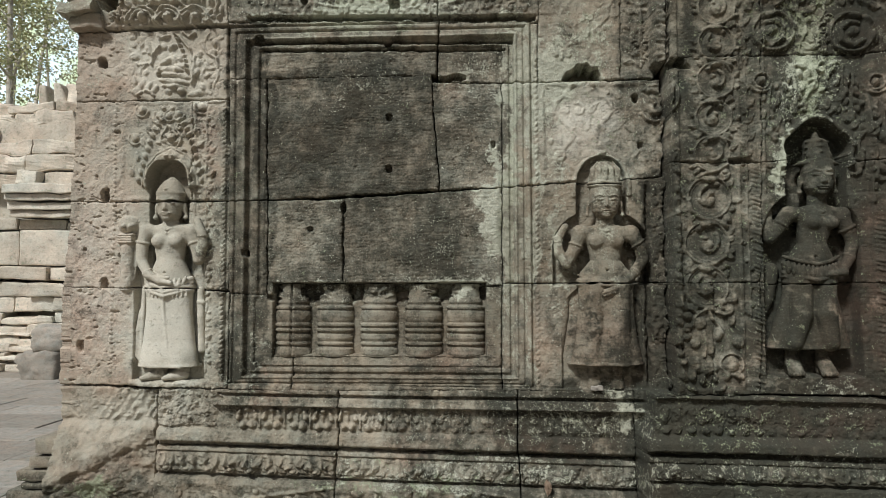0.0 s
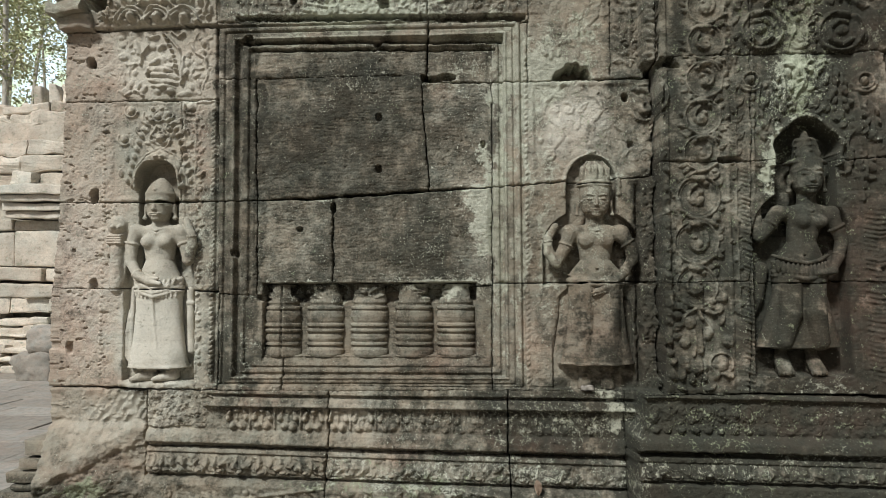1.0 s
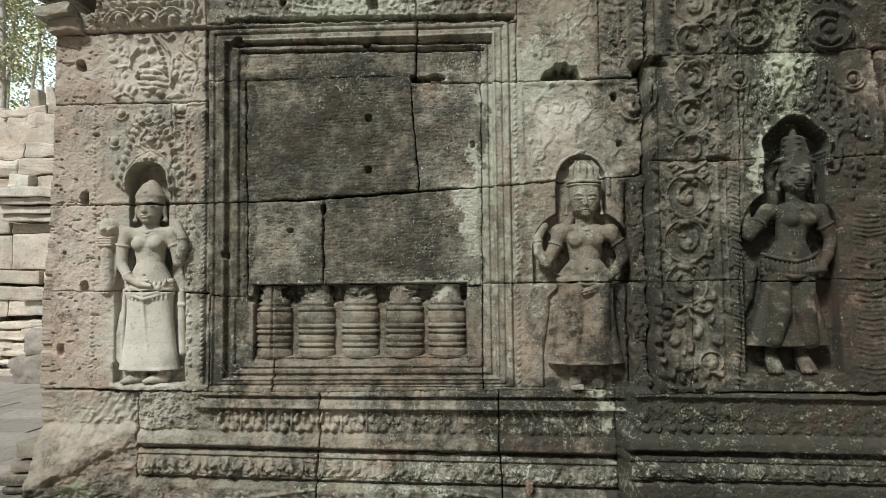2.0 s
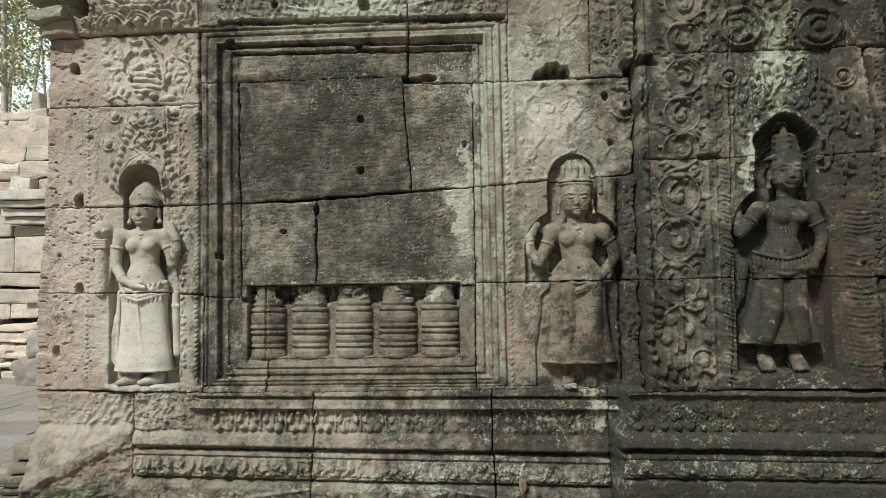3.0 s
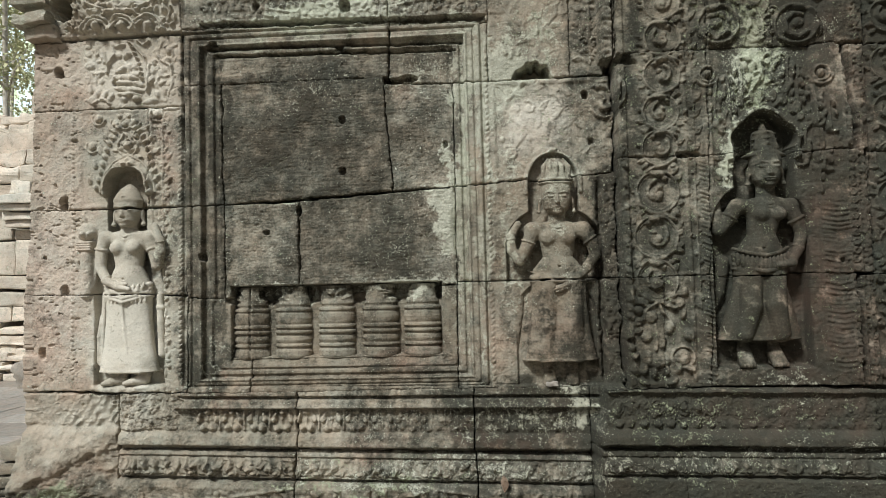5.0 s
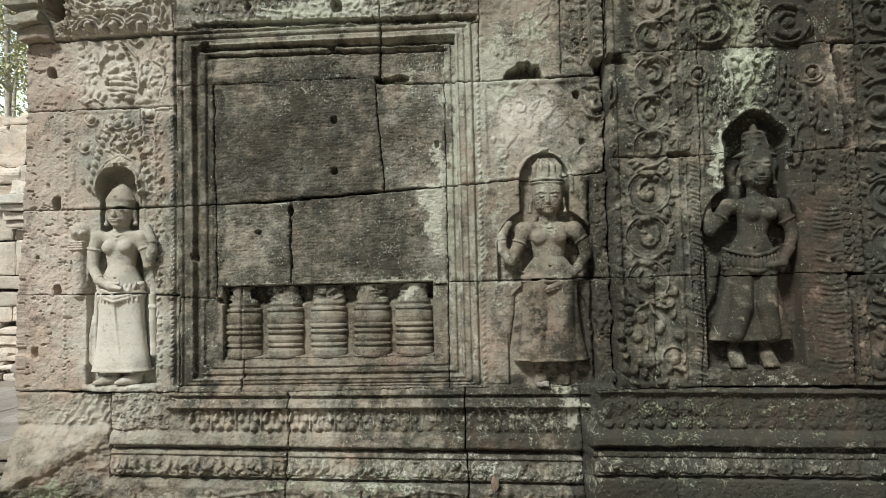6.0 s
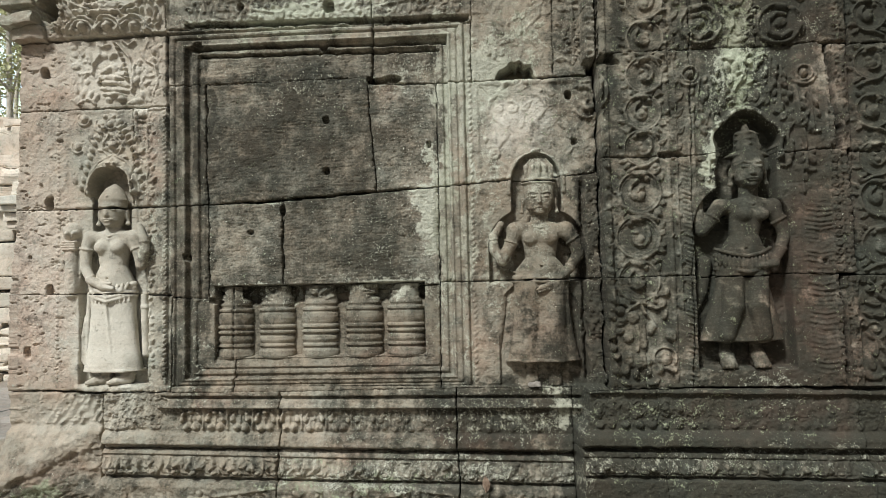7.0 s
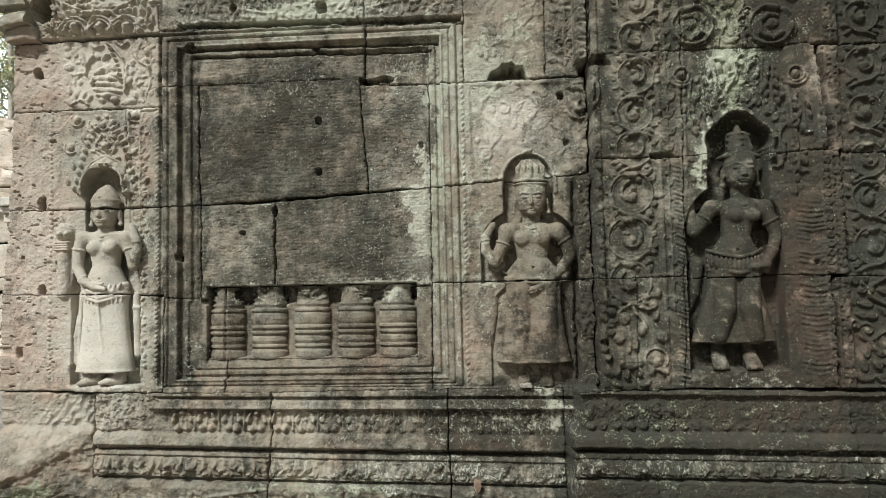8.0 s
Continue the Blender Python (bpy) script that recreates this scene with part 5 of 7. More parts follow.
def stone(parent, xa, za, xb, zb, xc, zc, xd, zd, back=0.22, lo=-9.0, hi=9.0, gap=0.0009, name="stone_block", label="", round_off=0.007):
    """One carved wall stone: corners from the upper left, clockwise. Its face takes the relief, its edges are worn round."""
    if name == "base_stone":
        round_off, gap = 0.004, 0.0006
    xa, xd, xb, xc = max(xa, lo), max(xd, lo), min(xb, hi), min(xc, hi)
    w, hgt = max(xb - xa, xc - xd), max(za - zd, zb - zc)
    nu, nv = max(4, int(w / GRID)), max(4, int(hgt / GRID))
    u, v = np.meshgrid(np.linspace(0, 1, nu + 1), np.linspace(0, 1, nv + 1))
    jx, jz = gap / max(w, 0.01), gap / max(hgt, 0.01)
    u, v = jx + u * (1 - 2 * jx), jz + v * (1 - 2 * jz)
    x = (xd * (1 - u) + xc * u) * (1 - v) + (xa * (1 - u) + xb * u) * v
    z = (zd * (1 - u) + zc * u) * (1 - v) + (za * (1 - u) + zb * u) * v
    x, z = x + sample(EDGE_X, x, z), z + sample(EDGE_Z, x, z)
    e = np.minimum(np.minimum(u, 1 - u) * w, np.minimum(v, 1 - v) * hgt)
    # ragged edges: the joint line wanders a little
    ew = sample(N_FINE, x, z) * 0.0018 + sample(N_MID, x, z) * 0.002
    h = sample(H, x, z) - round_off * np.clip(1 - (e + ew) / 0.008, 0, 1.5) ** 2
    h += stone_seed.uniform(-0.003, 0.003)
    y = Y0 - h
    n = (nu + 1) * (nv + 1)
    idx = np.arange(n).reshape(nv + 1, nu + 1)
    quads = np.stack([idx[:-1, :-1], idx[:-1, 1:], idx[1:, 1:], idx[1:, :-1]], -1).reshape(-1, 4)
    ring = np.concatenate([idx[0, :-1], idx[:-1, -1], idx[-1, :0:-1], idx[:0:-1, 0]])
    m = len(ring)
    bidx = n + np.arange(m)
    X, Z = x.ravel(), z.ravel()
    verts = np.concatenate([np.stack([X, y.ravel(), Z], -1), np.stack([X[ring], np.full(m, Y0 + back), Z[ring]], -1)])
    sides = np.stack([ring, bidx, np.roll(bidx, -1), np.roll(ring, -1)], -1)
    me = mesh_of(name, verts, np.concatenate([quads, sides]))
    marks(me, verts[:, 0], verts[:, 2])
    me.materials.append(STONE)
    ob = new(name, me)
    ob.parent = parent
    if label:
        tagged(ob, label)
    return ob


# ---- the walls: cores of rubble behind their facing stones ----
wall_main = finish("wall_main", box_bm(-2.067 + 0.06, BAY_X - 0.02, Y0 + 0.16, Y0 + 2.6, 0.0, 4.2), STONE)
tagged(wall_main, "carved grey sandstone temple wall with a false window, blotched with lichen", "wall", kind="structure")
wall_bay = finish("wall_bay", box_bm(BAY_X + 0.01, 3.3, Y0 + 0.03, Y0 + 2.6, 0.0, 4.2), STONE)
tagged(wall_bay, "projecting dark sandstone bay carved with medallions and a niche", "wall", kind="structure")
MH = BAY_X - 0.008
# corner pilaster
stone(wall_main, -2.093, 3.254, -1.250, 3.228, -1.245, 2.888, -2.018, 2.872)
stone(wall_main, -2.018, 2.866, -1.250, 2.871, -1.239, 2.514, -2.023, 2.514)
stone(wall_main, -2.023, 2.514, -1.421, 2.509, -1.418, 2.016, -2.032, 2.013)
stone(wall_main, -1.421, 2.509, -1.245, 2.514, -1.237, 2.011, -1.418, 2.016)
stone(wall_main, -2.032, 2.013, -1.237, 2.009, -1.231, 1.577, -2.058, 1.595)
stone(wall_main, -2.058, 1.595, -1.231, 1.571, -1.224, 1.105, -2.068, 1.121)
stone(wall_main, -2.062, 1.118, -1.570, 1.100, -1.555, 0.375, -2.013, 0.366, name="broken_corner_stone", label="rough broken corner stone with green algae", round_off=0.03)
# courses over the window
stone(wall_main, -1.250, 3.228, -0.211, 3.197, -0.211, 2.885, -1.245, 2.896)
stone(wall_main, -0.211, 3.197, 0.274, 3.183, 0.271, 2.868, -0.211, 2.885)
stone(wall_main, 0.274, 3.183, 0.668, 3.171, 0.659, 2.576, 0.269, 2.570)
stone(wall_main, 0.668, 3.171, 0.980, 3.161, 0.968, 2.578, 0.659, 2.576, hi=MH)
# false window: lintels, jambs, panel slabs, sill stones
window_1 = new("window_1")
window_1.location = (0, 0, 0)
tagged(window_1, "blind stone window with moulded surround and row of turned balusters", "window", kind="structure")
stone(window_1, -1.248, 2.896, -0.214, 2.882, -0.223, 2.618, -1.243, 2.616, name="lintel")
stone(window_1, -0.209, 2.882, 0.271, 2.865, 0.269, 2.570, -0.217, 2.587, name="lintel")
stone(window_1, -1.243, 2.613, -1.062, 2.618, -1.055, 2.021, -1.235, 2.011, name="jamb", gap=0.001, round_off=0.004)
stone(window_1, -1.235, 2.009, -1.055, 2.018, -1.050, 1.549, -1.228, 1.566, name="jamb", gap=0.001, round_off=0.004)
stone(window_1, -1.057, 2.618, -0.247, 2.621, -0.210, 2.057, -1.050, 2.018, name="panel_slab", round_off=0.006)
stone(window_1, -0.242, 2.579, 0.096, 2.573, 0.093, 2.067, -0.205, 2.057, name="panel_slab", round_off=0.006)
stone(window_1, -1.050, 2.015, -0.681, 2.020, -0.678, 1.549, -1.044, 1.547, name="panel_slab", round_off=0.006)
stone(window_1, -0.675, 2.020, 0.093, 2.064, 0.090, 1.599, -0.672, 1.549, name="panel_slab", round_off=0.006)
stone(window_1, -1.228, 1.563, -0.922, 1.546, -0.918, 1.096, -1.221, 1.102, name="sill_stone")
stone(window_1, -0.917, 1.544, 0.090, 1.596, 0.086, 1.103, -0.913, 1.096, name="sill_stone", gap=0.001)
# wall beside the window
stone(wall_main, 0.098, 2.570, 0.968, 2.570, 0.959, 2.109, 0.095, 2.067, hi=MH)
stone(wall_main, 0.095, 2.064, 0.959, 2.106, 0.949, 1.610, 0.092, 1.609, hi=MH)
stone(wall_main, 0.092, 1.607, 0.949, 1.608, 0.939, 1.109, 0.089, 1.103, hi=MH)
# base courses
BH = QBASE_X - 0.016
stone(wall_main, BASE_X0 + 0.003, 1.103, -0.687, 1.101, -0.686, 0.828, BASE_X0 + 0.003, 0.843, name="base_stone")
stone(wall_main, -0.682, 1.101, 0.154, 1.107, 0.157, 0.812, -0.680, 0.828, name="base_stone")
stone(wall_main, 0.159, 1.107, 0.933, 1.107, 0.927, 0.798, 0.163, 0.812, name="base_stone", hi=BH)
stone(wall_main, BASE_X0 + 0.003, 0.839, -0.694, 0.824, -0.699, 0.399, BASE_X0 + 0.003, 0.382, name="base_stone")
stone(wall_main, -0.688, 0.824, 0.163, 0.808, 0.170, 0.415, -0.694, 0.399, name="base_stone")
stone(wall_main, 0.168, 0.808, 0.927, 0.794, 0.919, 0.430, 0.175, 0.415, name="base_stone", hi=BH)
# the bay
for za, zb, xa, xb, xr, xs in ((3.3, 2.629, 1.261, 1.257, 1.937, 1.937), (2.629, 2.148, 1.257, 1.250, 1.845, 1.878),
                               (2.148, 1.607, 1.250, 1.231, 1.914, 1.925), (1.607, qz[0] - 0.004, 1.231, 1.219, 1.854, 1.858)):
    if zb < 1.360:                     # the lowest stone is cracked through
        xm, xn = 1.033, 1.010
        stone(wall_bay, BAY_X, za, xm, za, xn, zb, BAY_X, zb, back=0.05, gap=0.0006, round_off=0.004)
        stone(wall_bay, xm, za, xa, za, xb, zb, xn, zb, back=0.05, gap=0.0006, round_off=0.004)
    else:
        stone(wall_bay, BAY_X, za, xa, za, xb, zb, BAY_X, zb, back=0.05)
    stone(wall_bay, xa + 0.002, za, xr, za, xs, zb, xb + 0.002, zb, back=0.05)
    stone(wall_bay, xr + 0.003, za - 0.01, 2.6, za - 0.02, 2.6, zb - 0.02, xs + 0.003, zb - 0.01, back=0.05)
ja, jb, jc = 1.110, 0.853, 0.499
for za, zb, cuts in ((ja, jb, (QBASE_X - 0.014, 1.049, 1.898, 2.6)), (jb, jc, (QBASE_X - 0.014, 1.069, 1.927, 2.6))):
    for x0, x1 in zip(cuts, cuts[1:]):
        stone(wall_bay, x0, za, x1, za, x1 + 0.012, zb, x0 + 0.012 * (x0 > 1.2), zb, back=0.05, name="base_stone")
# plain plinth under the mouldings, below the view
plinth = finish("plinth", box_bm(-2.184, QBASE_X + 0.2, Y0 - 0.12, Y0 + 1.0, 0.0, 0.47, 0.02), STONE)
tagged(plinth, "plain weathered sandstone plinth course at the wall's foot", "plinth", kind="structure")
plinth_bay = finish("plinth_bay", box_bm(QBASE_X + 0.21, 3.3, Y0 - 0.28, Y0 + 1.0, 0.0, 0.47, 0.02), STONE)
tagged(plinth_bay, "plain dark sandstone plinth under the projecting bay", "plinth", kind="structure")


# ---- balusters ----
def baluster(xc, seed, broken):
    rnd = random.Random(seed)
    z0, z1 = BZ0 - 0.004, 1.605
    prof = [(0.0, 0.088), (0.03, 0.096), (0.10, 0.096), (0.125, 0.089), (0.14, 0.081), (0.155, 0.081), (0.165, 0.095), (0.19, 0.095), (0.205, 0.083), (0.225, 0.089), (0.255, 0.095), (0.30, 0.092),
            (0.32, 0.081), (0.335, 0.081), (0.35, 0.098), (0.38, 0.098), (0.395, 0.082), (0.41, 0.082), (0.425, 0.098), (0.455, 0.098), (0.47, 0.084), (0.50, 0.091), (0.56, 0.096), (0.62, 0.093),
            (0.65, 0.082), (0.66, 0.095), (0.69, 0.095), (0.705, 0.077), (0.725, 0.077), (0.75, 0.085), (0.80, 0.083), (0.90, 0.077), (1.0, 0.075)]
    hs, rs = np.array([p[0] for p in prof]), np.array([p[1] for p in prof])
    rows = np.linspace(0, 1, 116)
    seg = 120 if seed == 1 else 56
    th = np.linspace(0, 2 * math.pi, seg, endpoint=False)
    rad = np.interp(rows, hs, rs)[:, None] * np.ones(seg)
    zz = (z0 + (z1 - z0) * rows)[:, None] * np.ones(seg)
    px, pz = xc + rad * np.cos(th), zz
    worn = sample(N_MID, px, pz) * 0.0012 + sample(N_FINE, px, pz) * 0.0006
    chip = sst(0.74, 0.85, rows)[:, None]
    rad = rad * 0.98 * (1 - (0.05 + 0.16 * broken) * chip * (1 + np.sin(th * 2 + seed * 1.7)) * np.abs(sample(N_MID, px + 0.3 * seed, pz))) + worn
    if seed == 1:                                  # the joint runs through this one
        rad = rad - 0.035 * np.exp(-((xc + rad * np.cos(th) + 0.930) / 0.0032) ** 2) * (np.sin(th) > 0)
    verts = np.stack([xc + rad * np.cos(th), Y0 + 0.096 - 0.74 * rad * np.sin(th), zz], -1).reshape(-1, 3)
    i = np.arange(116 * seg).reshape(116, seg)
    quads = np.stack([i[:-1], np.roll(i, -1, 1)[:-1], np.roll(i, -1, 1)[1:], i[1:]], -1).reshape(-1, 4)
    me = mesh_of("baluster", verts, quads)
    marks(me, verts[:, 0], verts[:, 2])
    me.materials.append(STONE)
    ob = new("baluster", me)
    ob.parent = window_1
    tagged(ob, "turned stone baluster with ringed mouldings and broken neck")
    return ob


for i, xc in enumerate((-0.936, -0.725, -0.507, -0.289, -0.084)):
    baluster(xc, i + 1, 0.9 if i in (0, 3) else 0.5)

# ---- standing relief figures, each one carved mass ----
class Mass:
    """A solid on a grid of cells: x along the wall, d out of the wall, z up; parts melt into one another."""

    def __init__(self, x0, x1, d0, d1, z0, z1, cell):
        self.c, self.o = cell, (x0, d0, z0)
        self.n = [int((b - a) / cell) + 1 for a, b in ((x0, x1), (d0, d1), (z0, z1))]
        self.g = [o + cell * np.arange(n) for o, n in zip(self.o, self.n)]
        self.f = np.full(self.n, 0.05)

    def window(self, lo, hi, pad):
        s = []
        for a, b, o, n in zip(lo, hi, self.o, self.n):
            i0, i1 = int((a - pad - o) / self.c), int((b + pad - o) / self.c) + 2
            s.append(slice(min(max(i0, 0), n), min(max(i1, 0), n)))
        return tuple(s), np.meshgrid(*[g[q] for g, q in zip(self.g, s)], indexing="ij", sparse=True)

    def join(self, s, d, k):
        a = self.f[s]
        if k <= 0:
            self.f[s] = np.minimum(a, d)
        else:
            h = np.clip(0.5 + 0.5 * (a - d) / k, 0, 1)
            self.f[s] = a * (1 - h) + d * h - k * h * (1 - h)

    def ball(self, x, d, z, rx, rd, rz, k=0.012, lean=0.0):
        r = max(rx, rd, rz)
        s, (X, D, Z) = self.window((x - r, d - r, z - r), (x + r, d + r, z + r), k + 0.01)
        c, n = math.cos(lean), math.sin(lean)
        u, w = (X - x) * c + (Z - z) * n, (Z - z) * c - (X - x) * n
        q = np.sqrt((u / rx) ** 2 + ((D - d) / rd) ** 2 + (w / rz) ** 2)
        self.join(s, (q - 1) * min(rx, rd, rz), k)

    def limb(self, pts, radii, k=0.012, flat=1.0):
        for (pa, pb), (ra, rb) in zip(zip(pts, pts[1:]), zip(radii, radii[1:])):
            r = max(ra, rb)
            lo, hi = [min(a, b) - r for a, b in zip(pa, pb)], [max(a, b) + r for a, b in zip(pa, pb)]
            s, (X, D, Z) = self.window(lo, hi, k + 0.01)
            ab = [b - a for a, b in zip(pa, pb)]
            t = np.clip(((X - pa[0]) * ab[0] + (D - pa[1]) * ab[1] + (Z - pa[2]) * ab[2]) / (sum(q * q for q in ab) + 1e-9), 0, 1)
            dist = np.sqrt((X - pa[0] - t * ab[0]) ** 2 + ((D - pa[1] - t * ab[1]) / flat) ** 2 + (Z - pa[2] - t * ab[2]) ** 2)
            self.join(s, dist - (ra + (rb - ra) * t), k)

    def column(self, levels, k=0.012, power=2.4):
        """Stacked sections (z, x, half width, d, half depth): torso, skirt, crown."""
        zs = np.array([q[0] for q in levels])
        o = np.argsort(zs)
        pick = [np.array([q[i] for q in levels])[o] for i in range(1, 5)]
        zs = zs[o]
        mx, md = max(abs(q[1]) + q[2] for q in levels), max(q[3] + q[4] for q in levels)
        lo = (min(q[1] - q[2] for q in levels), min(q[3] - q[4] for q in levels), zs[0])
        hi = (max(q[1] + q[2] for q in levels), md, zs[-1])
        s, (X, D, Z) = self.window(lo, hi, k + 0.01)
        cx, hw, cd, hd = [np.interp(Z, zs, p) for p in pick]
        q = (np.abs((X - cx) / hw) ** power + np.abs((D - cd) / hd) ** power) ** (1 / power)
        side = (q - 1) * np.minimum(hw, hd)
        self.join(s, np.maximum(side, np.maximum(zs[0] - Z, Z - zs[-1])), k)

    def cut(self, x, d, z, rx, rd, rz, k=0.004):
        r = max(rx, rd, rz)
        s, (X, D, Z) = self.window((x - r, d - r, z - r), (x + r, d + r, z + r), k)
        q = (np.sqrt(((X - x) / rx) ** 2 + ((D - d) / rd) ** 2 + ((Z - z) / rz) ** 2) - 1) * min(rx, rd, rz)
        self.f[s] = np.maximum(self.f[s], -q)

    def slot(self, z, half, x0, x1, wave):
        """An open joint through the stone at the level z."""
        s, (X, D, Z) = self.window((x0, self.o[1], z - 0.02), (x1, self.g[1][-1], z + 0.02), 0.0)
        q = np.maximum(np.abs(Z - z - wave * np.sin(X * 37)) - half * (1 + 0.35 * np.sin(X * 91)), np.maximum(x0 - X, X - x1))
        self.f[s] = np.maximum(self.f[s], -q + 0 * D)

    def surface(self):
        """The zero level as a quad mesh."""
        f = self.f
        neg = f < 0
        shape = [n - 1 for n in self.n]
        cnt, acc = np.zeros(shape), np.zeros(shape + [3])
        cor = [(i, j, k) for i in (0, 1) for j in (0, 1) for k in (0, 1)]
        cut = lambda a, c: a[c[0]:c[0] + shape[0], c[1]:c[1] + shape[1], c[2]:c[2] + shape[2]]
        for a in cor:
            for ax in range(3):
                if a[ax] == 0:
                    b = tuple(v + (1 if i == ax else 0) for i, v in enumerate(a))
                    fa, fb = cut(f, a), cut(f, b)
                    m = cut(neg, a) != cut(neg, b)
                    t = np.where(m, fa / np.where(m, fa - fb, 1), 0)
                    cnt += m
                    for i in range(3):
                        acc[..., i] += np.where(m, a[i] + (t if i == ax else 0), 0)
        live = cnt > 0
        ids = np.full(shape, -1)
        ids[live] = np.arange(live.sum())
        base = np.stack(np.nonzero(live), -1)
        verts = (base + acc[live] / cnt[live][:, None]) * self.c + np.array(self.o)
        quads = []
        for ax in range(3):
            b, c = [(1, 2), (2, 0), (0, 1)][ax]
            lo, hi = [slice(1, -1)] * 3, [slice(1, -1)] * 3
            lo[ax], hi[ax] = slice(0, -1), slice(1, None)
            A, B = neg[tuple(lo)], neg[tuple(hi)]
            for flip, m in ((False, A & ~B), (True, ~A & B)):
                i = np.stack(np.nonzero(m), -1)
                i[:, b] += 1
                i[:, c] += 1
                q = []
                for db, dc in ((-1, -1), (0, -1), (0, 0), (-1, 0)):
                    j = i.copy()
                    j[:, b] += db
                    j[:, c] += dc
                    q.append(ids[j[:, 0], j[:, 1], j[:, 2]])
                q = np.stack(q if not flip else q[::-1], -1)
                quads.append(q)
        quads = np.concatenate(quads)
        return verts, quads[(quads >= 0).all(1)]


def statue(mass, yback, label, rough=0.0012, lighten=0.0):
    v, q = mass.surface()
    x, z = v[:, 0], v[:, 2]
    v = np.stack([x, yback - v[:, 1] - rough * sample(N_FINE, x, z) - rough * sample(N_MID, x, z), z], -1)
    me = mesh_of("relief_statue", v, q[:, ::-1])
    marks(me, x, z, lighten)
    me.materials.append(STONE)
    return tagged(new("relief_statue", me), label, "statue", "niche figures")


def figure(yback, cx, zt, zc, zbrow, zchin, zsh, zbust, zw, zhip, zhem, zfoot, head, shoulder, waist, hip, hem, arms, crown, label, feet=1.0, worn=0.0, sharp=1.0, lean=0.0, cell=0.0038, hx=0.0, lighten=0.0, leg=0.022, joints=()):
    """A standing figure with a tall crown, bare torso and long skirt, in high relief."""
    m = Mass(cx - 0.24, cx + 0.24, -0.02, 0.17, zfoot - 0.02, zt + 0.03, cell)
    d0 = 0.055
    u = zsh - zhem
    # skirt, hips, torso
    m.column([(zhem, cx + lean, hem, d0, 0.056), (zhem + 0.012, cx + lean, hem * 0.97, d0, 0.052), (zhem + 0.3 * (zhip - zhem), cx + lean * 0.7, hem * 0.84, d0, 0.044),
              (zhem + 0.7 * (zhip - zhem), cx + lean * 0.3, hip * 0.99, d0, 0.048), (zhip, cx, hip, d0, 0.056)], 0.008, 2.6)
    m.column([(zhip - 0.02, cx, hip * 0.97, d0, 0.056), (zhip + 0.35 * (zw - zhip), cx, hip * 0.93, d0, 0.056), (zw, cx + hx * 0.3, waist, d0, 0.048), (zbust - 0.02, cx + hx * 0.6, waist * 1.16, d0, 0.050),
              (zbust + 0.03, cx + hx * 0.8, shoulder * 0.66, d0, 0.050), (zsh - 0.008, cx + hx, shoulder * 0.72, d0, 0.042), (zsh + 0.012, cx + hx, shoulder * 0.45, d0, 0.03)], 0.02, 2.2)
    for s in (-1, 1):
        m.ball(cx + hx + s * waist * 0.62, d0 + 0.044, zbust, waist * 0.52, 0.026, waist * 0.46, 0.014)
        m.ball(cx + hx + s * shoulder * 0.80, d0, zsh - 0.020, 0.034, 0.032, 0.028, 0.026)
    m.ball(cx, d0 + 0.03, (zw + zhip) / 2, waist * 0.8, 0.034, (zw - zhip) * 0.5, 0.02)
    m.cut(cx, d0 + 0.068, zw - 0.5 * (zw - zhip), 0.007, 0.012, 0.006)
    # neck with collar, face
    xh = cx + hx
    m.column([(zsh - 0.01, xh, head * 0.62, d0, 0.034), (zchin + 0.02, xh, head * 0.58, d0, 0.032)], 0.012, 2.0)
    for i in range(2):
        m.limb([(xh - head * (0.95 + 0.35 * i), d0 + 0.02, zsh + 0.004 - 0.010 * i), (xh, d0 + 0.048, zsh - 0.020 - 0.016 * i), (xh + head * (0.95 + 0.35 * i), d0 + 0.02, zsh + 0.004 - 0.010 * i)], (0.005, 0.006, 0.005), 0.003)
    hh = zbrow - zchin
    m.column([(zchin - 0.004, xh, head * 0.50, d0 + 0.014, 0.040), (zchin + 0.2 * hh, xh, head * 0.82, d0 + 0.014, 0.056), (zchin + 0.6 * hh, xh, head * 0.97, d0 + 0.014, 0.062), (zbrow, xh, head, d0 + 0.012, 0.060),
              (zc, xh, head * 0.98, d0 + 0.008, 0.056)], 0.01, 2.1)
    face = d0 + 0.074
    nose = zchin + 0.42 * hh
    if worn < 0.8:
        m.limb([(xh, face - 0.006, zchin + 0.84 * hh), (xh, face + 0.007, nose + 0.004)], (0.005, 0.0085), 0.006)
        m.ball(xh, face + 0.002, nose, 0.014, 0.008, 0.007, 0.004)
        for s in (-1, 1):
            m.ball(xh + s * head * 0.43, face - 0.007, zchin + 0.70 * hh, head * 0.24, 0.009, 0.007, 0.003)
            m.limb([(xh + s * head * 0.14, face - 0.001, zchin + 0.84 * hh), (xh + s * head * 0.5, face - 0.006, zchin + 0.90 * hh), (xh + s * head * 0.82, face - 0.022, zchin + 0.82 * hh)], (0.004, 0.005, 0.003), 0.004)
            m.cut(xh + s * head * 0.43, face + 0.003, zchin + 0.785 * hh, head * 0.30, 0.009, 0.006)
            m.cut(xh + s * head * 0.43, face + 0.003, zchin + 0.625 * hh, head * 0.26, 0.007, 0.0035)
        m.ball(xh, face - 0.004, zchin + 0.245 * hh, head * 0.42, 0.010, 0.0055, 0.003)
        m.ball(xh, face - 0.005, zchin + 0.175 * hh, head * 0.32, 0.010, 0.0055, 0.003)
        m.cut(xh, face + 0.008, zchin + 0.212 * hh, head * 0.46, 0.010, 0.0030)
        m.cut(xh, face + 0.010, zchin + 0.335 * hh, head * 0.34, 0.010, 0.0035)
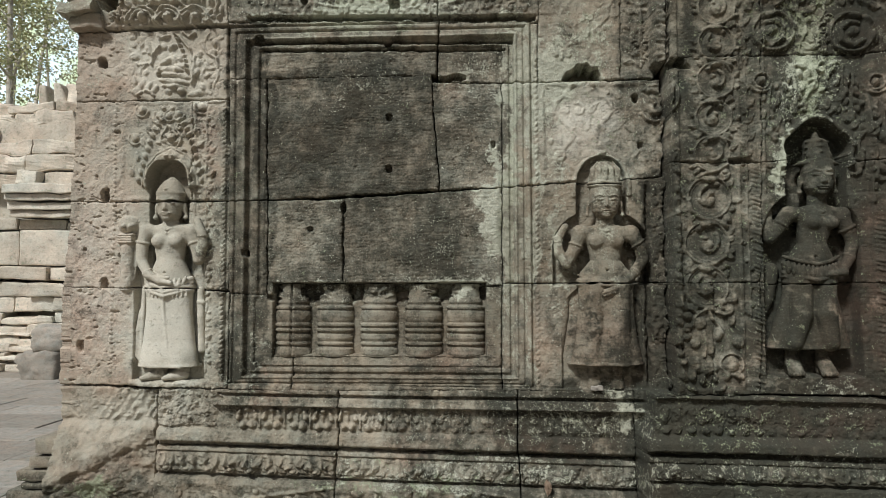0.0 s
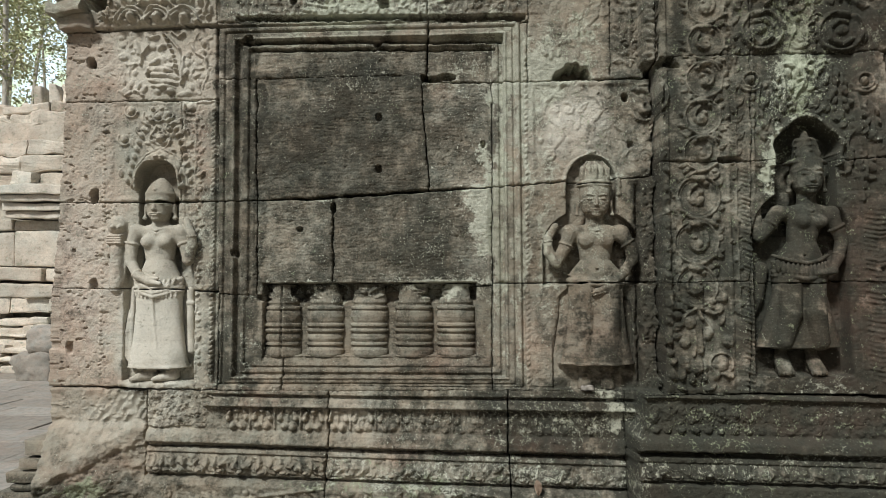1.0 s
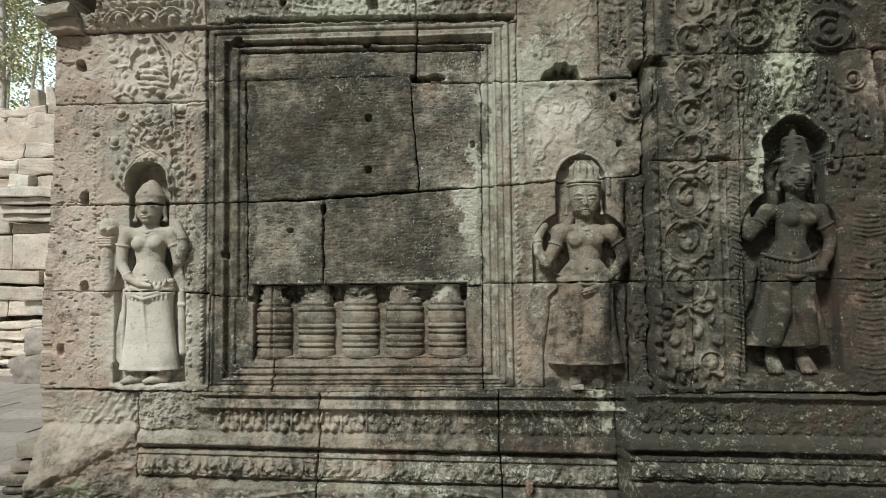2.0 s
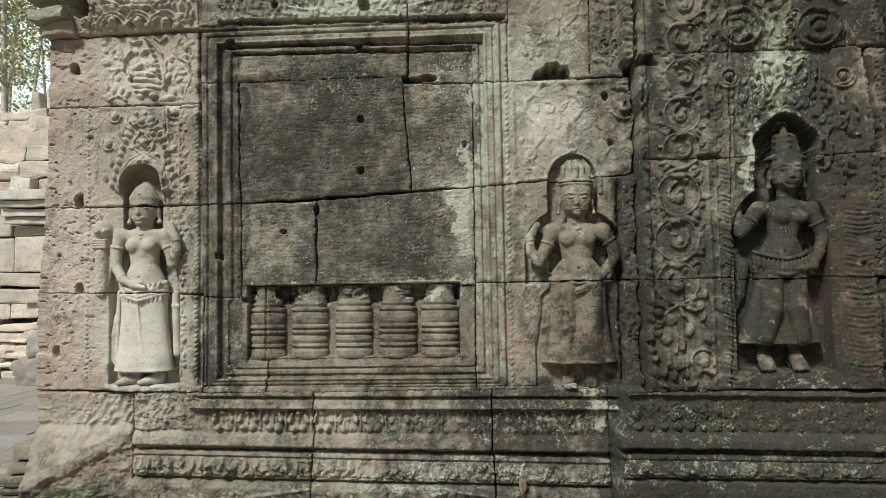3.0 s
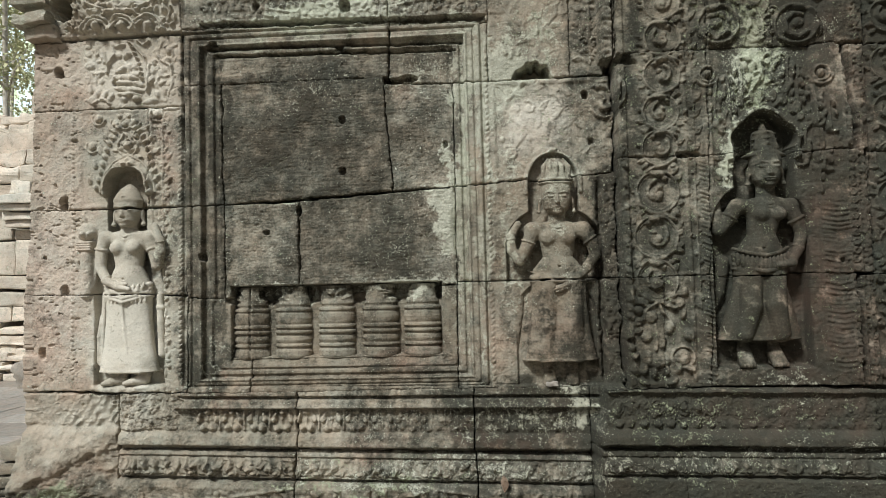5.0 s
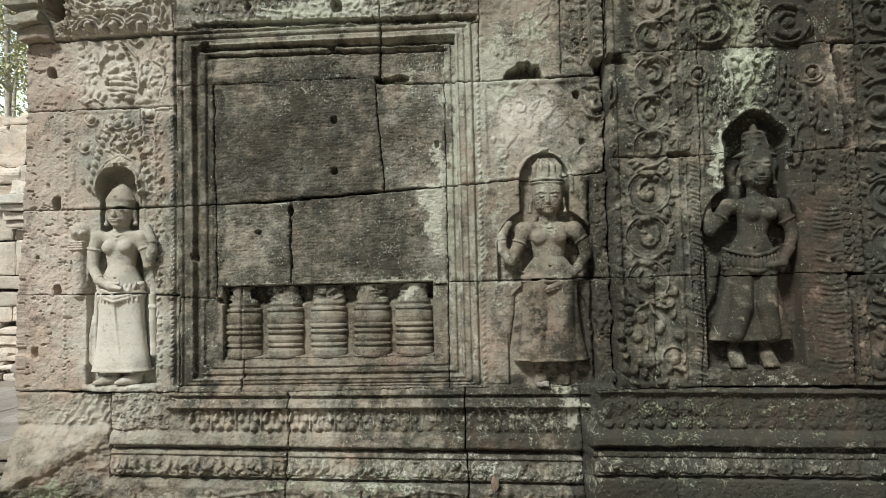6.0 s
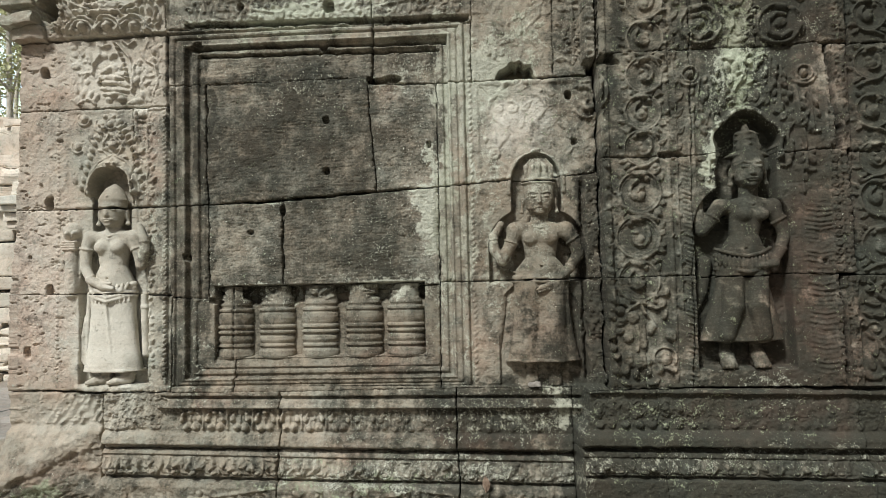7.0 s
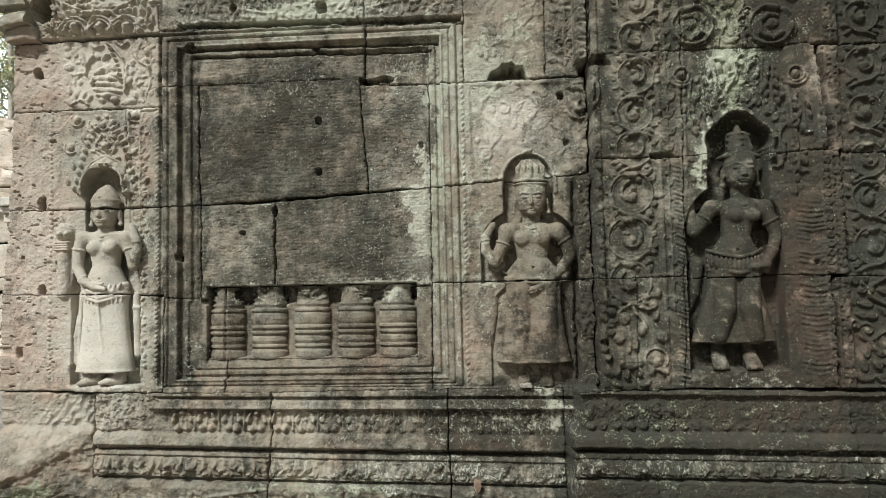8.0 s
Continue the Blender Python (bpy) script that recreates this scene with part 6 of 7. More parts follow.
    m.ball(xh, face - 0.014, zchin + 0.03 * hh, head * 0.3, 0.012, 0.012, 0.01)
    for s in (-1, 1):
        m.ball(xh + s * head * 1.04, d0 + 0.004, zchin + 0.5 * hh, 0.010, 0.016, 0.03, 0.005)
        m.limb([(xh + s * head * 1.1, d0 + 0.004, zchin + 0.35 * hh), (xh + s * head * 1.12, d0 + 0.006, zchin + 0.16 * hh)], (0.007, 0.008), 0.004)
        m.ball(xh + s * head * 1.12, d0 + 0.008, zchin + 0.08 * hh, 0.013, 0.012, 0.010, 0.004)
    # crown
    ch = zt - zc
    if crown == "cone":
        m.column([(zc - 0.012, xh, head * 1.04, d0 + 0.010, 0.060), (zc, xh, head * 1.07, d0 + 0.010, 0.062), (zc + 0.3 * ch, xh, head * 0.90, d0 + 0.006, 0.056), (zc + 0.7 * ch, xh, head * 0.58, d0, 0.040), (zt, xh, head * 0.14, d0 - 0.008, 0.012)], 0.006, 2.0)
        m.limb([(xh - head * 1.12, d0 + 0.012, zc - 0.002), (xh, d0 + 0.070, zc + 0.014), (xh + head * 1.12, d0 + 0.012, zc - 0.002)], (0.003, 0.005, 0.003), 0.006)
    elif crown == "tuft":
        m.column([(zc - 0.012, xh, head * 1.14, d0 + 0.008, 0.062), (zc + 0.10 * ch, xh, head * 1.16, d0 + 0.008, 0.064), (zc + 0.16 * ch, xh, head * 0.98, d0 + 0.004, 0.056), (zc + 0.75 * ch, xh, head * 0.92, d0, 0.050), (zt, xh, head * 0.45, d0 - 0.004, 0.030)], 0.006, 2.2)
        for i in range(-2, 3):
            m.limb([(xh + i * head * 0.40, d0 + 0.052 - 0.008 * abs(i), zc + 0.2 * ch), (xh + i * head * 0.40, d0 + 0.056 - 0.009 * abs(i), zc + 0.6 * ch), (xh + i * head * 0.24, d0 + 0.028, zt - 0.006)], (0.012, 0.013, 0.007), 0.004)
    else:
        m.column([(zc - 0.008, xh, head * 1.42, d0 + 0.0, 0.050), (zc + 0.000, xh, head * 1.38, d0 + 0.004, 0.056), (zc + 0.020, xh, head * 0.82, d0 + 0.004, 0.056), (zc + 0.070, xh, head * 0.72, d0, 0.050), (zc + 0.076, xh, head * 0.76, d0, 0.050), (zc + 0.098, xh, head * 0.72, d0, 0.046), (zt - 0.034, xh, head * 0.60, d0, 0.036),
                  (zt - 0.030, xh, head * 0.26, d0, 0.026), (zt, xh, head * 0.14, d0 - 0.004, 0.014)], 0.004, 2.0)
        for i in range(3):
            z = zc + 0.045 + 0.026 * i
            m.limb([(xh - head * (0.80 - 0.05 * i), d0 + 0.020, z), (xh, d0 + 0.058 - 0.004 * i, z + 0.003), (xh + head * (0.80 - 0.05 * i), d0 + 0.020, z)], (0.005, 0.006, 0.005), 0.003)
        for i in (-1, 0, 1):
            m.limb([(xh + i * head * 0.62, d0 + 0.045 - 0.012 * abs(i), zc + 0.03), (xh + i * head * 0.5, d0 + 0.044 - 0.012 * abs(i), zt - 0.05 - 0.015 * abs(i))], (0.013, 0.006), 0.004)
    # legs under the cloth
    for sd in ((-1, 1) if leg > 0 else ()):
        m.limb([(cx + sd * hip * 0.44, d0 + 0.018, zhip - 0.03), (cx + sd * hip * 0.46 + lean * 0.5, d0 + leg, zhem + 0.45 * (zhip - zhem)), (cx + sd * hem * 0.42 + lean, d0 + leg - 0.010, zhem + 0.03)], (0.052, 0.046, 0.042), 0.008)
    # belt with pendants and folds of the skirt
    for i, zz in enumerate((zhip + 0.006, zhip - 0.012)):
        m.limb([(cx - hip * 0.98, d0 + 0.01, zz + 0.018), (cx - hip * 0.5, d0 + 0.048, zz - 0.004), (cx, d0 + 0.066, zz - 0.014), (cx + hip * 0.5, d0 + 0.048, zz - 0.004), (cx + hip * 0.98, d0 + 0.01, zz + 0.018)], (0.006, 0.007, 0.008, 0.007, 0.006), 0.003)
    if sharp > 0.5:
        for i in range(3):                         # the rolled upper hem of the skirt, dipping in front
            m.limb([(cx - hip * 1.0, d0 + 0.012, zhip + 0.036 - 0.018 * i), (cx - hip * 0.55, d0 + 0.050, zhip + 0.004 - 0.018 * i), (cx, d0 + 0.066, zhip - 0.012 - 0.018 * i), (cx + hip * 0.55, d0 + 0.050, zhip + 0.004 - 0.018 * i), (cx + hip * 1.0, d0 + 0.012, zhip + 0.036 - 0.018 * i)],
                   (0.013 - 0.002 * i,) * 5, 0.002)
        for i in range(-5, 6):
            a = i / 5.5
            m.limb([(cx + a * hip * 0.95, d0 + 0.058 * math.sqrt(1 - a * a * 0.8), zhip - 0.018), (cx + a * hip * 0.97, d0 + 0.060 * math.sqrt(1 - a * a * 0.8), zhip - 0.046 - 0.012 * (1 - abs(a)))], (0.007, 0.004), 0.003)
        if crown == "tier":                        # a broad belt: a cord above, a band of petals, a beaded cord below
            for dz, rr in ((0.040, 0.008), (-0.030, 0.009)):
                m.limb([(cx - hip * 1.03, d0 + 0.016, zhip + dz + 0.026), (cx - hip * 0.55, d0 + 0.062, zhip + dz + 0.004), (cx, d0 + 0.078, zhip + dz - 0.010), (cx + hip * 0.55, d0 + 0.062, zhip + dz + 0.004), (cx + hip * 1.03, d0 + 0.016, zhip + dz + 0.026)], (rr,) * 5, 0.002)
            for i in range(-6, 7):
                a = i / 6.4
                m.ball(cx + a * hip, d0 + 0.014 + 0.060 * math.sqrt(1 - a * a * 0.9), zhip - 0.004 + 0.026 * a * a, 0.011, 0.009, 0.030, 0.002)
        if crown == "cone":
            for i in range(7):                     # petals of the belt, gathered to one side
                a = -0.35 + 0.19 * i
                m.ball(cx + a * hip, d0 + 0.062 * math.sqrt(max(0.1, 1 - a * a * 0.8)), zhip + 0.004 + 0.030 * a * a, 0.009, 0.008, 0.026, 0.002, -0.5 * a)
            m.limb([(cx - 0.01, d0 + 0.062, zhip - 0.02), (cx - 0.004, d0 + 0.046, zhem + 0.55 * (zhip - zhem)), (cx + 0.012, d0 + 0.044, zhem + 0.22 * (zhip - zhem))], (0.006, 0.003, 0.001), 0.012)
    m.limb([(cx - hem * 0.99 + lean, d0 - 0.02, zhem + 0.006), (cx - hem * 0.5 + lean, d0 + 0.046, zhem + 0.003), (cx + hem * 0.5 + lean, d0 + 0.046, zhem + 0.003), (cx + hem * 0.99 + lean, d0 - 0.02, zhem + 0.006)], (0.008, 0.008, 0.008, 0.008), 0.006)
    # ankles and feet
    if 0 < feet < 0.5:                             # only stubs of the ankles are left, with a block of each foot
        for s in (-1, 1):
            fx = cx + s * hem * 0.30 + lean
            m.column([(zfoot + 0.004, fx, 0.036, 0.018, 0.034), (zfoot + 0.055, fx, 0.032, 0.018, 0.030), (zfoot + 0.068, fx, 0.030, 0.016, 0.026), (zhem + 0.02, fx, 0.030, 0.016, 0.026)], 0.006, 3.2)
            m.limb([(fx - 0.034, 0.02, zfoot + 0.078), (fx, 0.046, zfoot + 0.076), (fx + 0.034, 0.02, zfoot + 0.078)], (0.007, 0.007, 0.007), 0.003)
    elif feet > 0:
        for s in (-1, 1):
            fx = cx + s * hem * 0.36 + lean
            m.limb([(fx, 0.03, zhem + 0.02), (fx, 0.03, zfoot + 0.02)], (0.026, 0.024), 0.006)
            for i in range(2):
                m.limb([(fx - 0.026, 0.035, zfoot + 0.045 + 0.014 * i), (fx, 0.062, zfoot + 0.042 + 0.014 * i), (fx + 0.026, 0.035, zfoot + 0.045 + 0.014 * i)], (0.006, 0.006, 0.006), 0.002)
            if feet > 1.5:                         # turned sideways
                m.limb([(fx + 0.020, 0.045, zfoot + 0.026), (fx - 0.030, 0.072, zfoot + 0.020), (fx - 0.066, 0.082, zfoot + 0.010)], (0.026, 0.019, 0.011), 0.006)
                m.limb([(fx - 0.006, 0.03, zfoot + 0.050), (fx + 0.030, 0.03, zfoot + 0.050)], (0.014, 0.014), 0.004, 2.2)
            else:
                for o in (-0.012, 0.014):
                    m.limb([(fx + o * 0.6, 0.040, zfoot + 0.066), (fx + s * 0.004 + o, 0.088, zfoot + 0.020)], (0.024, 0.021), 0.006)
                for i in range(5 if feet > 0.9 else 0):
                    m.ball(fx + s * 0.004 + (i - 2) * 0.0145, 0.104 - 0.003 * abs(i - 1.5), zfoot + 0.013, 0.0080, 0.014, 0.013, 0.002)
    for pts, radii in arms:
        m.limb(pts[:2], radii[:2], 0.022 if len(pts) >= 5 else 0.005)      # the upper arm melts into the shoulder
        m.limb(pts[1:], radii[1:], 0.006)
        if len(pts) >= 5:                          # an armlet on the upper arm, a bangle at the wrist
            for (pa, pb), t, rr in ((pts[:2], 0.8, radii[0]), (pts[-3:-1], 0.85, radii[-2])):
                c = [a + (b - a) * t for a, b in zip(pa, pb)]
                n = Vector([b - a for a, b in zip(pa, pb)]).normalized()
                e = n.cross(Vector((0, 1, 0))).normalized()
                ring = [(c[0] + rr * (e.x * math.cos(q)), c[1] + rr * math.sin(q), c[2] + rr * e.z * math.cos(q)) for q in (-0.3, 0.3, 0.9, 1.57, 2.2, 2.8, 3.4)]
                m.limb(ring, [0.006] * 7, 0.002)
    m.f += worn * 0.004
    for joint in joints:
        m.slot(*joint)
    return statue(m, yback, label, 0.0004 + 0.0012 * worn, lighten)


D = 0.06


def arm(r0, *pts):
    """An arm from shoulder to hand; radii taper."""
    n = len(pts)
    return (list(pts), [0.93 * r0 * (1 - 0.42 * i / max(1, n - 1)) for i in range(n)])


# pale figure of the corner pilaster
figure(Y0 + 0.062, -1.523, 2.132, 2.050, 2.028, 1.924, 1.888, 1.815, 1.724, 1.599, 1.209, 1.144,
       0.067, 0.126, 0.067, 0.113, 0.151,
       [arm(0.034, (-1.644, D, 1.872), (-1.659, D + 0.01, 1.794), (-1.655, D + 0.02, 1.716), (-1.608, D + 0.05, 1.655), (-1.539, D + 0.066, 1.621)),
        arm(0.018, (-1.544, D + 0.07, 1.624), (-1.487, D + 0.072, 1.613)),
        arm(0.013, (-1.545, D + 0.07, 1.638), (-1.496, D + 0.075, 1.638)),
        arm(0.034, (-1.421, D, 1.865), (-1.394, D, 1.793), (-1.376, D + 0.01, 1.726), (-1.352, D + 0.02, 1.792), (-1.356, D + 0.02, 1.848), (-1.391, D, 1.915)),
        ([(-1.662, 0.030, 1.590), (-1.668, 0.032, 1.450), (-1.672, 0.032, 1.260)], [0.012, 0.013, 0.013]),
        ([(-1.678, 0.028, 1.480), (-1.690, 0.032, 1.380), (-1.693, 0.030, 1.262), (-1.672, 0.032, 1.236)], [0.010, 0.014, 0.014, 0.012]),
        ([(-1.378, 0.034, 1.580), (-1.374, 0.036, 1.450), (-1.366, 0.034, 1.290)], [0.018, 0.018, 0.020]),
        ([(-1.380, 0.044, 1.520), (-1.362, 0.044, 1.518)], [0.014, 0.012])],
       "cone", "pale sandstone relief figure in long skirt and pointed crown", feet=2.0, lighten=0.08, leg=0.0, joints=((2.004, 0.0062, -1.592, -1.452, 0.002), (1.586, 0.0028, -1.66, -1.38, 0.001)))
# worn figure beside the window
figure(Y0 + 0.040, 0.572, 2.178, 2.065, 2.025, 1.917, 1.867, 1.803, 1.712, 1.622, 1.229, 1.109,
       0.073, 0.151, 0.073, 0.132, 0.177,
       [arm(0.036, (0.458, D, 1.846), (0.431, D, 1.771), (0.393, D, 1.702), (0.357, D, 1.750), (0.352, D - 0.01, 1.812), (0.390, D - 0.02, 1.873)),
        arm(0.038, (0.690, D, 1.839), (0.731, D, 1.780), (0.745, D, 1.717), (0.700, D + 0.02, 1.655), (0.640, D + 0.04, 1.600)),
        arm(0.021, (0.640, D + 0.048, 1.592), (0.565, D + 0.055, 1.572)),
        arm(0.012, (0.610, D + 0.060, 1.583), (0.545, D + 0.062, 1.560)),
        arm(0.012, (0.615, D + 0.056, 1.572), (0.553, D + 0.056, 1.549)),
        ([(0.387, 0.01, 1.585), (0.375, 0.01, 1.452), (0.352, 0.01, 1.294)], [0.03, 0.032, 0.03])],
       "tuft", "worn reddish sandstone relief figure with lichen on its face", feet=0.4, worn=0.45, sharp=0.3, joints=((1.607, 0.0040, 0.34, 0.53, 0.002), (1.607, 0.0025, 0.53, 0.76, 0.001), (2.066, 0.0025, 0.48, 0.70, 0.001)))
# dark figure of the bay
figure(Y0 - BAY + 0.10, 1.459, 2.285, 2.140, 2.117, 2.004, 1.938, 1.873, 1.783, 1.658, 1.317, 1.196,
       0.070, 0.137, 0.062, 0.116, 0.185,
       [arm(0.037, (1.366, D, 1.914), (1.326, D, 1.854), (1.288, D, 1.809), (1.273, D, 1.885), (1.275, D - 0.01, 1.970), (1.306, D - 0.01, 2.036)),
        ([(1.306, D - 0.01, 2.016), (1.341, D - 0.01, 2.066), (1.352, D - 0.01, 2.096)], [0.018, 0.014, 0.020]),
        arm(0.037, (1.599, D, 1.897), (1.631, D, 1.837), (1.646, D, 1.782), (1.617, D + 0.02, 1.713), (1.582, D + 0.04, 1.663)),
        arm(0.02, (1.582, D + 0.05, 1.653), (1.509, D + 0.07, 1.643)),
        ([(1.306, 0.012, 1.664), (1.283, 0.014, 1.534), (1.235, 0.008, 1.385)], [0.034, 0.030, 0.010])],
       "tier", "dark sandstone relief figure in a lobed niche with tiered crown", feet=1.0, hx=0.040, lean=-0.016, lighten=0.11, leg=0.044, joints=((1.600, 0.0026, 1.28, 1.64, 0.001),))

# ---- ground, far gallery, trees ----
ground = finish("ground", box_bm(-300, 300, -300, 300, -0.3, 0.0), EARTH)
tagged(ground, "packed pale earth of the temple courtyard", "ground", kind="structure")


def far_blocks(parent, x0, x1, y, z0, z1, course, seed, depth=0.5, name="stone_block", rough=1.0):
    q = random.Random(seed)
    z = z0
    while z < z1 - 0.05:
        h = min(course * q.uniform(0.75, 1.25), z1 - z)
        x = x0 - q.uniform(0, 0.6)
        while x < x1 - 0.1:
            w = min(q.uniform(0.4, 1.1), x1 - x)
            o = q.uniform(-0.09, 0.09) * rough
            drop = q.choice((0.0, 0.0, 0.0, 0.05, 0.12)) * rough
            bm = box_bm(x + 0.004, x + w - 0.004, y + o, y + depth, z + 0.002, z + h - 0.004 - min(drop, h * 0.4), 0.04)
            bmesh.ops.subdivide_edges(bm, edges=[e for e in bm.edges if e.calc_length() > 0.15], cuts=3, use_grid_fill=True)
            for v in bm.verts:
                v.co += (noise.noise_vector(v.co * 1.6) * 0.05 + noise.noise_vector(v.co * 5) * 0.028) * rough
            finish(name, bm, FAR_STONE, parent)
            x += w
        z += h


q = random.Random(3)
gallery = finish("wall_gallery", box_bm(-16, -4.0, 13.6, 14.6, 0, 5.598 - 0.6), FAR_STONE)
tagged(gallery, "sunlit ruined sandstone gallery wall across the courtyard", "wall", kind="structure")
far_blocks(gallery, -11.5, -5.8, 13.0, 0.0, 2.0, 0.27, 5)
far_blocks(gallery, -11.5, -5.8, 13.08, 2.0, 2.946, 0.62, 6, rough=0.6)
for za, zb, o in ((2.946, 3.091, -0.08), (3.091, 3.247, -0.16), (3.270, 3.393, -0.24), (3.393, 3.584, -0.32)):
    bm = box_bm(-9.272, -4.2, 13.0 + o, 13.5, za, zb - 0.01, 0.02)
    bmesh.ops.subdivide_edges(bm, edges=[e for e in bm.edges if e.calc_length() > 1.0], cuts=40, use_grid_fill=True)
    for v in bm.verts:
        v.co += noise.noise_vector(v.co * 3.0) * 0.035
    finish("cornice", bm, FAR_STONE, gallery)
for i in range(6):
    za, zb = 3.584 + 0.33 * i, 3.584 + 0.33 * (i + 1)
    far_blocks(gallery, -11.5, -5.8, 13.2 + 0.13 * i, za, zb, 0.33, 60 + i, rough=1.7)
for i in range(13):                              # broken pointed finials along the ridge, highest beyond the corner
    x = -11.0 + i * 0.30 + q.uniform(-0.08, 0.08)
    w, h = q.uniform(0.20, 0.40), q.choice((0.05, 0.15, 0.25)) + (q.uniform(0.35, 0.85) if x > -9.5 else 0.0)
    bm = box_bm(x, x + w, 13.95, 14.4, 5.598 - 0.4, 5.427 - 0.15 + h, 0.06)
    bmesh.ops.subdivide_edges(bm, edges=[e for e in bm.edges if e.calc_length() > 0.15], cuts=3, use_grid_fill=True)
    for v in bm.verts:
        up_t = max(0.0, (v.co.z - 5.598 + 0.4) / (h + 0.25))
        v.co.x += (x + w * q.uniform(0.45, 0.55) - v.co.x) * 0.6 * up_t
        v.co += noise.noise_vector(v.co * 3) * 0.09
    finish("ridge_stone", bm, FAR_STONE, gallery, smooth=True)

# wall added out of view beyond the bay, to cut the sky light on it
wall_side = finish("wall_side", box_bm(2.75, 3.6, -7.0, 3.4, 0, 6.5), PAVING)
tagged(wall_side, "plain unseen wall added to shade the bay and close the court", "wall", kind="structure")

# stepped mouldings of the base, returning round the corner
corner_base = new("corner_base")
tagged(corner_base, "stepped sandstone base mouldings returning round the wall's corner", "moulding", kind="structure")
q = random.Random(8)
for xa, za, xb, zb in ((-2.175, 0.864, -2.013, 0.787), (-2.200, 0.774, -2.017, 0.720), (-2.258, 0.711, -2.032, 0.655), (-2.231, 0.649, -2.031, 0.617), (-2.309, 0.611, -2.024, 0.366)):
    bm = box_bm(xa, xb, Y0 - 0.02, Y0 + 0.9, zb, za, 0.012)
    bmesh.ops.subdivide_edges(bm, edges=bm.edges, cuts=4, use_grid_fill=True)
    for v in bm.verts:
        n = noise.noise_vector(v.co * 14)
        v.co += Vector((n.x, n.y, n.z * 0.6)) * 0.010
    ob = finish("moulding_stone", bm, STONE, corner_base, smooth=True)
    xs = np.array([v.co.x for v in ob.data.vertices])
    zs = np.array([v.co.z for v in ob.data.vertices])
    marks(ob.data, xs, zs)


def boulder(x, y, z, rx, ry, rz, seed, material, label):
    bm = bmesh.new()
    bmesh.ops.create_icosphere(bm, subdivisions=4, radius=1.0)
    o = Vector((seed * 3.1, seed * 1.7, 0))
    for v in bm.verts:
        c = v.co.copy()
        m = max(abs(c.x), abs(c.y), abs(c.z))
        c = c.lerp(c / m * 0.84, 0.8)
        c *= 1 + 0.22 * noise.noise(c * 1.3 + o) + 0.09 * noise.noise(c * 4 + o)
        v.co = Vector((x + c.x * rx, y + c.y * ry, z + c.z * rz))
    ob = finish("fallen_stone", bm, material, smooth=True)
    return tagged(ob, label, "rock", "fallen stones")


boulder(-7.42, 11.4, 0.24, 0.40, 0.36, 0.30, 1, PAVING, "fallen brown sandstone block lying on the pavement")
boulder(-7.30, 11.45, 0.70, 0.36, 0.30, 0.26, 2, PAVING, "reddish stone block stacked on a fallen one")

# stone paving of the court
pavement = finish("pavement", box_bm(-14, -1.9, 3.9, 12.2, -0.2, 0.012), PAVING)
tagged(pavement, "worn grey stone paving of the temple court", "pavement", kind="structure")
q = random.Random(12)
y = 4.0
while y < 12.0:
    d = q.uniform(0.5, 0.9)
    x = -11.0 + q.uniform(0, 0.5)
    while x < -2.6:
        w = q.uniform(0.8, 1.6)
        finish("paving_slab", box_bm(x + 0.005, x + w - 0.005, y + 0.005, y + d - 0.005, 0.0, 0.035 + q.uniform(0, 0.010), 0.012), PAVING, pavement)
        x += w
    y += d

# steps at the gallery's foot
for i in range(4):
    far_blocks(gallery, -13, -5, 12.9 - 0.16 * i, 0.02, 0.9 - 0.2 * i, 0.2, 30 + i, 0.3, "step_stone")


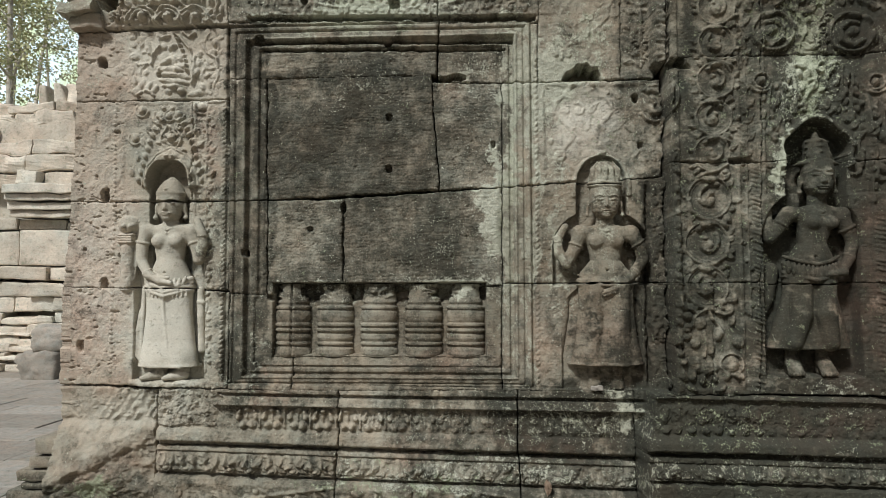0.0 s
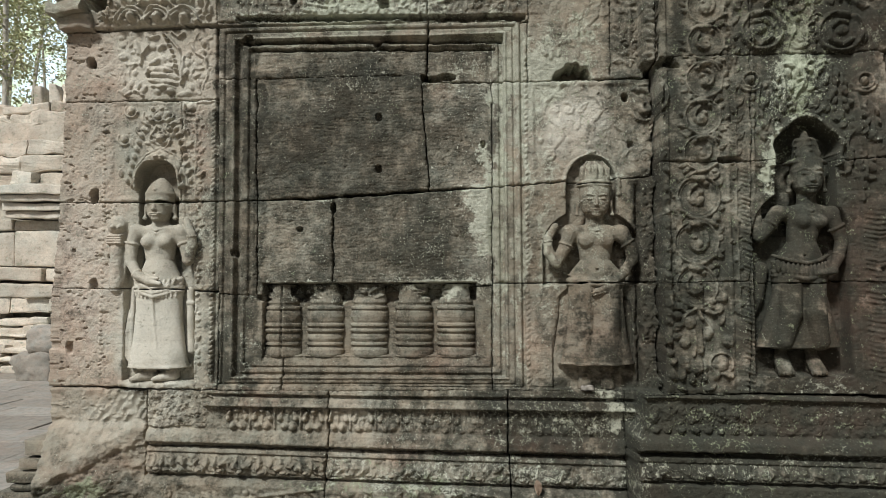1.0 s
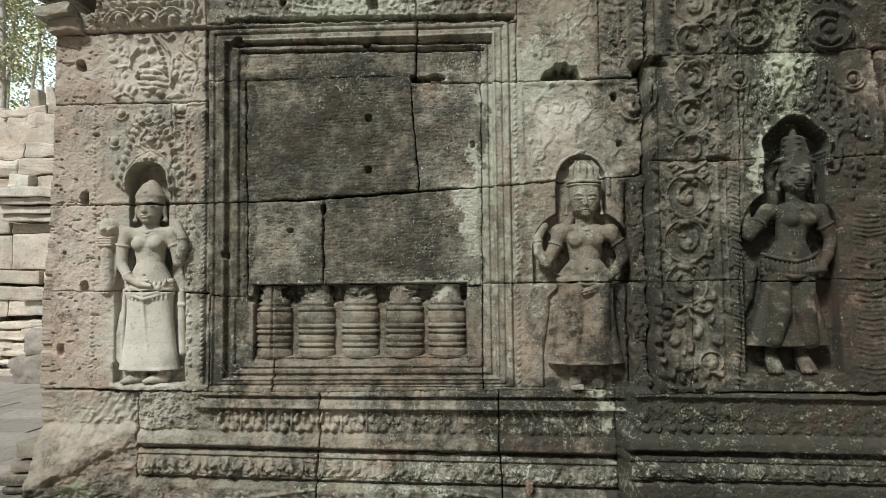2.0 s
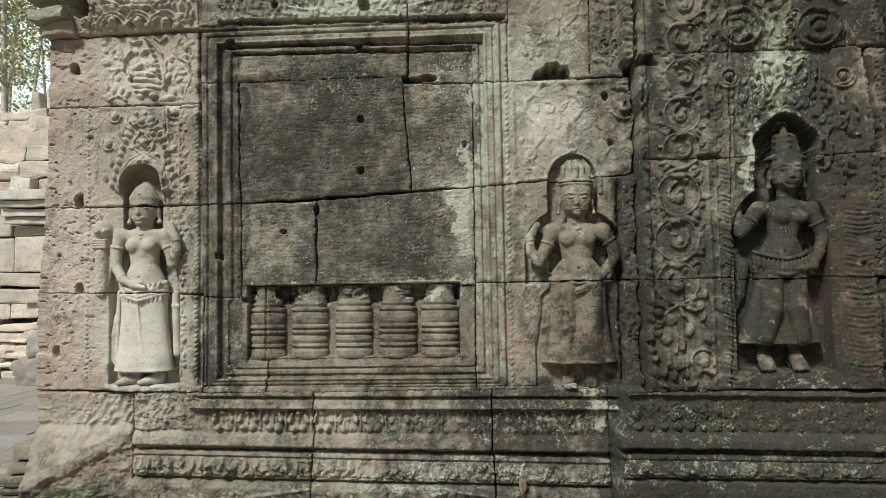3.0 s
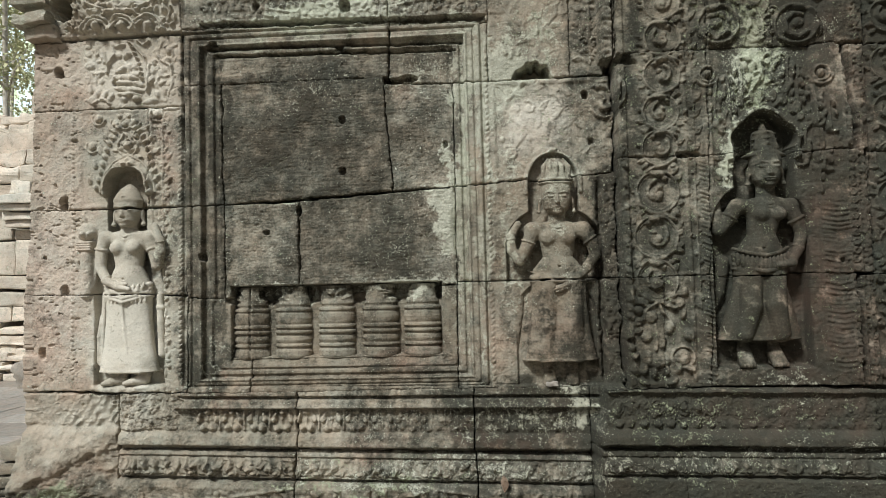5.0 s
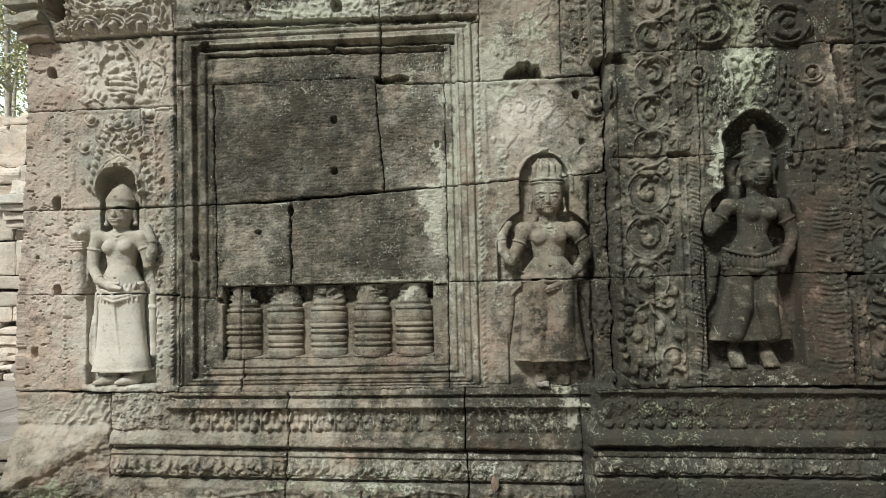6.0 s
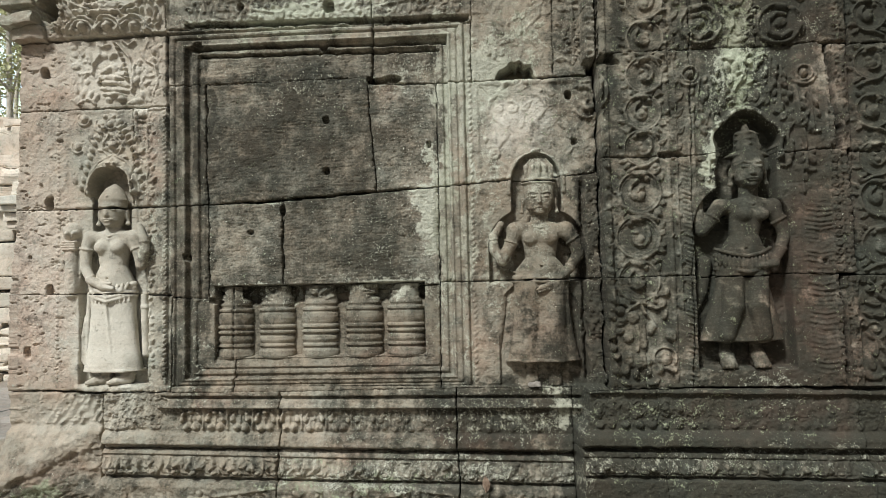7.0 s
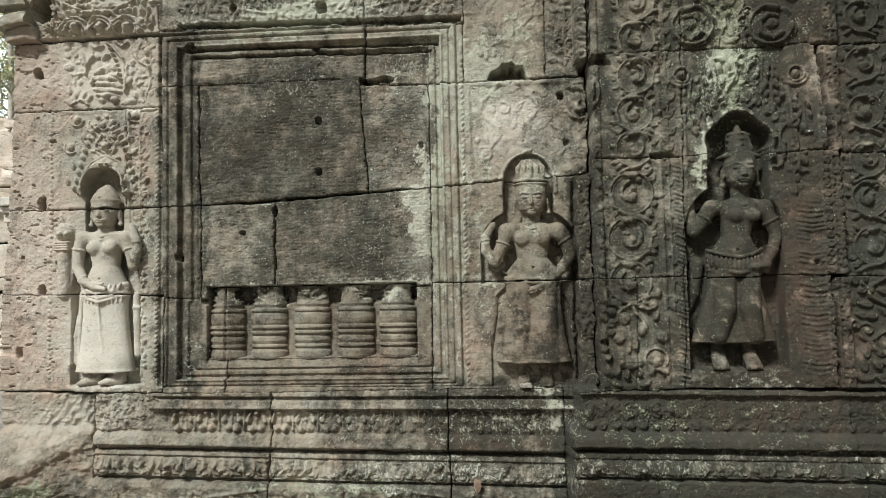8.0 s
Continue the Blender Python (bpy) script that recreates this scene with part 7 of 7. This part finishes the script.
def tree(x, y, height, spread, seed, label):
    q = random.Random(seed)
    root = new("tree")
    root.location = (x, y, 0)
    bm = bmesh.new()

    def limb(a, b, ra, rb, cuts=5):
        ring0 = None
        bend = Vector((q.uniform(-1, 1), q.uniform(-1, 1), 0)) * (b - a).length * 0.06
        for i in range(cuts + 1):
            t = i / cuts
            c = a.lerp(b, t) + bend * math.sin(t * math.pi)
            rr = ra + (rb - ra) * t
            ring = [bm.verts.new(c + Vector((math.cos(k * 1.0472) * rr, math.sin(k * 1.0472) * rr, 0))) for k in range(6)]
            if ring0:
                for k in range(6):
                    bm.faces.new((ring0[k], ring0[(k + 1) % 6], ring[(k + 1) % 6], ring[k]))
            ring0 = ring

    top = Vector((q.uniform(-0.6, 0.6), q.uniform(-0.6, 0.6), height))
    limb(Vector((0, 0, 0)), top, 0.17, 0.05, 9)
    ends = []
    for i in range(16):
        t = q.uniform(0.25, 0.98)
        a = q.uniform(0, 6.3)
        s = top * t
        e = s + Vector((math.cos(a), math.sin(a), q.uniform(0.2, 0.8))) * spread * q.uniform(0.4, 1.0)
        limb(s, e, 0.05, 0.015, 4)
        ends.append((s, e))
    finish("trunk", bm, BARK, root, smooth=True)
    n = 5200
    vs, fs = [], []
    for i in range(n):
        s, e = q.choice(ends)
        c = s.lerp(e, q.uniform(0.35, 1.15)) + Vector([q.gauss(0, 0.35) for _ in range(3)])
        a, b = q.uniform(0, 6.3), q.uniform(-0.7, 0.7)
        u = Vector((math.cos(a), math.sin(a), b)).normalized()
        w = u.cross(Vector((q.uniform(-1, 1), q.uniform(-1, 1), q.uniform(-1, 1)))).normalized()
        L, W = q.uniform(0.08, 0.17), q.uniform(0.03, 0.06)
        k = len(vs)
        vs += [c, c + u * L * 0.5 + w * W, c + u * L, c + u * L * 0.5 - w * W]
        fs.append((k, k + 1, k + 2, k + 3))
    me = bpy.data.meshes.new("crown")
    me.from_pydata(vs, [], fs)
    me.materials.append(LEAF)
    crown = new("crown", me)
    crown.parent = root
    return tagged(root, label, "tree", "trees behind the gallery")


for i, (x, y, h, s) in enumerate(((-16.5, 22, 13, 2.6), (-14.2, 20, 14, 2.4), (-12.6, 23, 12, 2.4), (-18.5, 27, 15, 3.0), (-15.2, 30, 15, 3.2), (-20.0, 31, 16, 3.4), (-22.5, 33, 15, 3.2), (-17.5, 35, 17, 3.6), (-13.0, 27, 13, 2.8))):
    tree(x, y, h, s, 40 + i, "slender pale-barked tree with thin sunlit green foliage")

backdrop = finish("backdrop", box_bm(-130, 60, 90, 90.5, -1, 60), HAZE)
tagged(backdrop, "bright hazy sky seen between far trees", "backdrop", kind="structure")

# broken nose of the cornice at the corner
for xa, za, xb, zb, ya in ((-2.090, 3.072, -1.905, 3.034, 0.09), (-2.075, 2.988, -1.890, 2.932, 0.10), (-2.035, 2.934, -1.870, 2.866, 0.055), (-2.082, 3.268, -1.957, 3.104, 0.06), (-2.040, 3.110, -1.930, 2.960, 0.0)):
    bm = box_bm(xa, xb, Y0 - ya, Y0 + 0.25, zb, za, 0.008)
    bmesh.ops.subdivide_edges(bm, edges=bm.edges, cuts=8, use_grid_fill=True)
    for v in bm.verts:
        v.co += noise.noise_vector(v.co * 9) * 0.014 + noise.noise_vector(v.co * 34) * 0.007 + noise.noise_vector(v.co * 90) * 0.003
    ob = finish("cornice_stone", bm, STONE, wall_main, smooth=True)
    marks(ob.data, np.array([v.co.x for v in ob.data.vertices]), np.array([v.co.z for v in ob.data.vertices]), -0.10)

# a dead leaf caught on the base, and a pale chip at the worn figure's feet
lx, lz = 0.286, 0.678
bm = bmesh.new()
rows = []
for i in range(9):
    t = i / 8
    w = 0.017 * math.sin(math.pi * t ** 0.8) + 0.0008
    zc, yc = lz + 0.075 * (0.5 - t), Y0 - 0.075 - 0.012 * math.sin(t * 3)
    rows.append([bm.verts.new((lx + 0.006 * math.sin(t * 2.5) + sx * w, yc + 0.006 * abs(sx), zc)) for sx in (-1, 0, 1)])
for a, b in zip(rows, rows[1:]):
    for i in range(2):
        bm.faces.new((a[i], a[i + 1], b[i + 1], b[i]))
bmesh.ops.solidify(bm, geom=bm.faces[:], thickness=0.001)
tagged(finish("dead_leaf", bm, DRY_LEAF, smooth=True), "single dry brown leaf caught on the stone base", "leaf")
cx1, cz1 = 0.525, 1.122
bm = box_bm(cx1 - 0.026, cx1 + 0.026, Y0 - 0.034, Y0 + 0.02, cz1 - 0.012, cz1 + 0.008, 0.006)
bmesh.ops.subdivide_edges(bm, edges=bm.edges, cuts=3, use_grid_fill=True)
for v in bm.verts:
    v.co += noise.noise_vector(v.co * 40) * 0.010
tagged(finish("stone_chip", bm, PALE_CHIP, smooth=True), "small pale broken stone chip resting on the ledge", "stone")
